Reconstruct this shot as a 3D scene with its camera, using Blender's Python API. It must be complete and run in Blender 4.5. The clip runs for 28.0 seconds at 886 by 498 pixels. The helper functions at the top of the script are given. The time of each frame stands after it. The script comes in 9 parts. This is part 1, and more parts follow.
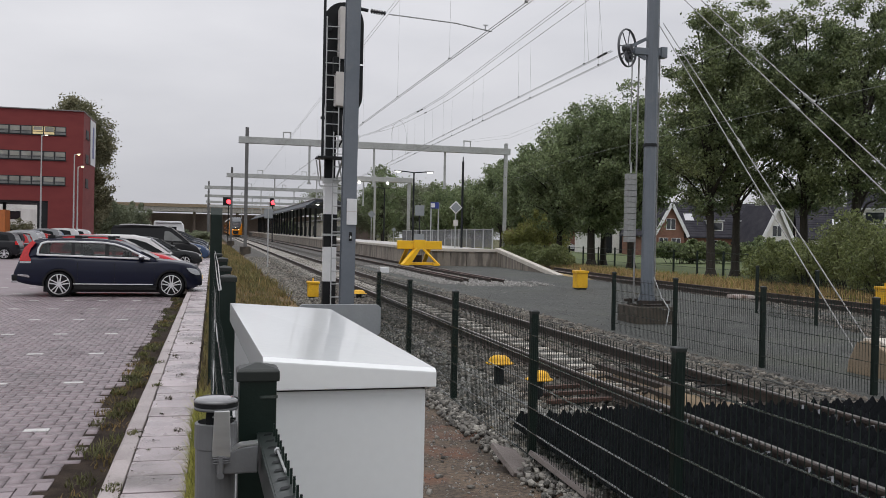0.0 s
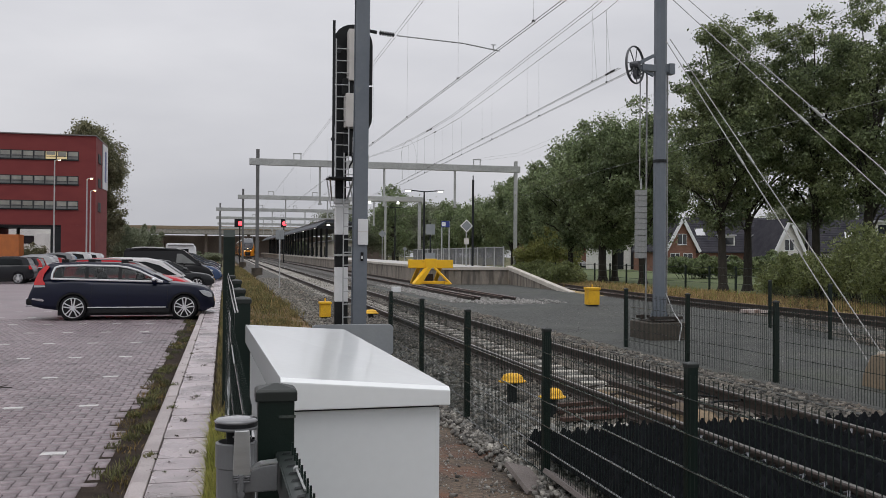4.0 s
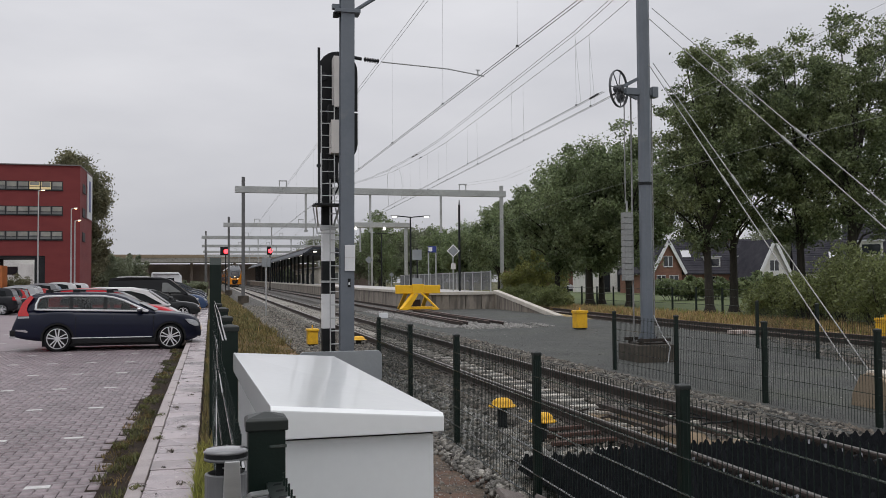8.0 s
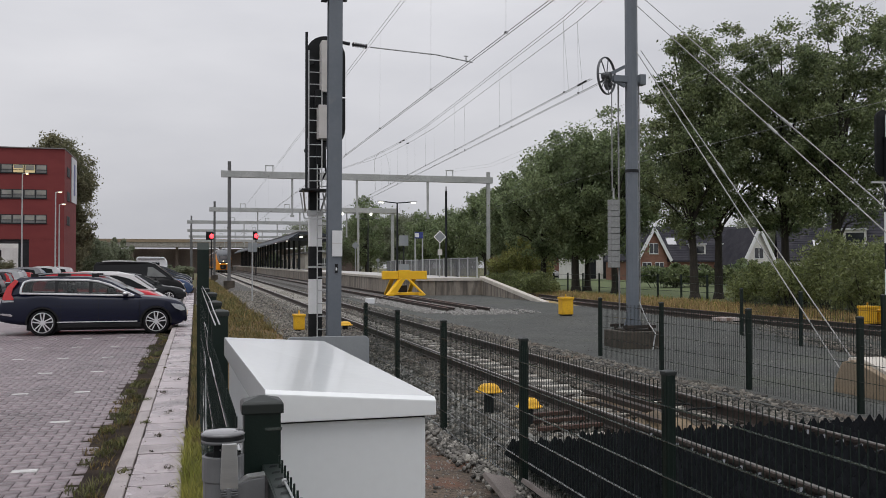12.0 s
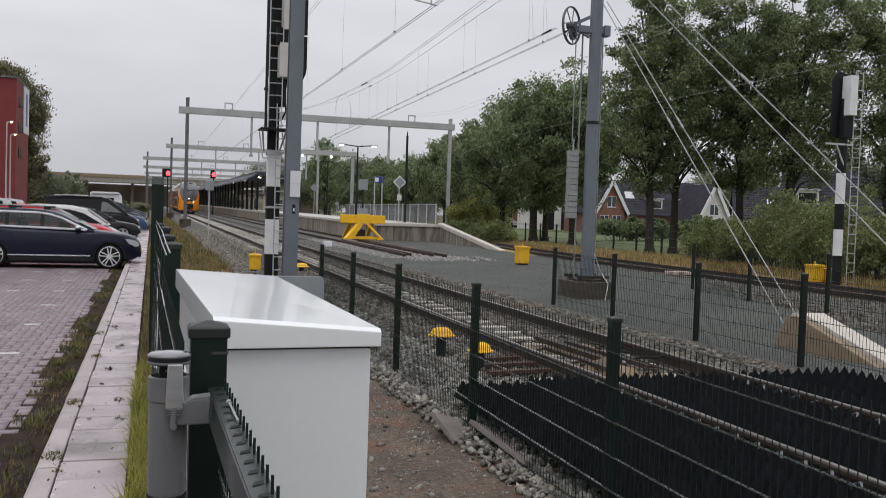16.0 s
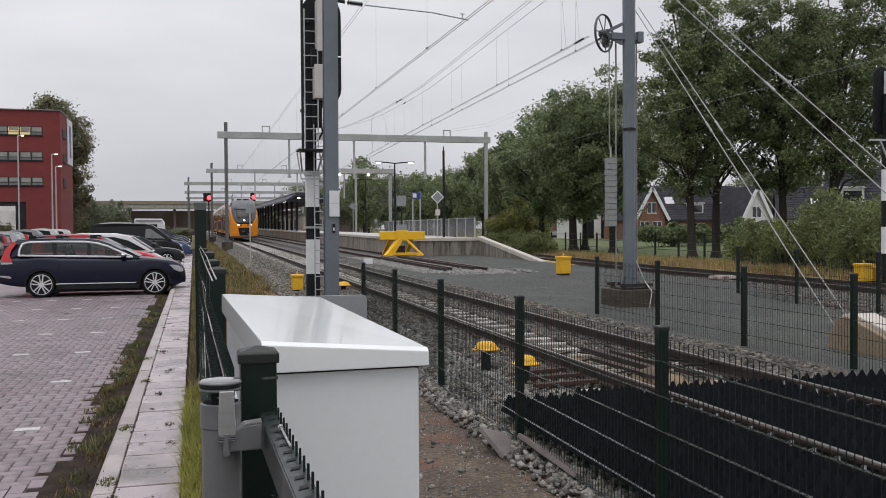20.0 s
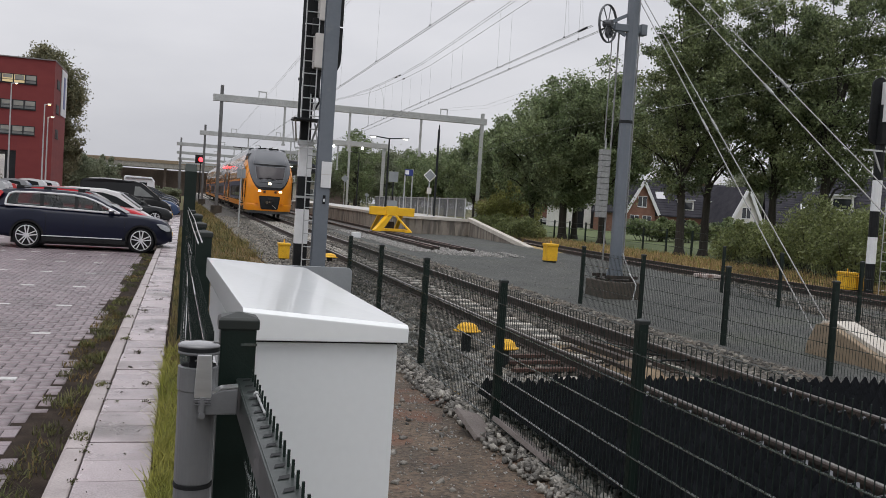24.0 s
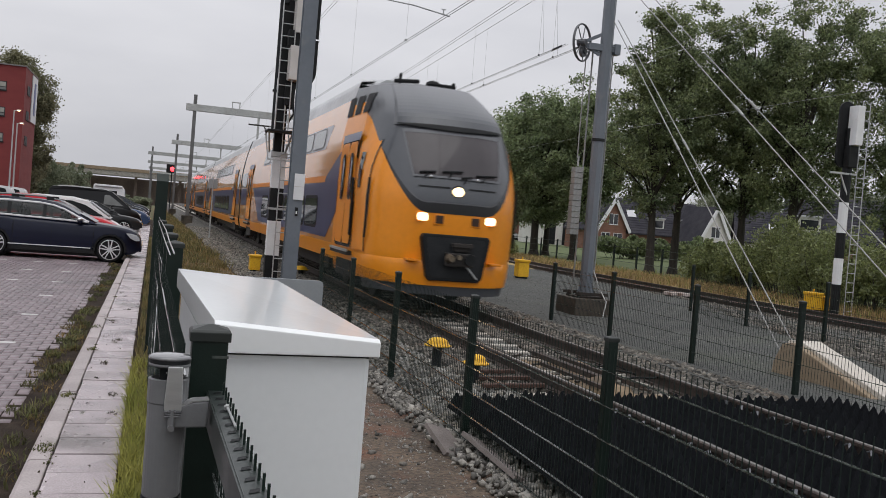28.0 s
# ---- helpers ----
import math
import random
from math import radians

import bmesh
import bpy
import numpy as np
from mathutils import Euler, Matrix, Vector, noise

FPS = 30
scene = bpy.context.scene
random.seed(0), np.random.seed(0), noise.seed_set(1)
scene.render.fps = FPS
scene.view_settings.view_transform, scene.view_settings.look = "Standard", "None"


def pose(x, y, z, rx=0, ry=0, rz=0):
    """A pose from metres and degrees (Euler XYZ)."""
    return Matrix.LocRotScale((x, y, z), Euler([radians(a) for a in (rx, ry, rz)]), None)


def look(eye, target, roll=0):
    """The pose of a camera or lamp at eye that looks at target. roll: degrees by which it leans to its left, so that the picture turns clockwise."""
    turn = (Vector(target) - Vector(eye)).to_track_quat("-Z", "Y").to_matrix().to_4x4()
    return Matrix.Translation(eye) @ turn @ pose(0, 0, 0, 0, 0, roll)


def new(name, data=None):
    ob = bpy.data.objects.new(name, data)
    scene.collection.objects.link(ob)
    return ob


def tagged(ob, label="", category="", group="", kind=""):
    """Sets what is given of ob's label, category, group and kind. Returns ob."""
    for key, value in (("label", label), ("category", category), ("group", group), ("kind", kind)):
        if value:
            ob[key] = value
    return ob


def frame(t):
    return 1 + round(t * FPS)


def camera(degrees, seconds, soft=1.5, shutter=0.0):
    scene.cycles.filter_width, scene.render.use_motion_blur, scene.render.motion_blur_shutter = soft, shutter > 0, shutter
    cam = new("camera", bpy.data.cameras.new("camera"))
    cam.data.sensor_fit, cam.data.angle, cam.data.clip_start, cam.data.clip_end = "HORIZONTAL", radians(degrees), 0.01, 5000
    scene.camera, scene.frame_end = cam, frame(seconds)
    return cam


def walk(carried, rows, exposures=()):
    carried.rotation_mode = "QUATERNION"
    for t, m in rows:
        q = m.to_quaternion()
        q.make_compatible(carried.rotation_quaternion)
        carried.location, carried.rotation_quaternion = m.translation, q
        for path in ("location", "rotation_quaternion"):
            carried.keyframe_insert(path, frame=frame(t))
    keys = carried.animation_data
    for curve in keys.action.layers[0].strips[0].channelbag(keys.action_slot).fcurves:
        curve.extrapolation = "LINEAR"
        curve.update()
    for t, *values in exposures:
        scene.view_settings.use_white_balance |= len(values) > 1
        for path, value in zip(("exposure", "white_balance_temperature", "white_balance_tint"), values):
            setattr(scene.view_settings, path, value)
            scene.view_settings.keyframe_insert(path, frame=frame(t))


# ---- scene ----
cam = camera(52.0, 28.0, 0.6, 0.45)
PATH = [
    (0, (-0.02, -0.014, 1.603), (0.472, 1.925, 1.579), 1.2),
    (0.5, (-0.015, -0.023, 1.604), (0.466, 1.918, 1.581), 0.8),
    (1, (-0.017, -0.025, 1.604), (0.461, 1.917, 1.591), 0.7),
    (1.5, (-0.019, -0.02, 1.604), (0.451, 1.924, 1.594), 0.5),
    (2, (-0.019, -0.021, 1.604), (0.45, 1.923, 1.594), 0.4),
    (2.5, (-0.019, -0.023, 1.603), (0.45, 1.922, 1.594), 0.4),
    (3, (-0.021, -0.027, 1.605), (0.448, 1.917, 1.605), 0.4),
    (3.5, (-0.026, -0.045, 1.607), (0.443, 1.9, 1.614), 0.4),
    (5.5, (-0.048, -0.066, 1.609), (0.418, 1.878, 1.678), 0.4),
    (6, (-0.048, -0.044, 1.609), (0.427, 1.896, 1.695), 0.4),
    (6.5, (-0.048, -0.037, 1.605), (0.446, 1.899, 1.692), 0.3),
    (7, (-0.044, -0.027, 1.602), (0.449, 1.909, 1.691), -0.0),
    (7.5, (-0.041, -0.023, 1.604), (0.453, 1.914, 1.684), -0.2),
    (8, (-0.037, -0.026, 1.604), (0.459, 1.91, 1.676), -0.4),
    (8.5, (-0.035, -0.03, 1.605), (0.459, 1.907, 1.669), -0.5),
    (9, (-0.04, -0.036, 1.605), (0.455, 1.901, 1.669), -0.5),
    (9.5, (-0.045, -0.044, 1.606), (0.449, 1.893, 1.667), -0.4),
    (10, (-0.053, -0.056, 1.608), (0.441, 1.882, 1.669), -0.3),
    (10.5, (-0.059, -0.062, 1.607), (0.448, 1.872, 1.662), -0.4),
    (11, (-0.062, -0.067, 1.608), (0.452, 1.865, 1.657), -0.4),
    (11.5, (-0.061, -0.062, 1.607), (0.46, 1.869, 1.654), -0.4),
    (12, (-0.059, -0.05, 1.605), (0.466, 1.879, 1.646), -0.1),
    (12.5, (-0.057, -0.047, 1.606), (0.467, 1.882, 1.646), -0.0),
    (14.5, (-0.065, -0.083, 1.601), (0.511, 1.832, 1.655), -0.1),
    (15, (-0.034, -0.101, 1.595), (0.575, 1.803, 1.659), -0.2),
    (15.5, (-0.043, -0.097, 1.575), (0.573, 1.806, 1.581), 1.1),
    (16, (-0.047, -0.097, 1.58), (0.566, 1.805, 1.505), 1.9),
    (16.5, (-0.053, -0.103, 1.585), (0.545, 1.802, 1.478), 3.4),
    (17, (-0.054, -0.104, 1.586), (0.543, 1.802, 1.48), 3.8),
    (17.5, (-0.052, -0.102, 1.586), (0.545, 1.804, 1.479), 3.9),
    (18, (-0.05, -0.105, 1.591), (0.545, 1.802, 1.491), 3.6),
    (18.5, (-0.05, -0.107, 1.591), (0.544, 1.802, 1.526), 2.9),
    (19, (-0.041, -0.078, 1.598), (0.55, 1.832, 1.534), 1.0),
    (19.5, (-0.062, -0.103, 1.593), (0.497, 1.816, 1.537), -0.3),
    (20, (-0.054, -0.088, 1.588), (0.475, 1.841, 1.542), -0.4),
    (20.5, (-0.051, -0.082, 1.583), (0.478, 1.846, 1.527), 1.3),
    (21, (-0.044, -0.08, 1.586), (0.486, 1.846, 1.493), 2.1),
    (21.5, (-0.051, -0.08, 1.587), (0.485, 1.844, 1.49), 3.1),
    (23.5, (-0.051, -0.095, 1.589), (0.499, 1.825, 1.496), 3.7),
    (24, (-0.053, -0.099, 1.591), (0.502, 1.821, 1.5), 3.7),
    (24.5, (-0.052, -0.101, 1.591), (0.508, 1.817, 1.503), 3.7),
    (25, (-0.054, -0.102, 1.592), (0.513, 1.814, 1.507), 3.8),
    (25.5, (-0.057, -0.103, 1.593), (0.52, 1.81, 1.512), 4.1),
    (26, (-0.059, -0.103, 1.593), (0.528, 1.807, 1.516), 4.3),
    (26.5, (-0.06, -0.104, 1.593), (0.531, 1.806, 1.524), 4.6),
    (27, (-0.061, -0.103, 1.594), (0.536, 1.805, 1.529), 4.7),
    (27.5, (-0.06, -0.109, 1.594), (0.54, 1.798, 1.534), 4.8),
    (28, (-0.06, -0.109, 1.594), (0.552, 1.794, 1.539), 4.7),
]
walk(cam, [(t, look(eye, target, roll)) for t, eye, target, roll in PATH],
     exposures=((0, 0.10), (5, 0.0), (11, 0.0), (14, 0.08), (17, 0.14), (21, 0.16), (28, 0.11)))

# ---- light: a bright overcast sky, a weak and very wide sun ----
world = bpy.data.worlds.new("world")
scene.world = world
world.use_nodes = True
wn, wl = world.node_tree.nodes, world.node_tree.links
wn.clear()
w_out = wn.new("ShaderNodeOutputWorld")
w_bg = wn.new("ShaderNodeBackground")
w_sky = wn.new("ShaderNodeTexSky")
w_sky.sky_type, w_sky.sun_disc = "NISHITA", False
w_sky.sun_elevation, w_sky.sun_rotation = radians(74), radians(207)
w_sky.air_density, w_sky.dust_density, w_sky.ozone_density = 1.0, 4.0, 1.0
w_hsv = wn.new("ShaderNodeHueSaturation")
w_hsv.inputs["Saturation"].default_value = 0.10
w_coord = wn.new("ShaderNodeTexCoord")
w_map = wn.new("ShaderNodeMapping")
w_map.inputs["Scale"].default_value = (1.0, 1.0, 3.2)
w_cloud = wn.new("ShaderNodeTexNoise")
w_cloud.inputs["Scale"].default_value, w_cloud.inputs["Detail"].default_value = 2.1, 6.0
w_ramp = wn.new("ShaderNodeValToRGB")
w_ramp.color_ramp.elements[0].position, w_ramp.color_ramp.elements[0].color = 0.30, (0.80, 0.81, 0.84, 1)
w_ramp.color_ramp.elements[1].position, w_ramp.color_ramp.elements[1].color = 0.70, (1.06, 1.06, 1.07, 1)
w_mix = wn.new("ShaderNodeMix")
w_mix.data_type, w_mix.blend_type = "RGBA", "MIX"
w_mix.inputs["Factor"].default_value = 0.86
w_mix.inputs[7].default_value = (6.0, 6.0, 6.25, 1)   # the cloud deck over the clear sky
w_mul = wn.new("ShaderNodeMix")
w_mul.data_type, w_mul.blend_type = "RGBA", "MULTIPLY"
w_mul.inputs["Factor"].default_value = 1.0
wl.new(w_sky.outputs["Color"], w_hsv.inputs["Color"])
wl.new(w_hsv.outputs["Color"], w_mix.inputs[6])
wl.new(w_coord.outputs["Generated"], w_map.inputs["Vector"])
wl.new(w_map.outputs["Vector"], w_cloud.inputs["Vector"])
wl.new(w_cloud.outputs["Fac"], w_ramp.inputs["Fac"])
wl.new(w_mix.outputs[2], w_mul.inputs[6])
wl.new(w_ramp.outputs["Color"], w_mul.inputs[7])
# an overcast sky is brighter overhead than at the horizon
w_sep = wn.new("ShaderNodeSeparateXYZ")
w_grad = wn.new("ShaderNodeMapRange")
for key, value in (("From Min", 0.0), ("From Max", 0.9), ("To Min", 0.98), ("To Max", 1.75)):
    w_grad.inputs[key].default_value = value
w_lift = wn.new("ShaderNodeMix")
w_lift.data_type, w_lift.blend_type = "RGBA", "MULTIPLY"
w_lift.inputs["Factor"].default_value = 1.0
wl.new(w_coord.outputs["Generated"], w_sep.inputs["Vector"])
wl.new(w_sep.outputs["Z"], w_grad.inputs["Value"])
wl.new(w_mul.outputs[2], w_lift.inputs[6])
wl.new(w_grad.outputs["Result"], w_lift.inputs[7])
wl.new(w_lift.outputs[2], w_bg.inputs["Color"])
w_bg.inputs["Strength"].default_value = 0.106
wl.new(w_bg.outputs["Background"], w_out.inputs["Surface"])

sun = new("sun", bpy.data.lights.new("sun", "SUN"))
sun.data.energy, sun.data.angle, sun.data.color = 0.60, radians(60), (1.0, 0.98, 0.95)
sun.matrix_world = look((0, 0, 40), (5, 10, 0))

# ---- materials ----
def mat(name, a, b=None, scale=8.0, rough=0.6, metal=0.0, bump=0.0, fine=None, stain=None, spread=0.0, coat=0.0,
        rough_var=0.0, stretch=(1, 1, 1), island=0.0, spec=0.5, grit=0.12, sheer=0.0):
    """Noise between two colours, a finer grain, large stains, relief, and a shift of value from piece to piece."""
    m = bpy.data.materials.new(name)
    m.use_nodes = True
    n, l = m.node_tree.nodes, m.node_tree.links
    p = n["Principled BSDF"]
    p.inputs["Roughness"].default_value, p.inputs["Metallic"].default_value = rough, metal
    p.inputs["Coat Weight"].default_value = coat
    p.inputs["Specular IOR Level"].default_value = spec
    p.inputs["Coat Roughness"].default_value = 0.06
    b = b or tuple(c * 0.82 for c in a)
    tc = n.new("ShaderNodeTexCoord")
    mp = n.new("ShaderNodeMapping")
    mp.inputs["Scale"].default_value = stretch
    if spread:
        # each piece takes its pattern from its own place
        at, add = n.new("ShaderNodeObjectInfo"), n.new("ShaderNodeVectorMath")
        l.new(tc.outputs["Object"], add.inputs[0])
        l.new(at.outputs["Location"], add.inputs[1])
        l.new(add.outputs["Vector"], mp.inputs["Vector"])
    else:
        l.new(tc.outputs["Object"], mp.inputs["Vector"])
    big = n.new("ShaderNodeTexNoise")
    big.inputs["Scale"].default_value, big.inputs["Detail"].default_value = scale, 5.0
    l.new(mp.outputs["Vector"], big.inputs["Vector"])
    r = n.new("ShaderNodeValToRGB")
    r.color_ramp.elements[0].position, r.color_ramp.elements[0].color = 0.32, (*a, 1)
    r.color_ramp.elements[1].position, r.color_ramp.elements[1].color = 0.68, (*b, 1)
    l.new(big.outputs["Fac"], r.inputs["Fac"])
    col = r.outputs["Color"]
    grain = n.new("ShaderNodeTexNoise")
    grain.inputs["Scale"].default_value, grain.inputs["Detail"].default_value = fine or scale * 14, 3.0
    l.new(mp.outputs["Vector"], grain.inputs["Vector"])

    def mixed(col, other, fac, kind="MIX"):
        x = n.new("ShaderNodeMix")
        x.data_type, x.blend_type = "RGBA", kind
        l.new(col, x.inputs[6])
        if isinstance(other, tuple):
            x.inputs[7].default_value = (*other, 1)
        else:
            l.new(other, x.inputs[7])
        if isinstance(fac, float):
            x.inputs["Factor"].default_value = fac
        else:
            l.new(fac, x.inputs["Factor"])
        return x.outputs[2]

    def mapped(fac, lo, hi, to_lo, to_hi):
        x = n.new("ShaderNodeMapRange")
        for k, v in zip(("From Min", "From Max", "To Min", "To Max"), (lo, hi, to_lo, to_hi)):
            x.inputs[k].default_value = v
        l.new(fac, x.inputs["Value"])
        return x.outputs["Result"]
    g = n.new("ShaderNodeValToRGB")
    g.color_ramp.elements[0].position, g.color_ramp.elements[0].color = 0.3, (*[1 - grit * 1.25] * 3, 1)
    g.color_ramp.elements[1].position, g.color_ramp.elements[1].color = 0.7, (*[1 + grit] * 3, 1)
    l.new(grain.outputs["Fac"], g.inputs["Fac"])
    col = mixed(col, g.outputs["Color"], 1.0, "MULTIPLY")
    if stain:
        s = n.new("ShaderNodeTexNoise")
        s.inputs["Scale"].default_value, s.inputs["Detail"].default_value = stain[1], 6.0
        l.new(mp.outputs["Vector"], s.inputs["Vector"])
        col = mixed(col, stain[0], mapped(s.outputs["Fac"], stain[2], stain[2] + 0.16, 0.0, stain[3]))
    if spread or island:
        if spread:
            src = n.new("ShaderNodeObjectInfo").outputs["Random"]
        else:
            src = n.new("ShaderNodeNewGeometry").outputs["Random Per Island"]
        k = spread or island
        v = n.new("ShaderNodeHueSaturation")
        l.new(mapped(src, 0, 1, 1 - k, 1 + k), v.inputs["Value"])
        l.new(col, v.inputs["Color"])
        col = v.outputs["Color"]
    l.new(col, p.inputs["Base Color"])
    if rough_var:
        l.new(mapped(big.outputs["Fac"], 0.3, 0.7, max(0.02, rough - rough_var), min(1, rough + rough_var)), p.inputs["Roughness"])
    if bump:
        bp = n.new("ShaderNodeBump")
        bp.inputs["Strength"].default_value, bp.inputs["Distance"].default_value = min(1.0, bump), 0.02
        l.new(grain.outputs["Fac"], bp.inputs["Height"])
        l.new(bp.outputs["Normal"], p.inputs["Normal"])
    if sheer:
        # thin leaves let light through
        tr = n.new("ShaderNodeBsdfTranslucent")
        ms = n.new("ShaderNodeMixShader")
        ms.inputs["Fac"].default_value = sheer
        l.new(col, tr.inputs["Color"])
        l.new(p.outputs["BSDF"], ms.inputs[1])
        l.new(tr.outputs["BSDF"], ms.inputs[2])
        l.new(ms.outputs["Shader"], n["Material Output"].inputs["Surface"])
    return m


def glow(name, color, strength):
    m = bpy.data.materials.new(name)
    m.use_nodes = True
    p = m.node_tree.nodes["Principled BSDF"]
    p.inputs["Base Color"].default_value = (*color, 1)
    p.inputs["Emission Color"].default_value, p.inputs["Emission Strength"].default_value = (*color, 1), strength
    return m


def pane(name, color, rough=0.03, spec=0.5):
    """Dark glazing in front of an unlit room: a glossy, nearly black sheet."""
    m = bpy.data.materials.new(name)
    m.use_nodes = True
    n, l = m.node_tree.nodes, m.node_tree.links
    p = n["Principled BSDF"]
    p.inputs["Roughness"].default_value, p.inputs["IOR"].default_value = rough, 1.5
    p.inputs["Coat Weight"].default_value = spec
    t = n.new("ShaderNodeTexNoise")
    t.inputs["Scale"].default_value = 1.7
    c = n.new("ShaderNodeValToRGB")
    c.color_ramp.elements[0].color = (*[k * 0.6 for k in color], 1)
    c.color_ramp.elements[1].color = (*[min(1, k * 1.5) for k in color], 1)
    o = n.new("ShaderNodeTexCoord")
    l.new(o.outputs["Object"], t.inputs["Vector"])
    l.new(t.outputs["Fac"], c.inputs["Fac"])
    l.new(c.outputs["Color"], p.inputs["Base Color"])
    return m


GROUND = mat("rough_grass", (0.075, 0.085, 0.03), (0.13, 0.11, 0.05), 0.35, 0.95, bump=0.6, fine=22)
PAVER = mat("clay_pavers_wet", (0.193, 0.153, 0.164), (0.262, 0.214, 0.226), 1.2, 0.38, bump=0.25, fine=60, spread=0.16, rough_var=0.12, stain=((0.10, 0.09, 0.09), 0.7, 0.55, 0.5))
PAVER_STUFF = mat("clay_pavers_joined", (0.193, 0.153, 0.164), (0.262, 0.214, 0.226), 1.2, 0.38, bump=0.25, fine=60, island=0.16, rough_var=0.12, stain=((0.10, 0.09, 0.09), 0.7, 0.55, 0.5))
PAVER_WHITE = mat("white_pavers", (0.62, 0.61, 0.60), (0.48, 0.47, 0.46), 9, 0.5, bump=0.2)
SLEEPER_GREY = mat("counterweight_concrete", (0.24, 0.25, 0.245), (0.34, 0.345, 0.335), 3, 0.7, bump=0.3, fine=40)
JOINT = mat("sandy_joint", (0.032, 0.028, 0.027), (0.06, 0.053, 0.05), 3, 0.7, bump=0.4)
SLAB = mat("concrete_slab", (0.365, 0.308, 0.318), (0.465, 0.40, 0.41), 1.6, 0.28, bump=0.25, fine=90, spread=0.10, rough_var=0.18, stain=((0.14, 0.12, 0.112), 1.1, 0.515, 0.8))
KERB = mat("concrete_kerb", (0.33, 0.285, 0.28), (0.42, 0.37, 0.365), 3.0, 0.55, bump=0.25, fine=80, spread=0.08, stain=((0.16, 0.15, 0.12), 4.0, 0.62, 0.6))
SOIL = mat("dark_soil", (0.028, 0.021, 0.017), (0.06, 0.045, 0.035), 6, 0.9, bump=0.9, fine=90, spec=0.1)
PATH_DIRT = mat("gritty_path", (0.062, 0.046, 0.032), (0.128, 0.090, 0.060), 2.2, 0.75, bump=1.0, fine=34, grit=0.55, stain=((0.17, 0.062, 0.030), 1.5, 0.52, 0.7))
GRIT = mat("fine_grey_gravel", (0.042, 0.045, 0.041), (0.072, 0.074, 0.067), 0.7, 0.75, bump=1.0, fine=30, grit=0.6, stain=((0.062, 0.070, 0.040), 0.4, 0.56, 0.5))
# bed darkened so that its colour gives the shade between stones
BALLAST_BED = mat("ballast_bed", (0.04, 0.038, 0.034), (0.125, 0.117, 0.105), 14, 0.85, bump=1.0, fine=26, grit=0.5)
STONE = mat("ballast_stone", (0.082, 0.083, 0.075), (0.205, 0.201, 0.182), 3.5, 0.55, bump=0.5, fine=60, island=0.85, stain=((0.15, 0.10, 0.065), 0.9, 0.60, 0.5))
STONE_MID = mat("ballast_stone_dry", (0.088, 0.080, 0.067), (0.195, 0.180, 0.150), 3.5, 0.7, bump=0.5, fine=60, island=0.8, stain=((0.16, 0.11, 0.075), 0.8, 0.56, 0.5))
STONE_DARK = mat("dirty_ballast_stone", (0.052, 0.047, 0.039), (0.145, 0.132, 0.112), 3.5, 0.7, bump=0.5, fine=60, island=0.8, stain=((0.10, 0.066, 0.042), 0.8, 0.54, 0.6))
STONE_PALE = mat("broken_pale_stone", (0.11, 0.102, 0.090), (0.25, 0.236, 0.208), 5, 0.65, bump=0.5, fine=60, island=0.75)
STONE_LIGHT = mat("ballast_stone_pale", (0.21, 0.203, 0.19), (0.33, 0.32, 0.30), 9, 0.7, bump=0.5, fine=60, island=0.32)
SLEEPER = mat("concrete_sleeper", (0.33, 0.31, 0.272), (0.47, 0.445, 0.395), 4, 0.65, bump=0.3, stain=((0.17, 0.115, 0.075), 3.0, 0.57, 0.75), spread=0.14)
WOOD_SLEEPER = mat("timber_sleeper", (0.10, 0.055, 0.038), (0.17, 0.10, 0.07), 3, 0.8, bump=0.5, stretch=(1, 8, 8), spread=0.15)
RAIL = mat("rusty_rail_web", (0.022, 0.016, 0.013), (0.046, 0.031, 0.023), 6, 0.7, bump=0.3, fine=50)
RAILING_GREY = mat("railing_paint", (0.10, 0.105, 0.11), (0.14, 0.145, 0.15), 3, 0.5)
RAIL_TOP = mat("polished_rail_head", (0.44, 0.425, 0.41), (0.31, 0.295, 0.28), 5, 0.30, metal=1.0, stretch=(8, 0.3, 8))
RAIL_DULL = mat("dull_rail_head", (0.20, 0.105, 0.085), (0.28, 0.16, 0.135), 5, 0.5, metal=0.5, stretch=(8, 0.3, 8))
# lit streaks on the ribs are put in as lighter blotches
RUBBER = mat("black_rubber", (0.0036, 0.0044, 0.0056), (0.0075, 0.0088, 0.011), 5, 0.55, bump=0.3, spec=0.07, stain=((0.014, 0.015, 0.018), 7, 0.55, 0.6), stretch=(1, 1, .3))
GREEN = mat("dark_green_coating", (0.004, 0.011, 0.008), (0.007, 0.016, 0.012), 12, 0.4, bump=0.05, spec=0.3, stain=((0.03, 0.04, 0.035), 9, 0.68, 0.4), grit=0.03)
# sky sheen on wet green wire is put into this pale base
GREEN_SHEEN = mat("wet_sheen_wire", (0.10, 0.115, 0.108), (0.20, 0.215, 0.205), 12, 0.2, metal=0.4, coat=1.0)
# pale colour paints the highlights on wet mesh wires
WIRE_SHEEN = mat("painted_wire_sheen", (0.42, 0.44, 0.44), (0.55, 0.57, 0.57), 20, 0.3, metal=0.3, coat=0.5)
CAP = mat("wet_black_cap", (0.006, 0.010, 0.008), (0.011, 0.015, 0.013), 12, 0.5, coat=0.08, grit=0.03)
STRIP = mat("wet_green_strip", (0.007, 0.013, 0.011), (0.028, 0.036, 0.033), 22, 0.42, coat=0.12, grit=0.08)
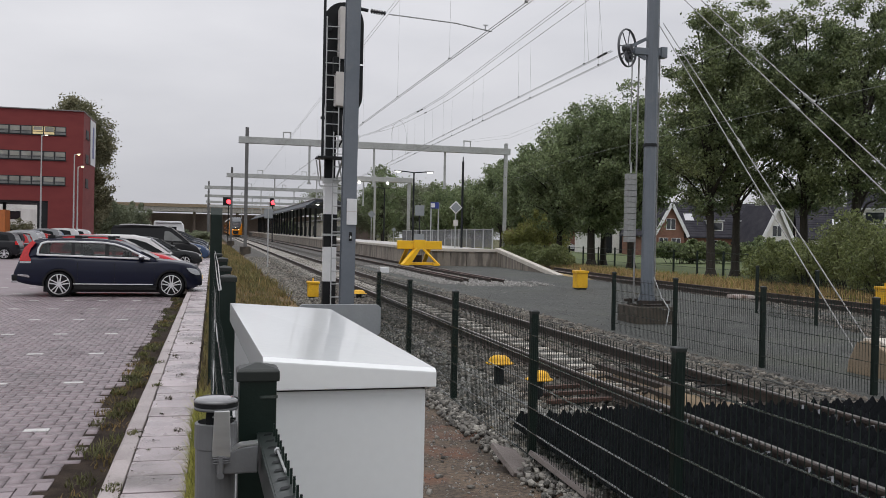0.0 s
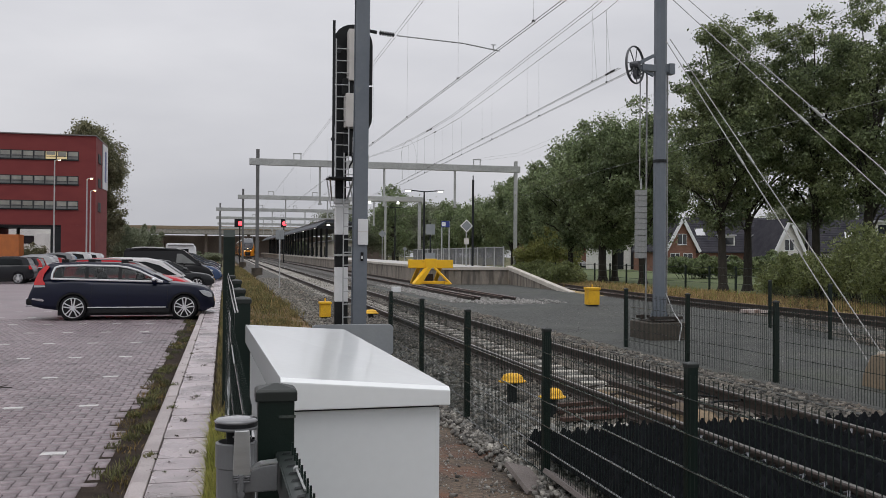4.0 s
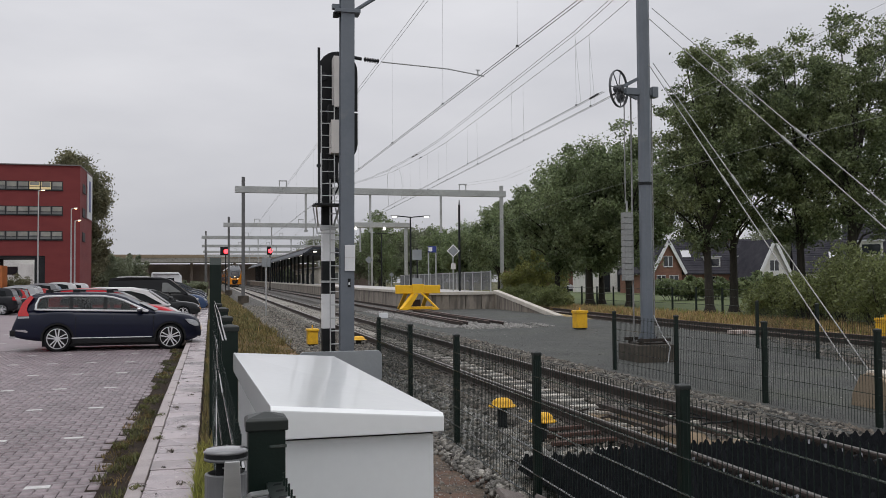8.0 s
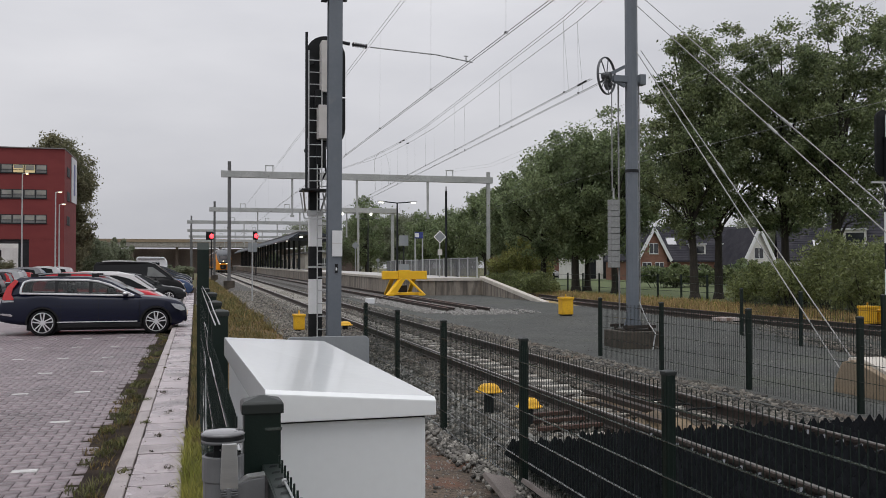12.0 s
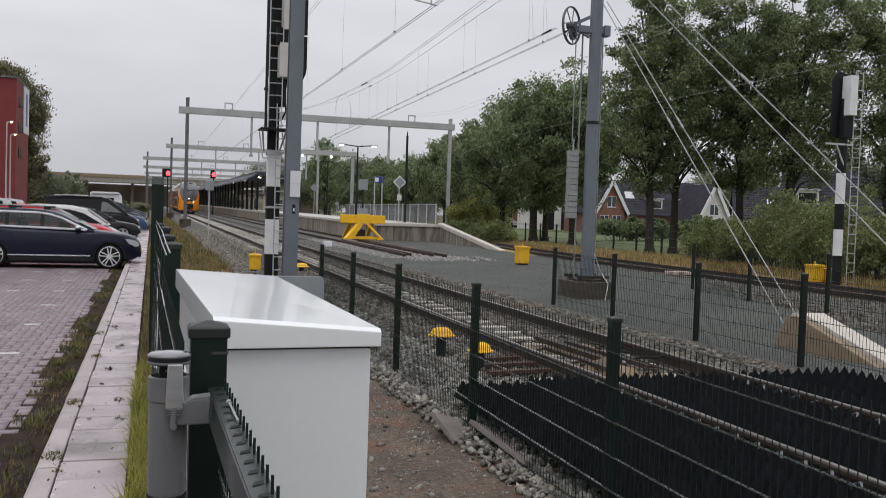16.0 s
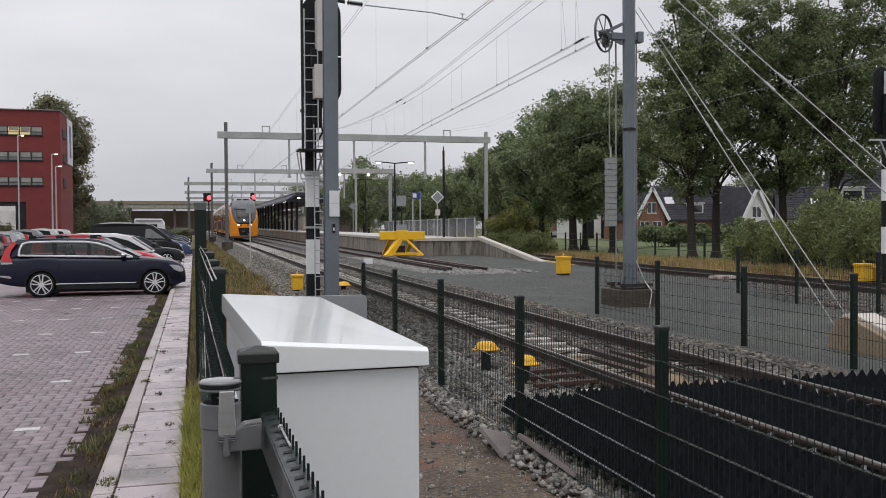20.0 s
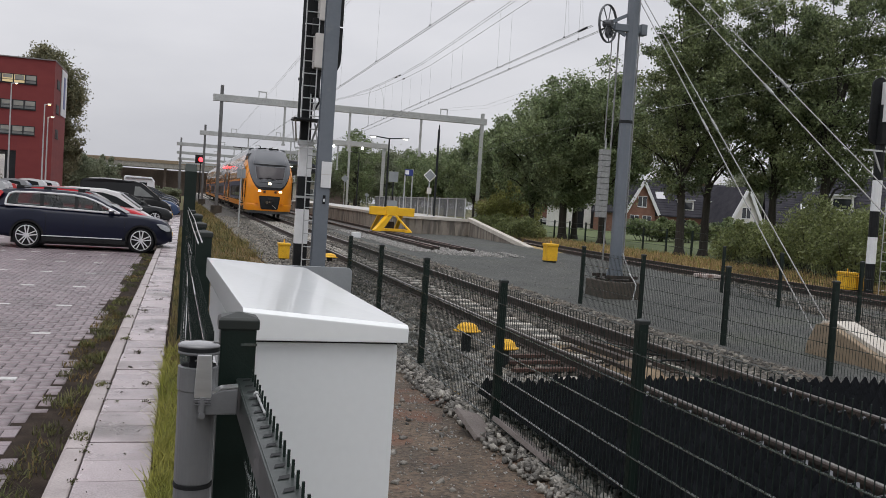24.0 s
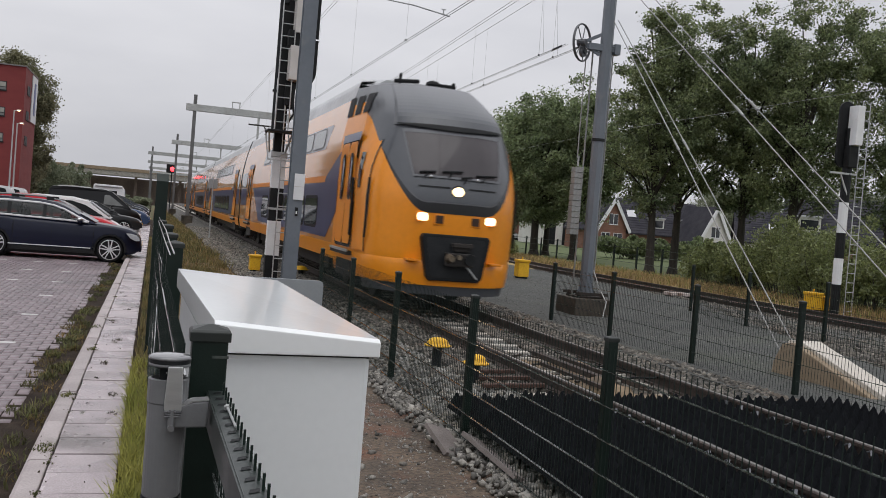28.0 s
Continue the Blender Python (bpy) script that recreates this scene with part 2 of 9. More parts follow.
# lighter copy of GREEN_WIRE: wet shine of the rows put into the colour
WIRE_ROW = mat("green_wire_shine", (0.030, 0.042, 0.038), (0.060, 0.075, 0.07), 30, 0.25, coat=0.8, grit=0.3)
GREEN_WIRE = mat("green_wire", (0.006, 0.014, 0.011), (0.010, 0.02, 0.016), 12, 0.4, spec=0.3)
WHITE_LID = mat("wet_white_polyester", (0.78, 0.80, 0.80), (0.81, 0.83, 0.83), 1.1, 0.22, fine=40, coat=0.5, grit=0.012, stain=((0.56, 0.58, 0.56), 2.2, 0.58, 0.5))
WHITE_BOX = mat("white_polyester", (0.73, 0.76, 0.765), (0.77, 0.795, 0.80), 1.1, 0.24, fine=40, coat=0.16, grit=0.012, stain=((0.58, 0.60, 0.58), 2.2, 0.58, 0.5))
GREY_PAINT = mat("grey_painted_steel", (0.23, 0.25, 0.265), (0.27, 0.29, 0.30), 3, 0.45, bump=0.05, stain=((0.19, 0.19, 0.18), 5, 0.62, 0.5), grit=0.03)
MAST = mat("blue_grey_mast_paint", (0.125, 0.145, 0.17), (0.155, 0.175, 0.20), 1.5, 0.5, bump=0.06, stain=((0.20, 0.21, 0.21), 3.5, 0.62, 0.5), grit=0.03)
GALV = mat("galvanised_steel", (0.40, 0.41, 0.41), (0.50, 0.51, 0.51), 6, 0.45, metal=0.6, bump=0.05)
GANTRY = mat("galvanised_girder", (0.36, 0.37, 0.36), (0.45, 0.46, 0.45), 0.9, 0.6, metal=0.2, bump=0.05, stain=((0.27, 0.27, 0.25), 1.2, 0.6, 0.5))
GANTRY_LEG = mat("weathered_gantry_leg", (0.105, 0.105, 0.105), (0.15, 0.15, 0.148), 1.2, 0.6, bump=0.05)
ALU = mat("brushed_aluminium", (0.62, 0.62, 0.62), (0.70, 0.70, 0.70), 6, 0.32, metal=0.9, stretch=(1, 1, 12), grit=0.03)
TUBE_WET = mat("wet_tube_lid", (0.10, 0.10, 0.105), (0.14, 0.14, 0.145), 9, 0.16, coat=1.0, grit=0.04)
TUBE = mat("grey_tube_paint", (0.115, 0.118, 0.12), (0.15, 0.152, 0.155), 5, 0.4, bump=0.05, stain=((0.22, 0.22, 0.22), 16, 0.66, 0.5), grit=0.03)
YELLOW = mat("yellow_paint", (0.90, 0.53, 0.015), (0.82, 0.46, 0.012), 2.5, 0.42, bump=0.05, stain=((0.42, 0.25, 0.03), 5, 0.63, 0.5), grit=0.03)
YELLOW_OLD = mat("yellow_polyester", (0.78, 0.45, 0.015), (0.68, 0.37, 0.012), 4, 0.5, bump=0.08, stain=((0.40, 0.24, 0.03), 8, 0.6, 0.5))
BLACK = mat("black_paint", (0.009, 0.010, 0.011), (0.016, 0.017, 0.018), 4, 0.55, bump=0.05, spec=0.2)
WHITE = mat("white_paint", (0.74, 0.75, 0.76), (0.66, 0.67, 0.68), 3, 0.5, bump=0.03, grit=0.02, stain=((0.48, 0.48, 0.46), 5, 0.62, 0.5))
OFFWHITE = mat("cream_box", (0.60, 0.575, 0.55), (0.53, 0.51, 0.48), 3, 0.5, bump=0.03, grit=0.02)
CONCRETE = mat("weathered_concrete", (0.30, 0.285, 0.26), (0.40, 0.38, 0.35), 1.1, 0.75, bump=0.4, fine=40, stain=((0.15, 0.135, 0.115), 1.5, 0.54, 0.75), spread=0.1)
CONCRETE_PALE = mat("pale_concrete", (0.46, 0.425, 0.37), (0.56, 0.52, 0.46), 2, 0.7, bump=0.3, fine=60, stain=((0.38, 0.34, 0.28), 3, 0.58, 0.5))
CONCRETE_TAN = mat("tan_concrete", (0.23, 0.175, 0.115), (0.30, 0.235, 0.165), 2, 0.8, bump=0.3, fine=60, stain=((0.17, 0.14, 0.10), 2, 0.56, 0.6))
PANEL_TAN = mat("sandy_panel", (0.15, 0.105, 0.058), (0.22, 0.16, 0.095), 2.5, 0.8, bump=0.5, fine=50, stain=((0.08, 0.06, 0.042), 2.2, 0.5, 0.8))
# brownish haze beneath the flyover deck is put into this colour
BROWN_HAZED = mat("hazed_brown_wall", (0.15, 0.115, 0.10), (0.24, 0.19, 0.165), 0.12, 0.9, bump=0.2, fine=2)
SOIL_BROWN = mat("brown_soil", (0.050, 0.034, 0.022), (0.105, 0.072, 0.046), 4, 0.85, bump=0.9, fine=50, grit=0.4)
RUST_RED = mat("red_rust", (0.045, 0.024, 0.018), (0.085, 0.042, 0.03), 6, 0.8, bump=0.4, fine=40)
PLATE_STAINED = mat("stained_plate", (0.42, 0.36, 0.33), (0.56, 0.50, 0.47), 3, 0.6, bump=0.2, stain=((0.16, 0.09, 0.06), 5, 0.5, 0.85))
SLAB_BROWN = mat("old_paving_slab", (0.15, 0.128, 0.118), (0.22, 0.19, 0.175), 3, 0.75, bump=0.4, fine=60, spread=0.25)
FOOTING_BROWN = mat("brown_damp_concrete", (0.050, 0.040, 0.030), (0.090, 0.074, 0.056), 3, 0.75, bump=0.5, fine=50, stain=((0.03, 0.026, 0.02), 2.5, 0.5, 0.7))
CONCRETE_DARK = mat("damp_concrete", (0.07, 0.065, 0.06), (0.115, 0.108, 0.10), 3, 0.7, bump=0.4, fine=60)
PLATFORM_TOP = mat("platform_paving", (0.42, 0.405, 0.39), (0.52, 0.50, 0.48), 0.8, 0.5, bump=0.2, fine=20)
WIRE = mat("weathered_copper_wire", (0.32, 0.33, 0.33), (0.42, 0.43, 0.425), 3, 0.5, metal=0.15)
WHEEL_GREY = mat("weathered_wheel_steel", (0.075, 0.08, 0.088), (0.12, 0.125, 0.135), 5, 0.5, metal=0.3)
CABLE = mat("galvanised_stay", (0.25, 0.25, 0.245), (0.36, 0.36, 0.35), 8, 0.55, metal=0.3, grit=0.3)
BARK = mat("oak_bark", (0.022, 0.019, 0.016), (0.045, 0.039, 0.031), 4, 0.9, bump=0.9, fine=25, stretch=(3, 3, 0.6))
LEAF = mat("oak_leaf", (0.118, 0.160, 0.078), (0.235, 0.270, 0.128), 0.35, 0.40, fine=6, island=0.6, sheer=0.5)
# lighter than LEAF, partly to put roadside haze into the colour
LEAF_MID = mat("roadside_leaf", (0.150, 0.200, 0.098), (0.250, 0.300, 0.155), 0.4, 0.45, fine=6, island=0.5, sheer=0.45)
LEAF_DULL = mat("dull_leaf", (0.15, 0.152, 0.085), (0.235, 0.225, 0.135), 0.3, 0.6, fine=4, island=0.4, sheer=0.45)
LEAF_YOUNG = mat("lighter_leaf", (0.135, 0.165, 0.06), (0.225, 0.25, 0.105), 0.5, 0.45, fine=6, island=0.45, sheer=0.45)
LEAF_GOLD = mat("yellow_green_leaf", (0.19, 0.205, 0.06), (0.30, 0.30, 0.10), 0.5, 0.45, fine=6, island=0.45, sheer=0.45)
# haze over the distance is put into this paler leaf green
LEAF_HAZED = mat("hazed_leaf", (0.17, 0.195, 0.125), (0.25, 0.27, 0.18), 0.3, 0.7, fine=4, island=0.3, sheer=0.45)
GRASS_DARK = mat("dark_weeds", (0.055, 0.062, 0.022), (0.115, 0.112, 0.042), 1.5, 0.7, fine=20, island=0.45, sheer=0.4)
GRASS_WEED = mat("kerb_weed", (0.08, 0.092, 0.030), (0.175, 0.165, 0.062), 2.5, 0.7, fine=20, island=0.5, sheer=0.4)
GRASS_TUFT = mat("long_tuft_grass", (0.085, 0.098, 0.034), (0.27, 0.20, 0.085), 1.1, 0.75, fine=20, island=0.55, sheer=0.4)
SOIL_WEED = mat("dark_dead_weed", (0.030, 0.026, 0.016), (0.07, 0.058, 0.034), 3, 0.8, fine=20, island=0.4)
GRASS_VERGE = mat("verge_grass", (0.105, 0.085, 0.032), (0.27, 0.185, 0.075), 0.8, 0.8, fine=20, island=0.5, sheer=0.4)
GRASS_LUSH = mat("lush_grass", (0.22, 0.235, 0.045), (0.36, 0.34, 0.09), 1.2, 0.65, fine=20, island=0.4, sheer=0.5)
GRASS = mat("green_grass", (0.13, 0.17, 0.035), (0.23, 0.25, 0.06), 1.5, 0.7, fine=20, island=0.35, sheer=0.45)
GRASS_DRY = mat("dry_grass", (0.23, 0.158, 0.070), (0.42, 0.318, 0.155), 0.7, 0.8, fine=20, island=0.35, sheer=0.45)
LAWN = mat("lawn", (0.065, 0.092, 0.028), (0.10, 0.125, 0.042), 0.6, 0.9, bump=0.5, fine=30)
VERGE = mat("dry_verge", (0.25, 0.18, 0.075), (0.36, 0.27, 0.12), 0.5, 0.95, bump=0.8, fine=18, stain=((0.10, 0.11, 0.04), 0.5, 0.55, 0.7))
VERGE_NEAR = mat("weedy_verge", (0.12, 0.070, 0.034), (0.20, 0.125, 0.060), 1.2, 0.95, bump=0.8, fine=25, stain=((0.07, 0.08, 0.03), 1.1, 0.55, 0.7))
ASPHALT = mat("asphalt", (0.048, 0.048, 0.05), (0.065, 0.065, 0.066), 1, 0.7, bump=0.4, fine=60)
BRICK_RED = mat("red_brickwork", (0.165, 0.026, 0.026), (0.195, 0.034, 0.032), 0.5, 0.8, bump=0.3, fine=30, stretch=(1, 1, 2.5), grit=0.06)
BRICK_HOUSE = mat("house_brick", (0.17, 0.085, 0.06), (0.24, 0.125, 0.088), 1.4, 0.85, bump=0.3, fine=10, stretch=(1, 1, 2.5))
RENDER_WHITE = mat("white_render", (0.70, 0.69, 0.66), (0.62, 0.61, 0.58), 0.6, 0.8, bump=0.1)
TILE_ROOF = mat("dark_roof_tile", (0.028, 0.028, 0.036), (0.05, 0.048, 0.056), 0.8, 0.85, bump=0.3, fine=8, island=0.25, spec=0.15)
ROOF_FELT = mat("roof_grey", (0.16, 0.15, 0.15), (0.22, 0.21, 0.2), 0.6, 0.7)
GLASS_DARK = pane("dark_glazing", (0.022, 0.025, 0.028))
GLASS_CAR = pane("tinted_car_glass", (0.012, 0.014, 0.015), 0.05, 0.0)
GLASS_CAR.node_tree.nodes["Principled BSDF"].inputs["Specular IOR Level"].default_value = 0.1
GLASS_CLEAR = pane("clear_car_glass", (0.03, 0.034, 0.034), 0.03, 0.6)
gn, gl = GLASS_CLEAR.node_tree.nodes, GLASS_CLEAR.node_tree.links
g_clear, g_mix = gn.new("ShaderNodeBsdfTransparent"), gn.new("ShaderNodeMixShader")
g_clear.inputs["Color"].default_value = (0.62, 0.66, 0.64, 1)
g_mix.inputs["Fac"].default_value = 0.55
gl.new(gn["Principled BSDF"].outputs["BSDF"], g_mix.inputs[1])
gl.new(g_clear.outputs["BSDF"], g_mix.inputs[2])
gl.new(g_mix.outputs["Shader"], gn["Material Output"].inputs["Surface"])
GLASS_OFFICE = pane("office_glazing", (0.13, 0.135, 0.13), 0.10, 0.2)
GLASS_BLIND = pane("office_blind", (0.24, 0.24, 0.21), 0.25, 0.1)
GLASS_TRAIN = pane("train_glazing", (0.035, 0.04, 0.045), 0.04)
# dark soffit colour lifted to stand in for haze before it
CANOPY_HAZED = mat("hazed_canopy_soffit", (0.028, 0.034, 0.044), (0.045, 0.053, 0.066), 0.6, 0.6)
STEEL_DARK = mat("dark_painted_steel", (0.013, 0.015, 0.017), (0.02, 0.022, 0.024), 3, 0.55, spec=0.25)
TYRE = mat("tyre_rubber", (0.010, 0.010, 0.011), (0.016, 0.016, 0.017), 8, 0.8, bump=0.2, spec=0.2)
LENS = mat("clear_lamp_lens", (0.36, 0.38, 0.40), (0.48, 0.50, 0.52), 22, 0.12, coat=0.5, grit=0.03)
ALU_DULL = mat("dull_rail_metal", (0.20, 0.205, 0.21), (0.26, 0.265, 0.27), 6, 0.45, metal=0.4, grit=0.03)
RIM = mat("alloy_rim", (0.66, 0.66, 0.67), (0.74, 0.74, 0.75), 6, 0.35, metal=0.35, grit=0.03)
PLASTIC = mat("dark_plastic", (0.012, 0.012, 0.013), (0.018, 0.018, 0.019), 6, 0.6, bump=0.05, spec=0.2)
CHROME = mat("bright_trim", (0.68, 0.69, 0.70), (0.60, 0.61, 0.62), 6, 0.18, metal=1.0, grit=0.03)
TRAIN_YELLOW = mat("train_yellow", (0.84, 0.285, 0.004), (0.78, 0.258, 0.004), 0.8, 0.36, coat=0.22, stain=((0.60, 0.28, 0.03), 1.4, 0.62, 0.35), grit=0.03)
# glossier yellow; peach blotches put the sky's reflection into the colour
TRAIN_SIDE = mat("train_side_yellow", (0.80, 0.30, 0.02), (0.74, 0.275, 0.02), 0.8, 0.30, coat=1.0, stain=((0.62, 0.33, 0.09), 1.2, 0.56, 0.5), grit=0.03)
TRAIN_YELLOW_LIP = mat("train_yellow_deep", (0.74, 0.235, 0.006), (0.68, 0.215, 0.006), 0.8, 0.4, coat=0.1, grit=0.03)
TRAIN_RIM = mat("train_black_rim", (0.014, 0.015, 0.018), (0.022, 0.023, 0.026), 0.8, 0.22, grit=0.03)
TRAIN_FRAME = mat("train_frame_grey", (0.105, 0.11, 0.12), (0.135, 0.14, 0.15), 0.8, 0.4, grit=0.03)
TAIL_UNLIT = mat("unlit_tail_lens", (0.03, 0.012, 0.006), (0.045, 0.018, 0.008), 4, 0.3)
COUPLER_STEEL = mat("worn_coupler_steel", (0.16, 0.13, 0.09), (0.24, 0.20, 0.15), 5, 0.4, metal=0.7)
# brownish reflection in the screen is put into the glass colour
GLASS_SCREEN = pane("cab_windscreen", (0.050, 0.043, 0.046), 0.08, 0.0)
TRAIN_BLUE = mat("train_blue", (0.030, 0.042, 0.115), (0.042, 0.055, 0.135), 0.8, 0.35, coat=0.4, stain=((0.07, 0.07, 0.10), 1.4, 0.6, 0.4), grit=0.03)
TRAIN_GREY = mat("train_dark_grey", (0.062, 0.068, 0.078), (0.078, 0.084, 0.094), 0.8, 0.35, coat=0.3, grit=0.03)
TRAIN_ROOF = mat("train_roof_grey", (0.46, 0.47, 0.48), (0.56, 0.57, 0.58), 0.7, 0.45, stain=((0.33, 0.33, 0.33), 1.2, 0.6, 0.5))
TRAIN_PALE = mat("train_pale_band", (0.50, 0.50, 0.52), (0.58, 0.58, 0.60), 0.8, 0.4, grit=0.03)
UNDER = mat("bogie_grime", (0.016, 0.014, 0.013), (0.035, 0.03, 0.026), 3, 0.8, bump=0.4)
LAMP_WARM = glow("headlight", (1.0, 0.74, 0.42), 2.6)
LAMP_WHITE = glow("lamp_white", (1.0, 0.97, 0.88), 3.0)
LAMP_RED = glow("signal_red", (1.0, 0.03, 0.04), 6.0)
LAMP_STREET = glow("street_lamp_glow", (1.0, 0.66, 0.28), 9.0)
LAMP_OFFICE = glow("office_light", (0.62, 0.50, 0.26), 0.30)
RED_PLASTIC = mat("red_lamp_plastic", (0.56, 0.012, 0.016), (0.44, 0.010, 0.013), 14, 0.2, coat=0.4, grit=0.03)
ORANGE = mat("orange_panel", (0.46, 0.14, 0.03), (0.36, 0.11, 0.03), 2, 0.5)
BLUE_SIGN = mat("blue_sign", (0.02, 0.04, 0.20), (0.03, 0.05, 0.24), 2, 0.4)


def paint(name, color):
    return mat(name, color, tuple(c * 0.9 for c in color), 1.5, 0.3, coat=0.26, spec=0.22, grit=0.03, stain=(tuple(c * 0.8 + 0.01 for c in color), 2.5, 0.64, 0.4))


STREAK = mat("streaked_concrete", (0.21, 0.18, 0.15), (0.32, 0.285, 0.24), 0.9, 0.75, bump=0.3, fine=20, stain=((0.10, 0.088, 0.075), 1.6, 0.47, 0.85), spread=0.1, stretch=(2.2, 2.2, 0.35))

from mathutils.geometry import tessellate_polygon
# ---- mesh tools ----
class Geo:
    """Gathers vertices and faces of one mesh."""

    def __init__(self):
        self.v, self.f = [], []

    def add(self, verts, faces):
        k = len(self.v)
        self.v += [tuple(p) for p in verts]
        self.f += [tuple(i + k for i in q) for q in faces]
        return self

    def box(self, x0, y0, z0, x1, y1, z1):
        return self.add([(x0, y0, z0), (x1, y0, z0), (x1, y1, z0), (x0, y1, z0), (x0, y0, z1), (x1, y0, z1), (x1, y1, z1), (x0, y1, z1)],
                        [(0, 3, 2, 1), (4, 5, 6, 7), (0, 1, 5, 4), (1, 2, 6, 5), (2, 3, 7, 6), (3, 0, 4, 7)])

    def rod(self, a, b, r, n=8, r2=None, caps=True):
        a, b = Vector(a), Vector(b)
        d = b - a
        if d.length < 1e-6:
            return self
        q = d.to_track_quat("Z", "Y")
        r2 = r if r2 is None else r2
        vs = [a + q @ Vector((r * math.cos(2 * math.pi * (i + .5) / n), r * math.sin(2 * math.pi * (i + .5) / n), 0)) for i in range(n)]
        vs += [b + q @ Vector((r2 * math.cos(2 * math.pi * (i + .5) / n), r2 * math.sin(2 * math.pi * (i + .5) / n), 0)) for i in range(n)]
        fs = [(i, (i + 1) % n, n + (i + 1) % n, n + i) for i in range(n)]
        if caps:
            fs += [tuple(range(n))[::-1], tuple(range(n, 2 * n))]
        return self.add(vs, fs)

    def bar(self, a, b, w, h):
        """A rectangular bar from a to b, w wide across and h high."""
        a, b = Vector(a), Vector(b)
        d = (b - a).normalized()
        s = d.cross(Vector((0, 0, 1)))
        s = s.normalized() if s.length > 1e-4 else Vector((1, 0, 0))
        u = s.cross(d).normalized()
        c = [(-w / 2, -h / 2), (w / 2, -h / 2), (w / 2, h / 2), (-w / 2, h / 2)]
        vs = [p + s * i + u * j for p in (a, b) for i, j in c]
        return self.add(vs, [(3, 2, 1, 0), (4, 5, 6, 7), (0, 1, 5, 4), (1, 2, 6, 5), (2, 3, 7, 6), (3, 0, 4, 7)])

    def extrude(self, outline, lo, hi, axis="y"):
        """A closed outline of (u, w) pairs pushed along an axis: x: (y, z), y: (x, z), z: (x, y)."""
        def at(u, w, k):
            return {"x": (k, u, w), "y": (u, k, w), "z": (u, w, k)}[axis]
        n = len(outline)
        vs = [at(u, w, lo) for u, w in outline] + [at(u, w, hi) for u, w in outline]
        return self.add(vs, [(i, (i + 1) % n, n + (i + 1) % n, n + i) for i in range(n)] + [tuple(range(n))[::-1], tuple(range(n, 2 * n))])

    def rings(self, rings, closed=True, caps=True):
        n = len(rings[0])
        vs = [p for ring in rings for p in ring]
        last = n if closed else n - 1
        fs = [(k * n + i, k * n + (i + 1) % n, (k + 1) * n + (i + 1) % n, (k + 1) * n + i) for k in range(len(rings) - 1) for i in range(last)]
        if caps:
            fs += [tuple(range(n))[::-1], tuple(range((len(rings) - 1) * n, len(rings) * n))]
        return self.add(vs, fs)

    def ball(self, c, r, n=10, m=6, squash=(1, 1, 1)):
        rings = []
        for j in range(m + 1):
            a = math.pi * (0.02 + 0.96 * j / m) - math.pi / 2
            rings.append([(c[0] + r * squash[0] * math.cos(a) * math.cos(2 * math.pi * i / n), c[1] + r * squash[1] * math.cos(a) * math.sin(2 * math.pi * i / n),
                           c[2] + r * squash[2] * math.sin(a)) for i in range(n)])
        return self.rings(rings)

    def mesh(self, name, material, bevel=0.0, smooth=False, segments=2):
        me = bpy.data.meshes.new(name)
        me.from_pydata(self.v, [], self.f)
        bm = bmesh.new()
        bm.from_mesh(me)
        bmesh.ops.recalc_face_normals(bm, faces=bm.faces)
        if bevel:
            edges = [e for e in bm.edges if len(e.link_faces) == 2 and e.calc_face_angle(0) > 0.5]
            bmesh.ops.bevel(bm, geom=edges, offset=bevel, segments=segments, profile=0.6, affect="EDGES", clamp_overlap=True)
        bm.to_mesh(me)
        bm.free()
        if smooth:
            me.shade_smooth()
        me.materials.append(material)
        return me


def part(name, geo, material, parent, label="", bevel=0.0, smooth=False, m=None):
    ob = new(name, geo if isinstance(geo, bpy.types.Mesh) else geo.mesh(name, material, bevel, smooth))
    ob.parent = parent
    if m is not None:
        ob.matrix_basis = m
    if label:
        ob["label"] = label
    return ob


def thing(name, label, category, group="", kind="", m=None):
    ob = new(name)
    ob.empty_display_size = 0.2
    if m is not None:
        ob.matrix_basis = m
    return tagged(ob, label, category, group, kind)


def solid(name, geo, material, label, category, group="", kind="", bevel=0.0, smooth=False, m=None):
    ob = new(name, geo.mesh(name, material, bevel, smooth))
    if m is not None:
        ob.matrix_basis = m
    return tagged(ob, label, category, group, kind)


def box_geo(x0, y0, z0, x1, y1, z1):
    return Geo().box(x0, y0, z0, x1, y1, z1)


def cloud_mesh(name, verts, faces, material, smooth=False):
    """A large joined mesh from arrays: verts (n, 3), faces (m, k) of equal size."""
    verts, faces = np.asarray(verts, np.float32), np.asarray(faces, np.int32)
    me = bpy.data.meshes.new(name)
    me.vertices.add(len(verts))
    me.vertices.foreach_set("co", verts.ravel())
    me.loops.add(faces.size)
    me.loops.foreach_set("vertex_index", faces.ravel())
    me.polygons.add(len(faces))
    me.polygons.foreach_set("loop_start", np.arange(0, faces.size, faces.shape[1], dtype=np.int32))
    me.update(calc_edges=True)
    if smooth:
        me.shade_smooth()
    me.materials.append(material)
    return me


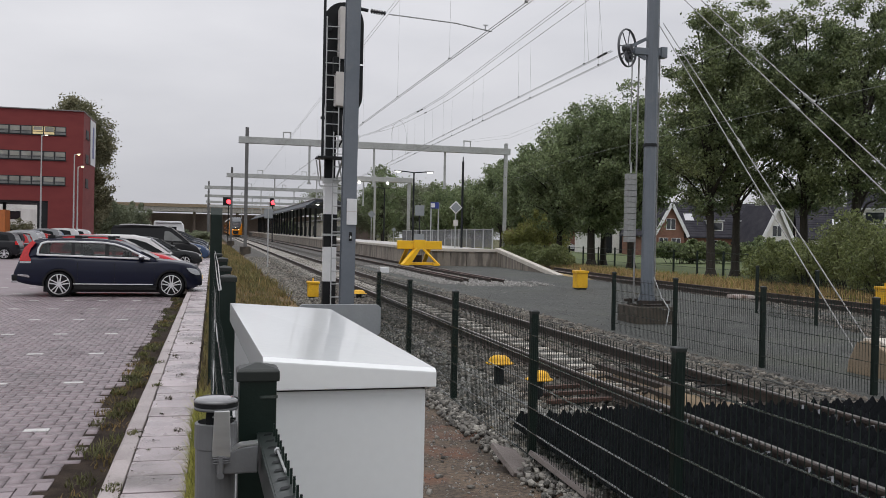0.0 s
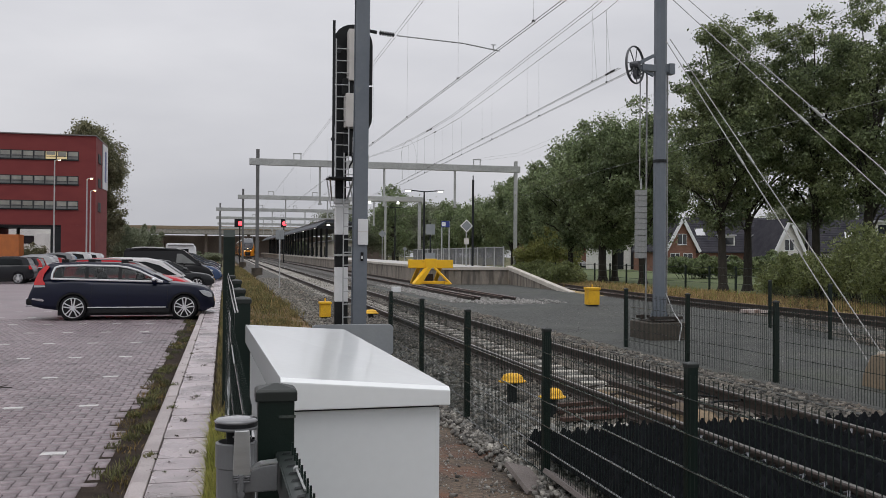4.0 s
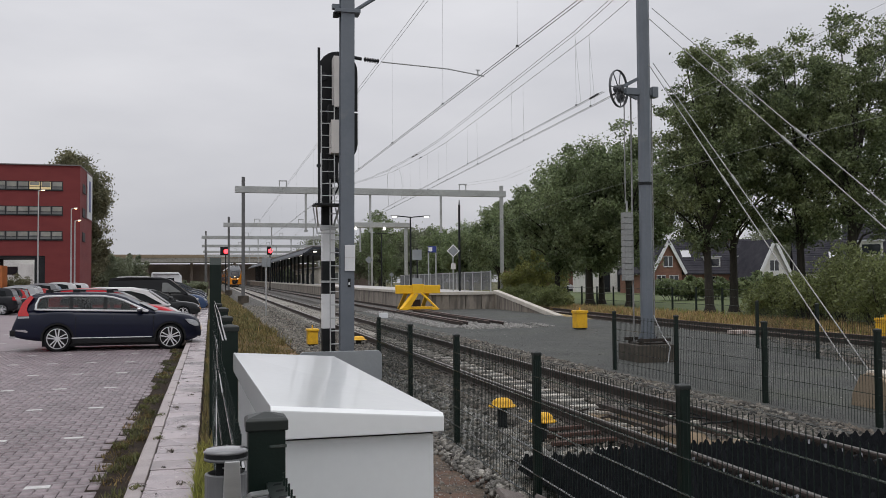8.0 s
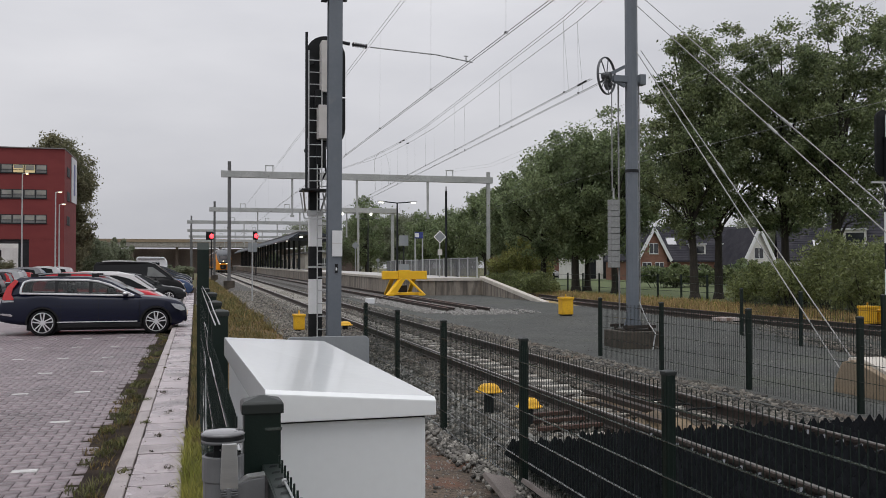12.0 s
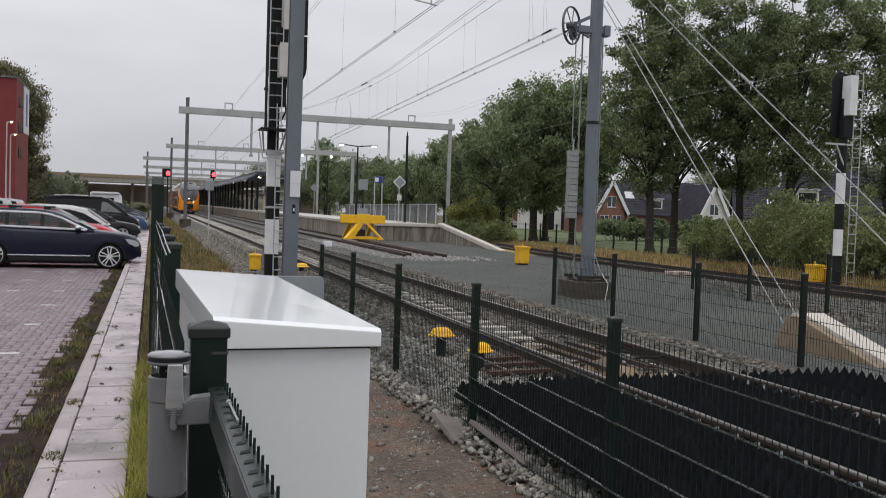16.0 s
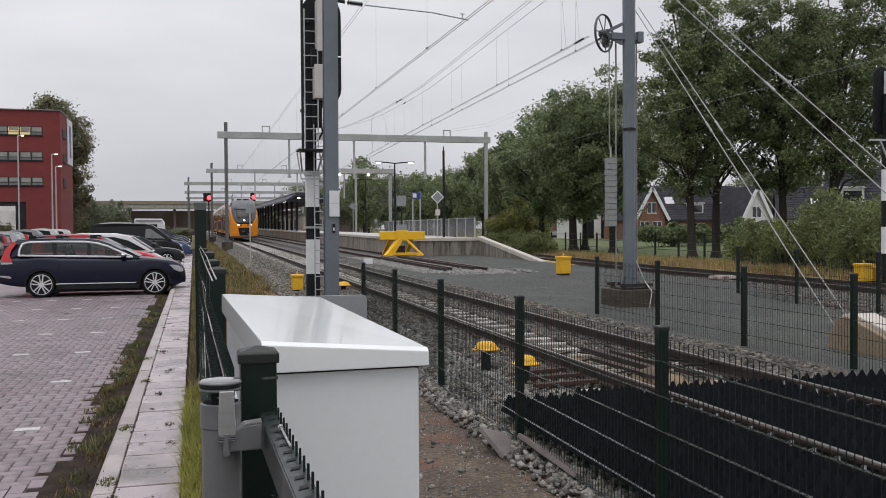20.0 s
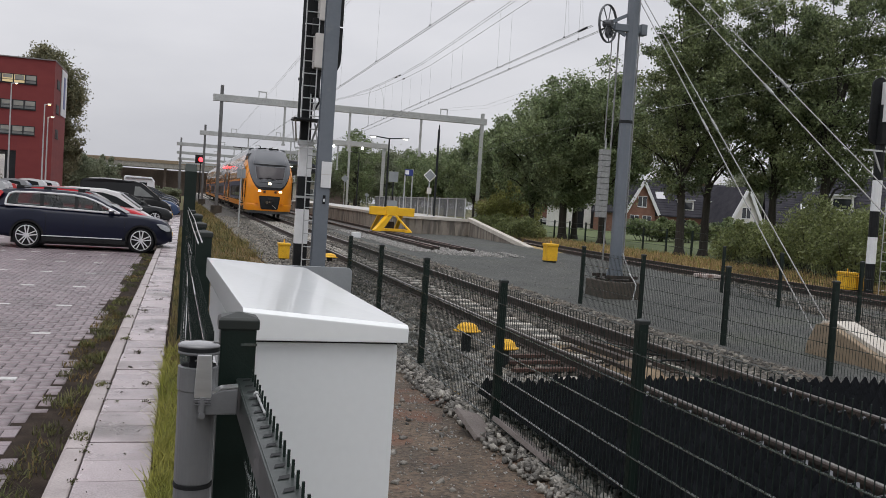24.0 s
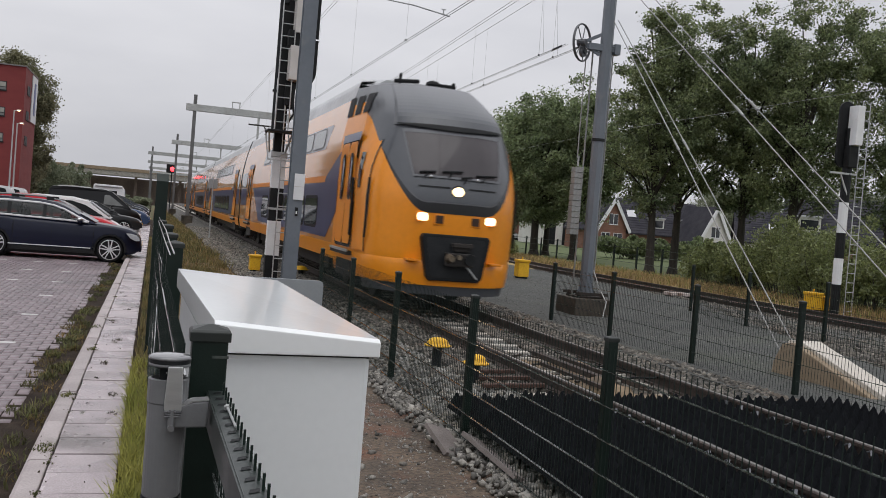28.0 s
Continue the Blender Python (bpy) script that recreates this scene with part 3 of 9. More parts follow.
def stones_mesh(name, centres, sizes, material, generator):
    """Broken stones: jittered six-corner lumps, eight triangles each."""
    n = len(centres)
    base = np.array([(1, 0, 0), (-1, 0, 0), (0, 1, 0), (0, -1, 0), (0, 0, 1), (0, 0, -1)], float)
    v = np.repeat(base[None], n, 0) + generator.uniform(-0.55, 0.55, (n, 6, 3))
    v *= sizes[:, None, None] * generator.uniform(0.6, 1.2, (n, 1, 3))
    a = generator.uniform(0, 6.283, n)
    c, s = np.cos(a)[:, None], np.sin(a)[:, None]
    x, y = v[..., 0] * c - v[..., 1] * s, v[..., 0] * s + v[..., 1] * c
    v = np.stack([x, y, v[..., 2]], -1) + centres[:, None]
    tri = np.array([(0, 2, 4), (2, 1, 4), (1, 3, 4), (3, 0, 4), (2, 0, 5), (1, 2, 5), (3, 1, 5), (0, 3, 5)])
    f = (tri[None] + 6 * np.arange(n)[:, None, None]).reshape(-1, 3)
    return cloud_mesh(name, v.reshape(-1, 3), f, material)


def blocks_mesh(name, centres, sizes, material, generator):
    """Broken blocks: jittered, tumbled eight-corner lumps with sharp edges."""
    n = len(centres)
    base = np.array([(-1, -1, -1), (1, -1, -1), (1, 1, -1), (-1, 1, -1), (-1, -1, 1), (1, -1, 1), (1, 1, 1), (-1, 1, 1)], float) * .72
    v = np.repeat(base[None], n, 0) + generator.uniform(-.38, .38, (n, 8, 3))
    v *= sizes[:, None, None] * generator.uniform(.55, 1.2, (n, 1, 3))
    for i, j in ((0, 2), (1, 2), (0, 1)):
        a = generator.uniform(0, 6.283, n)
        c, s = np.cos(a)[:, None], np.sin(a)[:, None]
        p, q = v[..., i] * c - v[..., j] * s, v[..., i] * s + v[..., j] * c
        v[..., i], v[..., j] = p, q
    v = v + centres[:, None]
    quad = np.array([(0, 3, 2, 1), (4, 5, 6, 7), (0, 1, 5, 4), (1, 2, 6, 5), (2, 3, 7, 6), (3, 0, 4, 7)])
    f = (quad[None] + 8 * np.arange(n)[:, None, None]).reshape(-1, 4)
    return cloud_mesh(name, v.reshape(-1, 3), f, material)


def blades_mesh(name, roots, heights, material, generator, width=0.006, lean=0.5):
    """Grass: each blade a bent strip of two quads."""
    n = len(roots)
    a = generator.uniform(0, 6.283, n)
    d = np.stack([np.cos(a), np.sin(a), np.zeros(n)], -1)
    s = np.stack([-np.sin(a), np.cos(a), np.zeros(n)], -1) * (width * generator.uniform(0.6, 1.5, n))[:, None]
    up = np.array([0, 0, 1.0])
    l = generator.uniform(0.1, lean, n)[:, None]
    h = heights[:, None]
    mid = roots + up * h * 0.55 + d * h * l * 0.3
    tip = roots + up * h + d * h * l
    v = np.stack([roots - s, roots + s, mid + s * 0.8, mid - s * 0.8, tip + s * 0.15, tip - s * 0.15], 1)
    f = (np.array([(0, 1, 2, 3), (3, 2, 4, 5)])[None] + 6 * np.arange(n)[:, None, None]).reshape(-1, 4)
    return cloud_mesh(name, v.reshape(-1, 3), f, material)


def leaves_mesh(name, centres, size, material, generator):
    """Leaf sprays: small folded rhombs turned every way."""
    n = len(centres)
    a, b = generator.normal(size=(n, 3)), generator.normal(size=(n, 3))
    a /= np.linalg.norm(a, axis=1)[:, None]
    b -= a * (a * b).sum(1)[:, None]
    b /= np.linalg.norm(b, axis=1)[:, None]
    c = np.cross(a, b)
    s = (size * generator.uniform(0.55, 1.3, n))[:, None]
    v = np.stack([centres - a * s, centres + b * s * 0.55 + c * s * 0.2, centres + a * s, centres - b * s * 0.55 + c * s * 0.2], 1)
    f = (np.array([(0, 1, 2), (0, 2, 3)])[None] + 4 * np.arange(n)[:, None, None]).reshape(-1, 3)
    return cloud_mesh(name, v.reshape(-1, 3), f, material)


def graded(ob, start, slope):
    """Lets a long thing and its parts climb gently from y = start on."""
    for o in [ob] + list(ob.children_recursive):
        if o.type != "MESH":
            continue
        ys_ = [v.co.y for v in o.data.vertices]
        if max(ys_) - min(ys_) > 4.0:
            bm = bmesh.new()
            bm.from_mesh(o.data)
            if min(ys_) < start < max(ys_):
                bmesh.ops.bisect_plane(bm, geom=bm.verts[:] + bm.edges[:] + bm.faces[:], plane_co=(0, start, 0), plane_no=(0, 1, 0))
            for v in bm.verts:
                v.co.z += slope * max(0.0, v.co.y - start)
            bm.to_mesh(o.data)
            bm.free()
        else:
            y = o.matrix_basis.translation.y + (min(ys_) + max(ys_)) / 2
            o.location.z += slope * max(0.0, y - start)

# ---- ground, car park, pavement, yard, tracks, platform ----
T1, T2, T3, RAIL_Z = 4.86, 9.3, 16.35, 0.085
BED = RAIL_Z - 0.15     # top of the sleepers
GAUGE = 1.505          # rail centre to rail centre


def t3_at(y):
    return T3 + 0.0025 * max(0.0, y - 22.0) ** 2


ground = solid("ground", box_geo(-2500, -2500, -1.0, 2500, 2500, -0.32), GROUND, "flat weedy ground reaching to the horizon", "ground", kind="structure")
car_park = thing("car_park", "wet grey-mauve clay paver car park", "car park", kind="structure")


def brick_far():
    """Pavers too far off to be told apart."""
    m = mat("clay_pavers_far", (0.20, 0.16, 0.172), (0.262, 0.214, 0.226), 0.5, 0.5, bump=0.2, fine=24, rough_var=0.10, stain=((0.11, 0.10, 0.10), 0.3, 0.55, 0.5))
    return m


part("car_park_base", box_geo(-70, -12, -0.6, -0.70, 130, -0.162), JOINT, car_park)
part("far_paving", box_geo(-70, 26.2, -0.3, -0.86, 130, -0.150), brick_far(), car_park)
part("side_paving", box_geo(-70, -12, -0.3, -6.3, 26.2, -0.151), brick_far(), car_park)
soil_strip = solid("soil_strip", box_geo(-1.16, -8, -0.3, -0.70, 40, -0.158), SOIL, "dark wet soil strip along the kerb", "soil", kind="structure")
bed = solid("paving_bed", box_geo(-0.69, -8, -0.5, 0.0, 80, -0.055), SOIL, "dark soil bed under the slabs", "soil", kind="structure")
dirt_path = solid("dirt_path", box_geo(0.0, -8, -0.5, 2.6, 13.0, -0.25), PATH_DIRT, "brown gritty service path beside the fence", "path", kind="structure")
verge_near = solid("track_verge", Geo().extrude([(0.0, -0.5), (2.75, -0.5), (2.75, -0.12), (1.6, -0.10), (0.0, -0.06)], 13.0, 200.0), VERGE_NEAR,
                   "dry weedy verge between the fence and the track", "verge", kind="structure")
yard_ys = [-8, 6, 12, 14, 20, 26, 32, 38, 42, 45.5]


def yard_z(x, y):
    return np.where(np.asarray(x) < 10.95, -.055 + .0044 * np.maximum(0, np.asarray(y) - 12.0), -.05 + .0068 * np.maximum(0, np.asarray(y) - 14.0))


yard = solid("gravel_yard", Geo().rings([[(6.6, y, -.5), (14.5, y, -.5), (14.5, y, float(yard_z(14.5, y))), (11.3, y, float(yard_z(11.3, y))), (10.7, y, float(yard_z(10.7, y))), (6.6, y, float(yard_z(6.6, y)))] for y in yard_ys]), GRIT, "dark grey fine gravel yard between the tracks", "gravel", kind="structure")
verge_far = solid("far_verge", box_geo(19.0, -8, -0.5, 24.5, 120, -0.10), VERGE, "dry yellow grass verge beyond the far track", "verge", kind="structure")
lawn = solid("lawn", box_geo(24.5, -8, -0.5, 58, 160, -0.12), LAWN, "mown green lawn in front of the houses", "lawn", kind="structure")


def rail_profile(x, z):
    """Web and foot of a rail, and its head, as outlines."""
    web = [(-.07, -.155), (.07, -.155), (.07, -.145), (.012, -.125), (.009, -.045), (.036, -.036), (.036, -.010), (.028, -.003), (-.028, -.003), (-.036, -.010), (-.036, -.036), (-.009, -.045), (-.012, -.125), (-.07, -.145)]
    head = [(-.014, -.006), (.020, -.006), (.017, 0), (-.011, 0)]
    return [(x + a, z + b) for a, b in web], [(x + a, z + b) for a, b in head]


def sleeper_mesh(material, half=1.26):
    g = Geo()
    g.rings([[(x, -w, -0.22), (x, w, -0.22), (x, w * .82, z), (x, -w * .82, z)] for x, w, z in
             ((-half, .115, -.040), (-.95, .115, -.022), (-.45, .105, -.008), (-.3, .095, -.016), (.3, .095, -.016), (.45, .105, -.008), (.95, .115, -.022), (half, .115, -.040))])
    return g.mesh("sleeper", material, 0.008)


def clip_mesh():
    g = Geo()
    for s in (-1, 1):
        for k in (-1, 1):
            x = s * GAUGE / 2 + k * 0.085
            g.box(x - .035, -.055, -.02, x + .035, .055, .018)
            g.rod((x - k * .02, -.05, .02), (x + k * .03, .04, .035), .011, 5)
    return g.mesh("rail_fastening", RAIL)


SLEEPER_ME, CLIP_ME, TIMBER_ME = sleeper_mesh(SLEEPER), clip_mesh(), sleeper_mesh(WOOD_SLEEPER)


def track(name, label, centre, y0, y1, head_mat, near=300, sleeper_me=SLEEPER_ME, clips_to=32.0):
    t = thing(name, label, "railway track", kind="structure")
    for s in (-1, 1):
        web, head = rail_profile(centre + s * GAUGE / 2, RAIL_Z)
        r = part("rail", Geo().extrude(web, y0, y1), RAIL, t, "rusty brown steel rail")
        part("rail_head", Geo().extrude(head, y0, y1), head_mat, r, "polished running surface" if head_mat is RAIL_TOP else "dull running surface")
    y, k, rest = y0 + 0.3, 0, Geo()
    while y < y1:
        if k < near:
            part("sleeper", sleeper_me, None, t, m=pose(centre, y, BED))
        else:
            rest.box(centre - 1.26, y - .12, BED - .2, centre + 1.26, y + .12, BED - .005)
        if y < clips_to:
            part("rail_fastening", CLIP_ME, None, t, m=pose(centre, y, BED))
        y += 0.6
        k += 1
    if rest.v:
        tagged(part("far_sleepers", rest, SLEEPER, t), kind="stuff")
    return t


bed_1 = solid("ballast_bed", Geo().extrude([(2.2, -.5), (2.5, -.27), (3.2, -.12), (3.45, BED - .035), (6.4, BED - .035), (6.75, -.06), (7.0, -.5)], -8, 300), BALLAST_BED,
              "grey crushed-stone ballast bed", "ballast", kind="structure")
bed_2 = solid("ballast_bed", Geo().extrude([(7.2, -.5), (7.5, -.06), (10.8, -.06), (10.9, -.5)], 30.2, 300), BALLAST_BED,
              "pale crushed-stone ballast bed of the siding", "ballast", kind="structure")
ys = [-8 + 4 * i for i in range(60)]
bed_3 = solid("ballast_bed", Geo().rings([[(t3_at(y) - 3.0, y, -.5), (t3_at(y) + 3.0, y, -.5), (t3_at(y) + 2.3, y, -.12), (t3_at(y) + 1.7, y, BED - .035), (t3_at(y) - 1.7, y, BED - .035), (t3_at(y) - 2.5, y, -.12)] for y in ys]),
              BALLAST_BED, "crushed-stone ballast bed of the far track", "ballast", kind="structure")
track_1 = track("track_1", "main railway track with shiny rails on concrete sleepers", T1, -8, 300, RAIL_TOP, 300)
track_2 = track("track_2", "dead-end siding with rusty rails on wooden sleepers", T2, 30.8, 300, RAIL_DULL, 120, TIMBER_ME, 48)
# the siding's end carries a second pair of rails between the running rails
for s in (-1, 1):
    web, head = rail_profile(T2 + s * 0.42, RAIL_Z)
    r = part("check_rail", Geo().extrude(web, 31.3, 44), RAIL, track_2, "rusty check rail")
    part("rail_head", Geo().extrude(head, 31.3, 44), RAIL_DULL, r)
track_3 = thing("track_3", "far railway track curving away behind the platform", "railway track", kind="structure")
for s in (-1, 1):
    webs, heads = [], []
    for y in ys:
        w, h = rail_profile(t3_at(y) + s * GAUGE / 2, RAIL_Z)
        webs.append([(a, y, b) for a, b in w])
        heads.append([(a, y, b) for a, b in h])
    r = part("rail", Geo().rings(webs), RAIL, track_3, "rusty brown steel rail")
    part("rail_head", Geo().rings(heads), RAIL_DULL, r)
y = 6.0
while y < 70:
    part("sleeper", SLEEPER_ME, None, track_3, m=pose(t3_at(y), y, BED))
    y += 0.6

RISE = 0.0046
for ob_ in (track_1, track_2, bed_1, bed_2):
    graded(ob_, 12.0, RISE)

# platform: paved top, panelled concrete side walls, ramp down to the yard
PLAT_Z, PL0, PL1, PY0, PY1 = 1.06, 10.95, 14.60, 45.5, 290.0
platform = thing("platform", "concrete railway platform with a stained panelled wall and a ramp", "platform", kind="structure")
part("platform_paving", box_geo(PL0 + .05, PY0 + .05, PLAT_Z - .2, PL1 - .05, PY1, PLAT_Z), PLATFORM_TOP, platform, "grey paved platform surface")
part("platform_core", box_geo(PL0 + .12, PY0 + .12, -.4, PL1 - .12, PY1, PLAT_Z - .2), CONCRETE_DARK, platform)
part("coping", box_geo(PL0 - .08, PY0 - .08, PLAT_Z - .14, PL0 + .32, PY1, PLAT_Z + .012), CONCRETE_PALE, platform, "pale edge coping", 0.01)
part("coping", box_geo(PL0 + .32, PY0 - .08, PLAT_Z - .14, PL1 + .08, PY0 + .3, PLAT_Z + .012), CONCRETE_PALE, platform, "pale edge coping", 0.01)
panel_y = box_geo(0, 0.01, -.3, .10, 1.97, PLAT_Z - .14).mesh("wall_panel", STREAK, 0.012)
panel_x = box_geo(0.01, 0, -.3, 0.87, .10, PLAT_Z - .14).mesh("wall_panel", STREAK, 0.012)
for k in range(110):
    part("wall_panel", panel_y, None, platform, m=pose(PL0, PY0 + 2 * k, 0))
for k in range(4):
    part("wall_panel", panel_x, None, platform, m=pose(PL0 + .10 + .88 * k, PY0, 0))
# ramp along the platform's outer side
ramp_len = 8.8
part("ramp_wall", Geo().extrude([(PY0, PLAT_Z - .06), (PY0, -.4), (PY0 - ramp_len, -.4), (PY0 - ramp_len, -.02)], PL1 - .18, PL1, "x"), STREAK, platform, "stained side wall of the ramp", 0.01)
part("ramp_coping", Geo().extrude([(PY0 + .1, PLAT_Z + .09), (PY0 + .1, PLAT_Z - .09), (PY0 - ramp_len - .1, -.06), (PY0 - ramp_len - .1, .13)], PL1 - .24, PL1 + .06, "x"), CONCRETE_PALE, platform, "pale sloping coping of the ramp", 0.015)
part("ramp_fill", Geo().extrude([(PY0, .15), (PY0, -.4), (PY0 - ramp_len, -.4), (PY0 - ramp_len, -.06)], PL1, PL1 + 1.6, "x"), VERGE, platform)
graded(platform, 46.0, 0.0052)

# ---- the near foreground: fence, white cabinet, ash tube ----
def post_parts(parent, x, y, z0, z1, w=0.06, d=0.06):
    """A square coated post with a flat cap."""
    p = part("post", box_geo(x - w / 2, y - d / 2, z0, x + w / 2, y + d / 2, z1 - .012), GREEN, parent, bevel=0.004)
    part("cap", Geo().rings([[(x - a, y - b, z), (x + a, y - b, z), (x + a, y + b, z), (x - a, y + b, z)] for a, b, z in
                             ((w * .57, d * .57, z1 - .026), (w * .57, d * .57, z1 - .006), (w * .50, d * .50, z1 - .001), (w * .06, d * .06, z1 + .008))]), CAP, p, "black plastic post cap", 0.002)
    return p


def mesh_panel(parent, a, b, z0, z1, side=0.0, step=0.05, rows=0.2, wire=0.0026, grid_mat=None):
    """A double-wire mesh panel from a to b (x, y), its uprights standing out as spikes above the top wire."""
    a, b = Vector((a[0], a[1], 0)), Vector((b[0], b[1], 0))
    d = b - a
    u = d.normalized()
    n = Vector((-u.y, u.x, 0))
    g = Geo()
    z = z0 + 0.03
    while z < z1 - 0.03 + 1e-6:
        for s in (-1, 1):
            p, q = a + n * (side + s * .0055), b + n * (side + s * .0055)
            g.rod((p.x, p.y, z), (q.x, q.y, z), wire * 1.35, 4, caps=False)
        z += rows
    k = int(d.length / step)
    v = Geo()
    for i in range(k + 1):
        p = a + u * (i * step + .01) + n * side
        v.rod((p.x, p.y, z0), (p.x, p.y, z1), wire, 4, caps=True)
    ob = part("mesh_panel", v, GREEN_WIRE, parent, "dark green upright wires ending in spikes")
    part("wire_grid", g, grid_mat or WIRE_ROW, ob, "paired horizontal wires")
    return ob


def fence(name, label, points, z0, z1, post_top, side=0.035, group="", extra=(), rows=0.2):
    f = thing(name, label, "fence", group)
    for x, y in points:
        post_parts(f, x, y, z0, post_top)
    for p, q in zip(points, points[1:]):
        mesh_panel(f, p, q, z0 + .06, z1, side, rows=rows)
    return f


LX = 0.078
fence_left = thing("mesh_fence", "dark green double-wire mesh fence along the pavement", "fence", "green mesh fences")
left_posts = [(0.10, -0.62, 1.335), (LX - .005, 1.86, 1.335), (.052, 4.36, 1.405), (.052, 5.55, 1.405), (.050, 6.75, 1.425), (LX - .04, 9.36, 1.40)]
for x, y, top in left_posts:
    post_parts(fence_left, x, y, -.2, top, 0.074, 0.06)
for k, (p, q) in enumerate(zip(left_posts, left_posts[1:])):
    mesh_panel(fence_left, p[:2], q[:2], -.0, 1.232 if k == 0 else 1.30, -0.030 if k == 0 else 0.05, grid_mat=GREEN_SHEEN, wire=.0028)
# flat slotted clamp strip that holds the near panel
strip = Geo()
a, b = Vector((0.118, -0.6, 1.205)), Vector((0.092, 1.83, 1.205))
strip.bar(a, b, 0.034, 0.004)
strip.bar(a + Vector((-.018, 0, -.030)), b + Vector((-.018, 0, -.030)), 0.004, 0.060)
part("clamp_strip", strip, STRIP, fence_left, "wet dark green flat steel strip")
slots = Geo()
for k in range(44):
    p = a.lerp(b, (k + .5) / 44)
    slots.add([(p.x - .010, p.y - .014, p.z + .0032), (p.x + .006, p.y - .006, p.z + .0032), (p.x + .009, p.y + .012, p.z + .0032), (p.x - .006, p.y + .004, p.z + .0032)], [(0, 1, 2, 3)])
tagged(part("slotting", slots, BLACK, fence_left, "dark slots in the strip"), kind="stuff")
part("clamp_bolt", Geo().rod((.104, 1.50, 1.210), (.100, 1.64, 1.214), .0022, 6).rod((.1, 1.638, 1.212), (.1, 1.645, 1.214), .006, 8), WIRE, fence_left, "bright clamp bolt")
part("post_slot", box_geo(LX + .0, 1.828, 1.275, LX + .034, 1.8285, 1.281), WIRE_ROW, fence_left)
# added pale rods on the pavement side: sky sheen on bent wet panel wires
for pts in (((.0, 13.5, 1.375), (.0, 6.68, 1.402), (.0, 3.89, 1.419), (.002, 2.93, 1.424)), ((.004, 9.4, 1.425), (.008, 4.6, 1.452), (.006, 3.4, 1.446), (.004, 2.5, 1.452)),
            ((.0, 11.5, 1.063), (.0, 8.0, 1.18), (.0, 5.8, 1.254), (.0, 4.53, 1.289), (.0, 4.62, 1.204)), ((.0, 10.1, .904), (.0, 7.4, 1.01), (.0, 5.74, 1.067), (.0, 5.36, .936), (-.004, 4.9, .72)),
            ((.0, 4.40, 1.214), (.0, 3.70, 1.235), (.002, 3.09, 1.243)), ((.0, 12.0, .62), (.0, 7.58, .896), (.0, 6.94, .741), (-.004, 6.2, .50))):
    lw = Geo()
    for p, q in zip(pts, pts[1:]):
        lw.rod(p, q, .0024, 6)
    part("loose_wire", lw, WIRE_SHEEN, fence_left, "bent pale rod painted as sheen on the wet panel wires")
# the tall end post of the fence
tall = part("end_post", Geo().extrude([(9.85, -.2), (9.97, -.2), (9.97, 1.86), (9.94, 1.88), (9.85, 1.80)], -.045, .075, "x"), GREEN, fence_left, "tall dark end post with a cut top", 0.004)
# beyond it the fence runs on
far_left = [(LX - .05, 10.0 + 2.5 * k) for k in range(13)]
fence_left_far = thing("mesh_fence", "long dark green mesh fence beside the parked cars", "fence", "green mesh fences")
for x, y in far_left[1:]:
    post_parts(fence_left_far, x, y, -.2, 1.335)
for p, q in zip(far_left, far_left[1:]):
    mesh_panel(fence_left_far, p, q, 0, 1.255, 0.05, step=0.1, grid_mat=GREEN_SHEEN)

right_posts = [(2.47 + .0165 * y, y) for y in (-0.55, 2.05, 4.63, 7.12, 9.82, 12.45, 15.15)]
fence_right = fence("mesh_fence", "dark green mesh fence beside the track", right_posts, -.27, 0.955, 1.015, 0.036, "green mesh fences")
yard_posts = [(7.2, y) for y in (1.5, 4.0, 6.4, 8.65, 10.8, 13.2, 15.5)]
fence_yard = fence("mesh_fence", "dark green mesh fence across the gravel yard", yard_posts, -.18, 0.96, 1.04, 0.036, "green mesh fences")
far_posts = [(11.9, 9.0), (11.95, 11.4), (12.0, 13.8), (12.05, 16.2), (12.5, 19.0)]
fence_far = fence("mesh_fence", "dark green mesh fence before the far ballast", far_posts, -.1, 0.95, 1.10, 0.036, "green mesh fences")

# white line-side cabinet: body, overhanging sloped lid
cab_m = pose(0.27, 2.86, 0, 0, 0, 1.45)
cabinet = thing("trackside_cabinet", "white polyester trackside cabinet with a glossy sloped lid", "cabinet", m=cab_m)
part("body", box_geo(-.18, -.80, -.25, .185, .80, 1.250), WHITE_BOX, cabinet, bevel=0.012)
lid = Geo().rings([[(-.198, y, 1.255), (.202, y, 1.255), (.202, y, zr), (-.198, y, zl)] for y, zl, zr in
                   ((-.825, 1.322, 1.290), (-.812, 1.330, 1.298), (.81, 1.330, 1.305), (.825, 1.322, 1.297))])
part("lid", lid, WHITE_LID, cabinet, "glossy white lid, wet with rain", bevel=0.003)
# shade between lid and body is a black filler box
part("seam", box_geo(-.176, -.796, 1.246, .181, .796, 1.258), BLACK, cabinet, "black strip painted for the shadow gap under the lid")
part("plinth", box_geo(-.19, -.81, -.30, .195, .81, -.17), CONCRETE_DARK, cabinet)

# grey ash tube clamped to the fence post
tube = thing("ash_tube", "grey metal tube bin with a raised lid", "ash bin", m=pose(-0.008, 1.72, 0))
g = Geo().rings([[(r * math.cos(i * math.pi / 14), r * math.sin(i * math.pi / 14), z) for i in range(28)] for r, z in
                 ((.036, .02), (.036, 1.02), (.034, 1.021), (.034, 1.026), (.036, 1.027), (.0365, 1.205), (.0385, 1.208), (.0385, 1.252), (.0335, 1.254), (.0335, 1.20))])
part("tube", g, TUBE, tube, smooth=False, bevel=0)
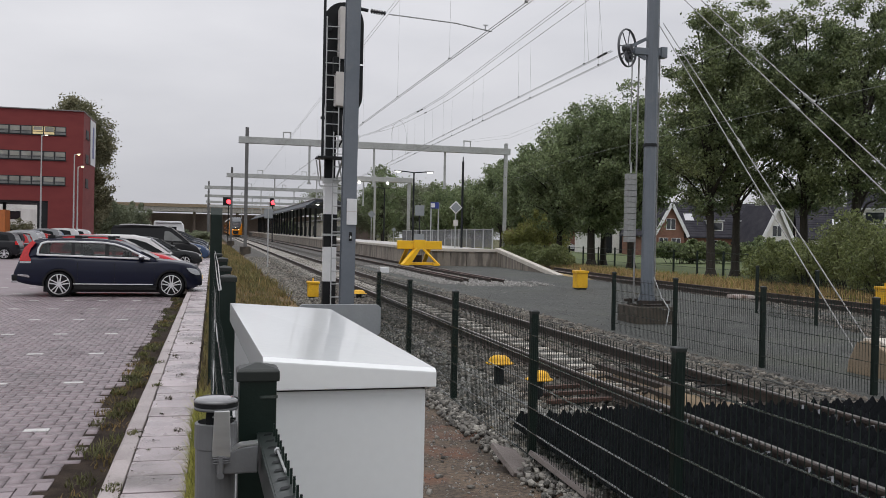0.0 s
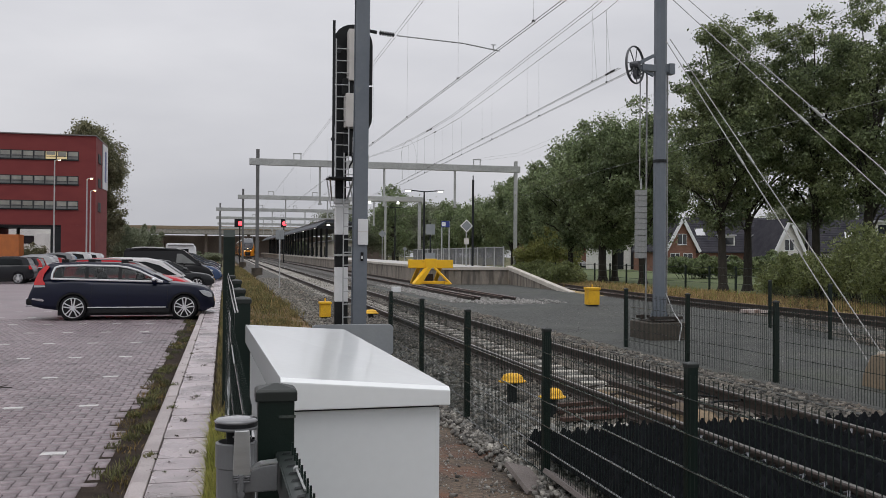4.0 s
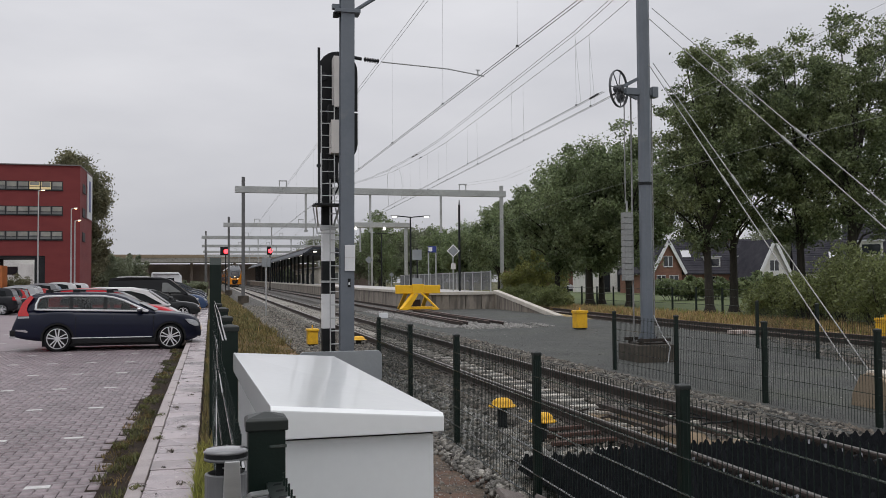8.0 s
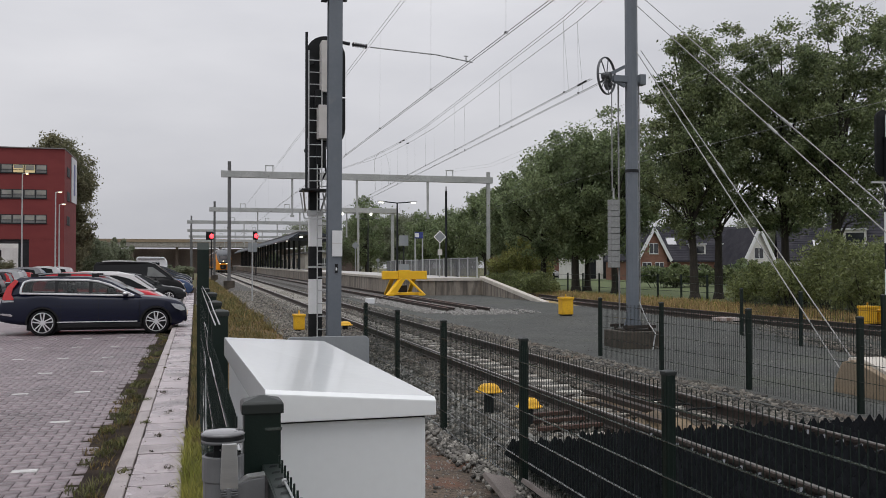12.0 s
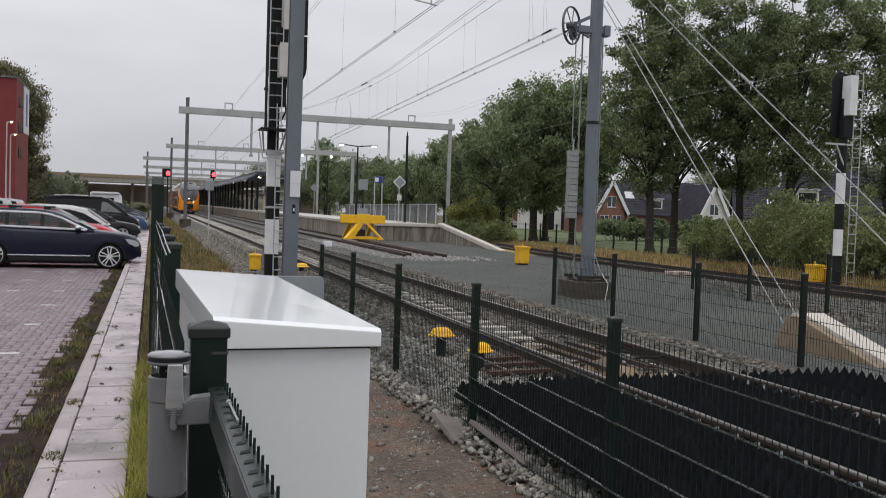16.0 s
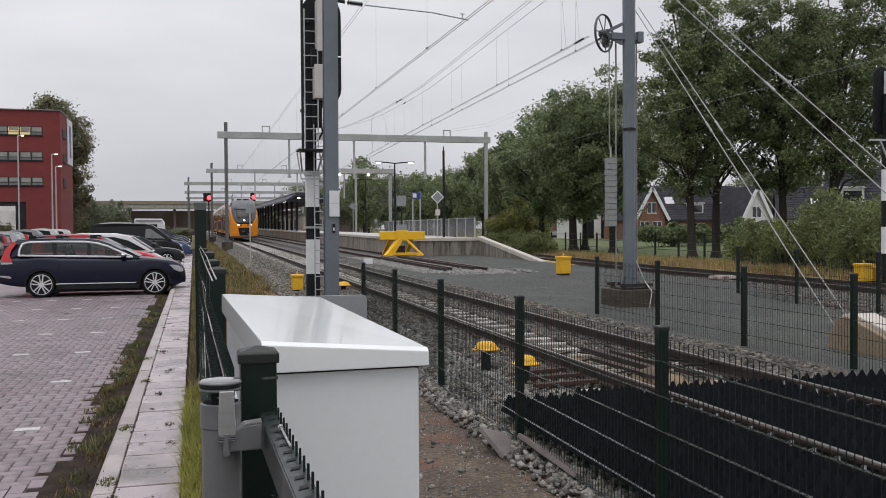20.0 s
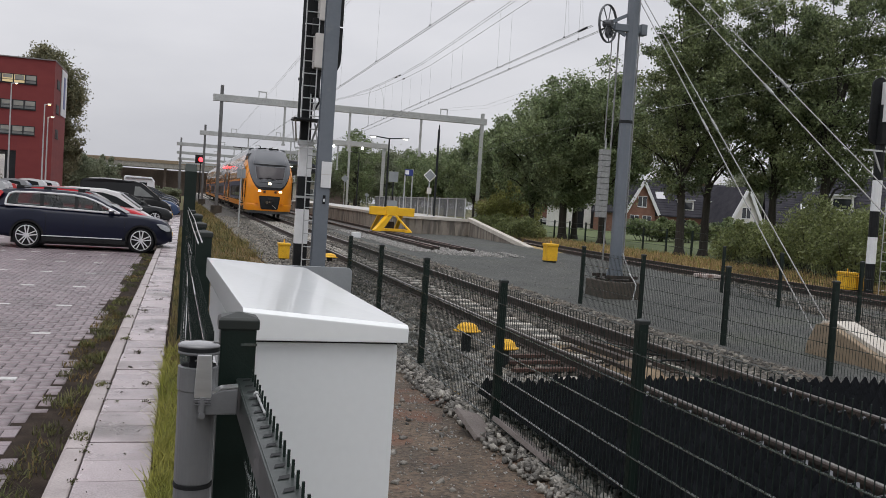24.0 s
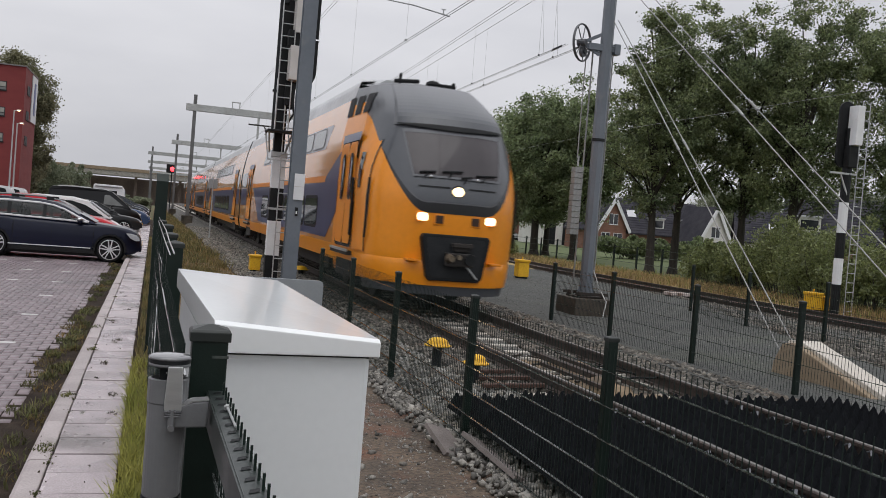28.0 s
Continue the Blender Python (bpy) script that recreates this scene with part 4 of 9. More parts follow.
part("band", Geo().rings([[(.0372 * math.cos(i * math.pi / 14), .0372 * math.sin(i * math.pi / 14), z) for i in range(28)] for z in (1.016, 1.024)]), BLACK, tube, "dark joint band")
def disc(rows):
    return Geo().rings([[(r * math.cos(i * math.pi / 20), r * math.sin(i * math.pi / 20), z) for i in range(40)] for r, z in rows])


lid_top = part("lid", disc(((.030, 1.2905), (.0405, 1.291), (.0412, 1.293), (.0405, 1.2955), (.034, 1.2985), (.012, 1.3005))), TUBE_WET, tube, "wet glossy round rain lid", smooth=True)
part("gap_band", disc(((.030, 1.283), (.0398, 1.2835), (.0398, 1.2908), (.030, 1.291))), BLACK, lid_top, "dark band under the lid")
part("lower_lip", disc(((.030, 1.277), (.0392, 1.2775), (.0398, 1.280), (.0392, 1.2833), (.030, 1.2836))), TUBE, lid_top, "grey lower lip of the lid", smooth=True)
for sx in (-.0055, .0255):
    part("rivet", Geo().ball((sx, -.0225, 1.266), .0016, 8, 5), ALU, lid_top)
part("stem", box_geo(-.018, -.02, 1.20, .018, .012, 1.284), BLACK, tube)
part("hanger", Geo().extrude([(-.0035, 1.282), (.0235, 1.282), (.0265, 1.212), (.026, 1.198), (-.006, 1.198), (-.0065, 1.212)], -.048, -.042), ALU, tube, "bright aluminium strap", 0.002)
for k in range(3):
    part("strap_rib", Geo().box(-.0055, -.0505, 1.1855 + .0045 * k, .0255, -.041, 1.1885 + .0045 * k), TUBE_WET, tube, "ribbed strap foot", bevel=0.0008)
part("arm_top", Geo().extrude([(.026, 1.2055), (.046, 1.2148), (.0755, 1.2178), (.0755, 1.2202), (.045, 1.2172), (.026, 1.2082)], -.0445, -.0125), ALU, tube, "bright upper edge of the clamp arm")
part("clamp_arm", Geo().extrude([(.014, 1.165), (.014, 1.202), (.045, 1.214), (.075, 1.217), (.075, 1.166)], -.045, -.012), TUBE, tube, "grey clamp arm to the post", 0.003)
part("lock_pin", Geo().rod((.009, -.052, 1.165), (.009, -.036, 1.165), .0065, 10).rod((.009, -.044, 1.20), (.009, -.044, 1.17), .0075, 8), TUBE, tube)
plate = solid("fence_sign", box_geo(0.140, 0.95, .90, 0.144, 1.30, 1.08), YELLOW, "small yellow sign on the mesh fence", "sign", bevel=0.002)

# grey notice plate seen from behind, on two legs
sign_back = thing("trackside_sign", "plain grey trackside sign plate with rounded corners", "sign", m=pose(1.36, 10.0, 0, 0, 0, 0))
sx, s0, s1 = 0.455, 0.50, 0.845
outline = []
for cx, cz, a0 in ((sx - .05, s0 + .05, -90), (sx - .05, s1 - .05, 0), (-sx + .05, s1 - .05, 90), (-sx + .05, s0 + .05, 180)):
    outline += [(cx + .05 * math.cos(radians(a0 + 22.5 * k)), cz + .05 * math.sin(radians(a0 + 22.5 * k))) for k in range(5)]
part("plate", Geo().extrude(outline, -.02, .02), GREY_PAINT, sign_back, bevel=0.004)
for x in (-.3, .3):
    part("leg", box_geo(x - .025, .022, -.28, x + .025, .06, .80), GREY_PAINT, sign_back, bevel=0.004)

# a twig lying on the car park
twig = thing("fallen_branch", "short dark brown twig lying on the pavers", "twig")
part("stick", Geo().rod((-3.06, 12.62, -.135), (-2.88, 12.72, -.120), .012, 6, .010, caps=False).rod((-2.88, 12.72, -.120), (-2.70, 12.74, -.134), .010, 6, .005), BARK, twig)
part("side_twig", Geo().rod((-2.88, 12.72, -.120), (-2.78, 12.86, -.118), .007, 5, .004), BARK, twig)

# ---- the train ----
train = thing("train", "yellow and blue double-deck intercity train with lit headlights", "train", m=pose(T1, 0, RAIL_Z))
NZ0, NZ1, BY = 0.34, 4.06, 3.6


def nose_y(z):
    """How far the middle of the front lies behind the tip, by height over the rail."""
    if z < 1.9:
        return 0.10 * ((1.9 - z) / 1.55) ** 2
    if z < 3.30:
        return 0.62 * ((z - 1.9) / 1.4) ** 1.35
    return 0.62 + 1.75 * (max(0.0, z - 3.30) / 0.90) ** 1.35


def half_w(z):
    if z < 0.9:
        return 1.34 + 0.10 * (z - .34) / .56
    if z < 2.2:
        return 1.44
    return 1.44 - 0.42 * ((z - 2.2) / 2.2) ** 2.0


def nose_w(z):
    return half_w(z) if z < 2.2 else 1.44 - 0.46 * ((z - 2.2) / 2.0) ** 1.8


DEPTH = 1.42


def nose(u, z, out=0.0):
    """A point of the cab's skin: u from -1 to 1 across, z up; out: metres in front of the skin."""
    w = nose_w(z)
    a = abs(u)
    back = DEPTH * (1 - max(0.0, 1 - a ** 2.6) ** 0.5)
    x = math.copysign(w * (a - 0.06 * a * (1 - a)), u) * (1 + out * .3)
    return (x, nose_y(z) + back * (1.0 if z < 3.3 else 1 - .35 * (z - 3.3) / .9) - out, z)


def mask_z(u):
    return 1.67 + 1.72 * max(0.0, (abs(u) - .38) / .61) ** 2.1


US = [-1 + 2 * k / 56 for k in range(57)]
US = [math.copysign(abs(u) ** 0.85, u) for u in US]
low = Geo().rings([[nose(u, NZ0 + .14 + (mask_z(u) - NZ0 - .14) * v / 16) for u in US] for v in range(17)], closed=False, caps=False)
part("cab_shell", low, TRAIN_YELLOW, train, "bright yellow rounded cab front", smooth=True)
high = Geo().rings([[nose(u, mask_z(u) + (NZ1 - mask_z(u)) * v / 18) for u in US] for v in range(19)], closed=False, caps=False)
mask = part("cab_mask", high, TRAIN_GREY, train, "dark grey windscreen surround", smooth=True)
# flanks and roof between the cab's front and the first coach
for s_ in (-1, 1):
    zs_ = [.42 + (3.70 - .42) * k / 20 for k in range(21)]
    part("cab_side", Geo().rings([[nose(s_, z) for z in zs_], [(s_ * half_w(z), BY, z) for z in zs_]], closed=False, caps=False), TRAIN_YELLOW, train, "yellow cab side", smooth=True)
    zs_ = [3.70 + (NZ1 - 3.70) * k / 5 for k in range(6)]
    part("cab_shoulder", Geo().rings([[nose(s_, z) for z in zs_], [(s_ * half_w(z + .05 * (z - 3.7)), BY, z + .05 * (z - 3.7)) for z in zs_]], closed=False, caps=False), TRAIN_GREY, train, "dark grey cab shoulder", smooth=True)


def roof_z(x):
    return float(np.interp(abs(x), [0, .70, half_w(4.25)], [4.28, 4.25, 4.16]))


part("cab_roof", Geo().rings([[nose(u, NZ1) for u in US], [(u * half_w(4.25), BY, roof_z(u * half_w(4.25))) for u in US]], closed=False, caps=False), TRAIN_GREY, train, "dark grey cab roof", smooth=True)
part("apron", Geo().rings([[nose(u * .98, NZ0 - .06 + .20 * v / 3, .02) for u in US] for v in range(4)], closed=False, caps=False), TRAIN_GREY, train, "grey lower apron")


def grid(lo, hi, n):
    return [lo + (hi - lo) * k / n for k in range(n + 1)]


def patch(bottom, top, left, right, out, n=16, m=6):
    """A sheet on the cab's skin between two heights, its half width running from bottom to top."""
    rows_ = []
    for v in range(m + 1):
        k = v / m
        a, b = left[0] + (left[1] - left[0]) * k, right[0] + (right[1] - right[0]) * k
        rows_.append([nose(u, bottom + (top - bottom) * k, out) for u in grid(a, b, n)])
    return Geo().rings(rows_, closed=False, caps=False)


# brow: the panel above the windscreen stands proud of the cheeks, with a crisp edge
brow_rows = []
for v in range(13):
    z = 3.17 + (NZ1 - 3.17) * v / 12
    edge = [nose(u, z, .055) for u in grid(-.745, .745, 30)]
    brow_rows.append([nose(-.785, z, -.01)] + edge + [nose(.785, z, -.01)])
part("brow_panel", Geo().rings([[(a, b + .06, c - .004) for a, b, c in brow_rows[0]]] + brow_rows, closed=False, caps=False), TRAIN_GREY, mask, "dark grey brow panel over the windscreen")
screen = part("windscreen", patch(2.30, 3.05, (-.535, -.655), (.535, .655), .014), GLASS_SCREEN, train, "dark glossy windscreen", smooth=True)
frame_g = patch(2.27, 2.305, (-.555, -.562), (.555, .562), .022, 16, 1)
for rows_ in (patch(3.04, 3.10, (-.665, -.68), (.665, .68), .022, 16, 1), patch(2.27, 3.10, (-.558, -.685), (-.535, -.662), .022, 2), patch(2.27, 3.10, (.535, .662), (.558, .685), .022, 2)):
    frame_g.add(rows_.v, rows_.f)
part("screen_frame", frame_g, TRAIN_FRAME, screen, "grey screen surround")
for side, u0, u1, z in ((-1, .49, .30, 2.36), (-1, .22, -.04, 2.39), (1, .02, .16, 2.31), (1, .22, .50, 2.37)):
    p, q = nose(side * u0, z - .015, .05), nose(side * u1, z + .012, .055)
    part("wiper", Geo().rod(p, q, .018, 6), BLACK, screen, "black wiper blade")
    part("wiper_arm", Geo().rod(nose(side * (u0 + u1) / 2, z, .06), nose(side * (u0 * .7 + u1 * .3), z - .10, .03), .014, 6), BLACK, screen)
for s_ in (-1, 1):
    part("washer_cap", Geo().ball(nose(s_ * .30 - .06, 2.285, .03), .028, 8, 5, (1, .5, 1)), CHROME, screen)
# brow's shadow line is laid on as a black strip
part("visor_line", Geo().rings([[nose(u, 3.185 - .075 * max(0, 1 - (abs(u) / .72) ** 2.2), .062) for u in grid(-.74, .74, 20)], [nose(u, 3.20, .064) for u in grid(-.74, .74, 20)]], closed=False, caps=False), BLACK, mask, "black line painted for the shadow gap under the brow")
# black rim that follows the lower edge of the mask
def rim_h(u):
    return .17 * max(0.0, 1 - (abs(u) / .90) ** 4)


part("mask_rim", Geo().rings([[nose(u, mask_z(u) + rim_h(u) * v / 4, .007) for u in grid(-.86, .86, 40)] for v in range(5)], closed=False, caps=False), TRAIN_RIM, mask, "glossy black rim under the windscreen", smooth=True)
part("panel_seam", patch(2.10, 2.125, (-.50, -.50), (-.12, -.12), .012, 10, 1), BLACK, mask)
part("panel_seam", patch(2.10, 2.125, (.12, .12), (.50, .50), .012, 10, 1), BLACK, mask)
part("panel_seam", Geo().rings([[nose(u, max(mask_z(u) + rim_h(u), 1.845), .011) for u in grid(-.60, .60, 30)], [nose(u, max(mask_z(u) + rim_h(u), 1.845) + .018, .011) for u in grid(-.60, .60, 30)]], closed=False, caps=False), TRAIN_FRAME, mask)


def lens(u, z, r, squash):
    return Geo().ball(nose(u, z, .0), r, 16, 8, squash)


part("lamp_ring", lens(-.02, 2.045, .125, (1, .25, .98)), BLACK, mask, smooth=True)
part("headlight", lens(-.02, 2.05, .105, (1.08, .45, .92)), LAMP_WARM, train, "lit round top headlight", smooth=True)
for s in (-1, 1):
    for rx, rz, out, m_, nm, lab in ((.125, .095, .012, TRAIN_YELLOW_LIP, "lamp_rim", "raised yellow lamp rim"), (.098, .068, .03, LAMP_WARM, "headlight", "lit lower headlight")):
        c = nose(s * .435, 1.595)
        o = [(c[0] + rx * abs(math.cos(a)) ** .55 * math.copysign(1, math.cos(a)), c[2] + rz * abs(math.sin(a)) ** .55 * math.copysign(1, math.sin(a))) for a in [k * math.pi / 12 for k in range(24)]]
        part(nm, Geo().extrude(o, c[1] - out, c[1] + .14), m_, train, lab, bevel=.008)
    c = nose(s * .235, 1.565)
    ring = part("tail_lamp", Geo().box(c[0] - .098, c[1] - .012, c[2] - .098, c[0] + .098, c[1] + .06, c[2] + .098), TRAIN_YELLOW_LIP, train, "square yellow frame of an unlit tail lamp", bevel=.02)
    part("lamp_glass", Geo().box(c[0] - .068, c[1] - .022, c[2] - .068, c[0] + .068, c[1] + .0, c[2] + .068), TAIL_UNLIT, ring, "dark brown unlit lens", bevel=.012)
cav = [(-.58, 1.32), (.56, 1.32), (.605, 1.26), (.50, .60), (.44, .535), (-.44, .535), (-.50, .60), (-.625, 1.26)]
# no real hollow: the bay's shade is a black block and plate
coupler = part("coupler_bay", Geo().extrude(cav, -.05, .3), BLACK, train, "black block painted as the shaded coupler opening", bevel=0.02)
part("coupler_recess", Geo().extrude([(a * .86, .93 + (b - .93) * .86) for a, b in cav], -.056, -.046), STEEL_DARK, coupler)
part("coupler_head", Geo().box(-.20, -.26, .80, .26, .02, 1.02), UNDER, coupler, "grimy automatic coupler", bevel=0.02)
part("coupler_cone", Geo().rod((-.17, -.24, .93), (-.17, -.38, .93), .085, 14, .05), COUPLER_STEEL, coupler, "worn steel centring cone")
part("coupler_cup", Geo().rod((.17, -.24, .93), (.17, -.31, .93), .095, 14), BLACK, coupler)
part("coupler_pin", Geo().rod((-.02, -.25, .96), (-.02, -.33, .96), .04, 10), COUPLER_STEEL, coupler)
part("coupler_box", Geo().box(-.10, -.16, 1.12, .26, 0, 1.19).box(-.06, -.12, 1.05, .22, 0, 1.12), UNDER, coupler, "electrical coupler box", bevel=0.01)
part("coupler_arm", Geo().bar((.14, -.2, .82), (.38, -.09, .60), .03, .03), GALV, coupler)
for s in (-1, 1):
    part("step", box_geo(s * .74 - .10, -.04, .84, s * .74 + .10, .22, .875), TRAIN_YELLOW_LIP, train, "small yellow footstep", bevel=0.008)
# the lower bow bulges forward under a horizontal crease
lip_rows = []
for v in range(9):
    z = .44 + .42 * v / 8
    k = .05 * (1 - (v / 8) ** 2)
    lip_rows.append([nose(u, z, k + (.012 if v < 8 else -.002)) for u in US])
part("lower_bow", Geo().rings(lip_rows, closed=False, caps=False), TRAIN_YELLOW, train, "yellow lower bow with a crease", smooth=True)

# one coach: body shell in bands, windows, doors, bogies
def skin(z, out=0.0):
    return half_w(z) + out


def side_band(g, y0, y1, z0, z1, out, side, n=10, cab=False):
    zs = grid(z0, z1, n)
    first = [(side * skin(z, out), BY if cab else y0, z) for z in zs]
    return g.rings([first, [(side * skin(z, out), y1, z) for z in zs]], closed=False, caps=False)


def band_pair(y0, y1, z0, z1, out=0.0, cab=False):
    g = Geo()
    for s in (-1, 1):
        side_band(g, y0, y1, z0, z1, out, s, 10, cab)
    return g


def window_geo(y0, y1, z0, z1, out=0.012, slant=0.0, sides=(-1, 1)):
    """A glazed window on one or both sides with rounded corners, following the body's skin."""
    g = Geo()
    r = min(.12, (z1 - z0) * .3)
    pts = []
    for cy, cz, a0 in ((y1 - r, z0 + r, -90), (y1 - r, z1 - r, 0), (y0 + r, z1 - r, 90), (y0 + r, z0 + r, 180)):
        pts += [(cy + r * math.cos(radians(a0 + 30 * k)), cz + r * math.sin(radians(a0 + 30 * k))) for k in range(4)]
    for s in sides:
        g.add([(s * skin(z, out), y + slant * (z - z0), z) for y, z in pts], [tuple(range(len(pts)))])
    return g


def cab_x(y, z, out=0.0):
    """Half width of the leading car at y behind the nose and z over the rail, on the curved front as well as behind it."""
    reach = DEPTH * (1.0 if z < 3.3 else 1 - .35 * (z - 3.3) / .9)
    b = (y - nose_y(z)) / reach
    if b < 1:
        a = max(0.0, 1 - (1 - max(0.0, b)) ** 2) ** (1 / 2.6)
        return nose_w(z) * (a - .06 * a * (1 - a)) + out
    k = min(1.0, (y - nose_y(z) - reach) / max(.01, BY - nose_y(z) - reach))
    return nose_w(z) + (half_w(z) - nose_w(z)) * k + out


def cab_patch(y0, y1, z0, z1, out, side, slant=0.0, n=5, m=8):
    return Geo().rings([[(side * cab_x(y + slant * (z - z0), z, out), y + slant * (z - z0), z) for y in grid(y0, y1, n)] for z in grid(z0, z1, m)], closed=False, caps=False)


def coach(y0, y1, cab):
    c = part("coach", Geo().box(-1.20, y0 + (3.2 if cab else .3), .55, 1.20, y1 - .25, 3.7), UNDER, train, "double-deck coach body")
    front = y0 + (1.5 if cab else 0)
    part("skirt_band", band_pair(y0 + .2, y1 - .15, .60, .92, 0.0, cab), TRAIN_YELLOW, c, "yellow skirt panel")
    part("lower_band", band_pair(front, y1 - .15, .92, 2.10, 0.0, cab), TRAIN_SIDE, c, "yellow lower side")
    part("upper_band", band_pair(front, y1 - .15, 2.10, 3.85, 0.0, cab), TRAIN_SIDE, c, "yellow upper side")
    roof = [(math.copysign(1, s) * half_w(z), z) for s, z in ((-1, 3.85), (-1, 4.1), (-1, 4.22))] + [(-.70, 4.27), (0, 4.30), (.70, 4.27)] + [(half_w(z), z) for z in (4.22, 4.1, 3.85)]
    part("roof", Geo().rings([[(a, y, b) for a, b in roof] for y in (y0 + (BY if cab else .1), y1 - .15)], closed=False, caps=False), TRAIN_ROOF, c, "pale grey curved roof", smooth=True)
    end = [(-half_w(z), z) for z in (.5, 1.5, 2.5, 3.3, 3.85, 4.2)] + [(0, 4.30)] + [(half_w(z), z) for z in (4.2, 3.85, 3.3, 2.5, 1.5, .5)]
    part("end_wall", Geo().extrude(end, y1 - .2, y1 - .14), TRAIN_GREY, c)
    if not cab:
        part("end_wall", Geo().extrude(end, y0 + .1, y0 + .16), TRAIN_GREY, c)
    doors = (1.80, 20.35) if cab else (1.95, 20.35)
    # blue flank between the doors, cut off at a slant at both ends, with a wedge beside the front door
    b0, b1 = y0 + 3.40, y0 + 19.75
    for s in (-1, 1):
        low_ = [(b0 + .95, 1.0), (b1 - 2.4, 1.0), (b1, 2.16), (b0, 2.16), (b0, 1.56)]
        blue = Geo().add([(s * (skin(z, .008)), y, z) for y, z in low_], [tuple(range(5))])
        wedge = [(b0, 2.16), (b0 + 1.5, 2.16), (b0 + 1.35, 2.28), (b0, 2.76)] if cab else [(b0, 2.16), (b0 + .5, 2.16), (b0 + .35, 2.24), (b0, 2.36)]
        blue.add([(s * (skin(z, .010)), y, z) for y, z in wedge], [(0, 1, 2, 3)])
        part("blue_flank", blue, TRAIN_BLUE, c, "dark blue flank with slanted ends")
        part("side_stripe", Geo().add([(s * skin(z, .009), y, z) for y, z in ((b0 + 1.5, 2.17), (b1, 2.17), (b1 + .15, 2.30), (b0 + 1.35, 2.30))], [(0, 1, 2, 3)]), TRAIN_YELLOW_LIP, c, "deep yellow stripe over the blue")
        for e0, e1 in ((y0 + doors[1] + 1.75, y1 - .35),) + (() if cab else ((y0 + .45, y0 + doors[0] - .25),)):
            part("end_panel", Geo().add([(s * skin(z, .009), y, z) for y, z in ((e0, 1.5), (e1, 1.5), (e1, 2.16), (e0, 2.16))], [(0, 1, 2, 3)]), TRAIN_BLUE, c, "dark blue end panel")
            part("end_window", window_geo(e0 + .2, e1 - .2, 2.20, 2.78, .014, sides=(s,)), GLASS_OFFICE, c, "pale reflecting end window")
    k = b0 + 2.2
    while k + 1.7 < b1 - 2.6:
        for s in (-1, 1):
            fr = part("lower_window", window_geo(k, k + 1.62, 1.22, 1.82, .018, sides=(s,)), GLASS_TRAIN, c, "dark lower-deck window")
            part("window_rim", window_geo(k - .06, k + 1.68, 1.16, 1.88, .013, sides=(s,)), PLASTIC, fr, "dark rubber rim")
        k += 1.85
    for s in (-1, 1):
        pts = [(y0 + 5.35, 2.90), (y0 + 17.35, 2.90), (y0 + 17.1, 3.42), (y0 + 4.95, 3.42)]
        part("window_band", Geo().add([(s * skin(z, .006), y, z) for y, z in pts], [(0, 1, 2, 3)]), TRAIN_PALE, c, "silver-grey band round the upper windows")
    k = y0 + 5.6
    while k + 1.5 < y0 + 17.2:
        for s in (-1, 1):
            fr = part("upper_window", window_geo(k, k + 1.42, 2.96, 3.37, .014, .25, sides=(s,)), GLASS_OFFICE, c, "pale reflecting upper-deck window")
            part("window_rim", window_geo(k - .05, k + 1.47, 2.925, 3.40, .010, .25, sides=(s,)), TRAIN_FRAME, fr, "grey window rim")
        k += 1.66
    for d in doors:
        for leaf in (0, 1):
            a = y0 + d + leaf * .71
            for s in (-1, 1):
                dr = part("door_leaf", window_geo(a, a + .68, .98, 2.88, .030, sides=(s,)), TRAIN_YELLOW, c, "yellow sliding door leaf")
                part("door_window", window_geo(a + .26, a + .46, 1.86, 2.62, .037, sides=(s,)), GLASS_DARK, dr, "narrow dark door window")
                part("window_rim", window_geo(a + .22, a + .50, 1.80, 2.68, .033, sides=(s,)), PLASTIC, dr)
        for s in (-1, 1):
            part("door_gap", window_geo(y0 + d - .06, y0 + d + 1.45, .92, 2.98, .020, sides=(s,)), TRAIN_RIM, c, "dark door surround")
            part("door_step", Geo().box(min(s * 1.16, s * 1.52), y0 + d - .1, .78, max(s * 1.16, s * 1.52), y0 + d + 1.5, .86).box(min(s * 1.1, s * 1.40), y0 + d - .1, .36, max(s * 1.1, s * 1.40), y0 + d + 1.4, .78), UNDER, c, "dark folding step under the door")
            part("door_lintel", window_geo(y0 + d - .10, y0 + d + 1.49, 2.90, 3.06, .026, sides=(s,)), TRAIN_BLUE, c, "blue lintel over the door")
            part("tread_edge", Geo().box(min(s * 1.50, s * 1.54), y0 + d - .1, .84, max(s * 1.50, s * 1.54), y0 + d + 1.5, .885), GALV, c, "bright step edge")
    if cab:
        for s in (-1, 1):
            cd = part("cab_door", cab_patch(y0 + .98, y0 + 1.66, .92, 2.86, .014, s), TRAIN_YELLOW, c, "narrow yellow crew door")
            part("door_seam", cab_patch(y0 + .955, y0 + .98, .90, 2.89, .018, s, n=1).add(*[(q.v, q.f) for q in [cab_patch(y0 + 1.66, y0 + 1.685, .90, 2.89, .018, s, n=1)]][0]), TRAIN_RIM, cd)
            part("door_window", cab_patch(y0 + 1.28, y0 + 1.46, 2.02, 2.66, .026, s), GLASS_DARK, cd, "narrow dark door window")
            for hy in (y0 + .90, y0 + 1.74):
                part("handrail", Geo().rod((s * cab_x(hy, 1.2, .05), hy, 1.15), (s * cab_x(hy, 2.2, .05), hy, 2.20), .022, 6), PLASTIC, c, "dark upright handrail")
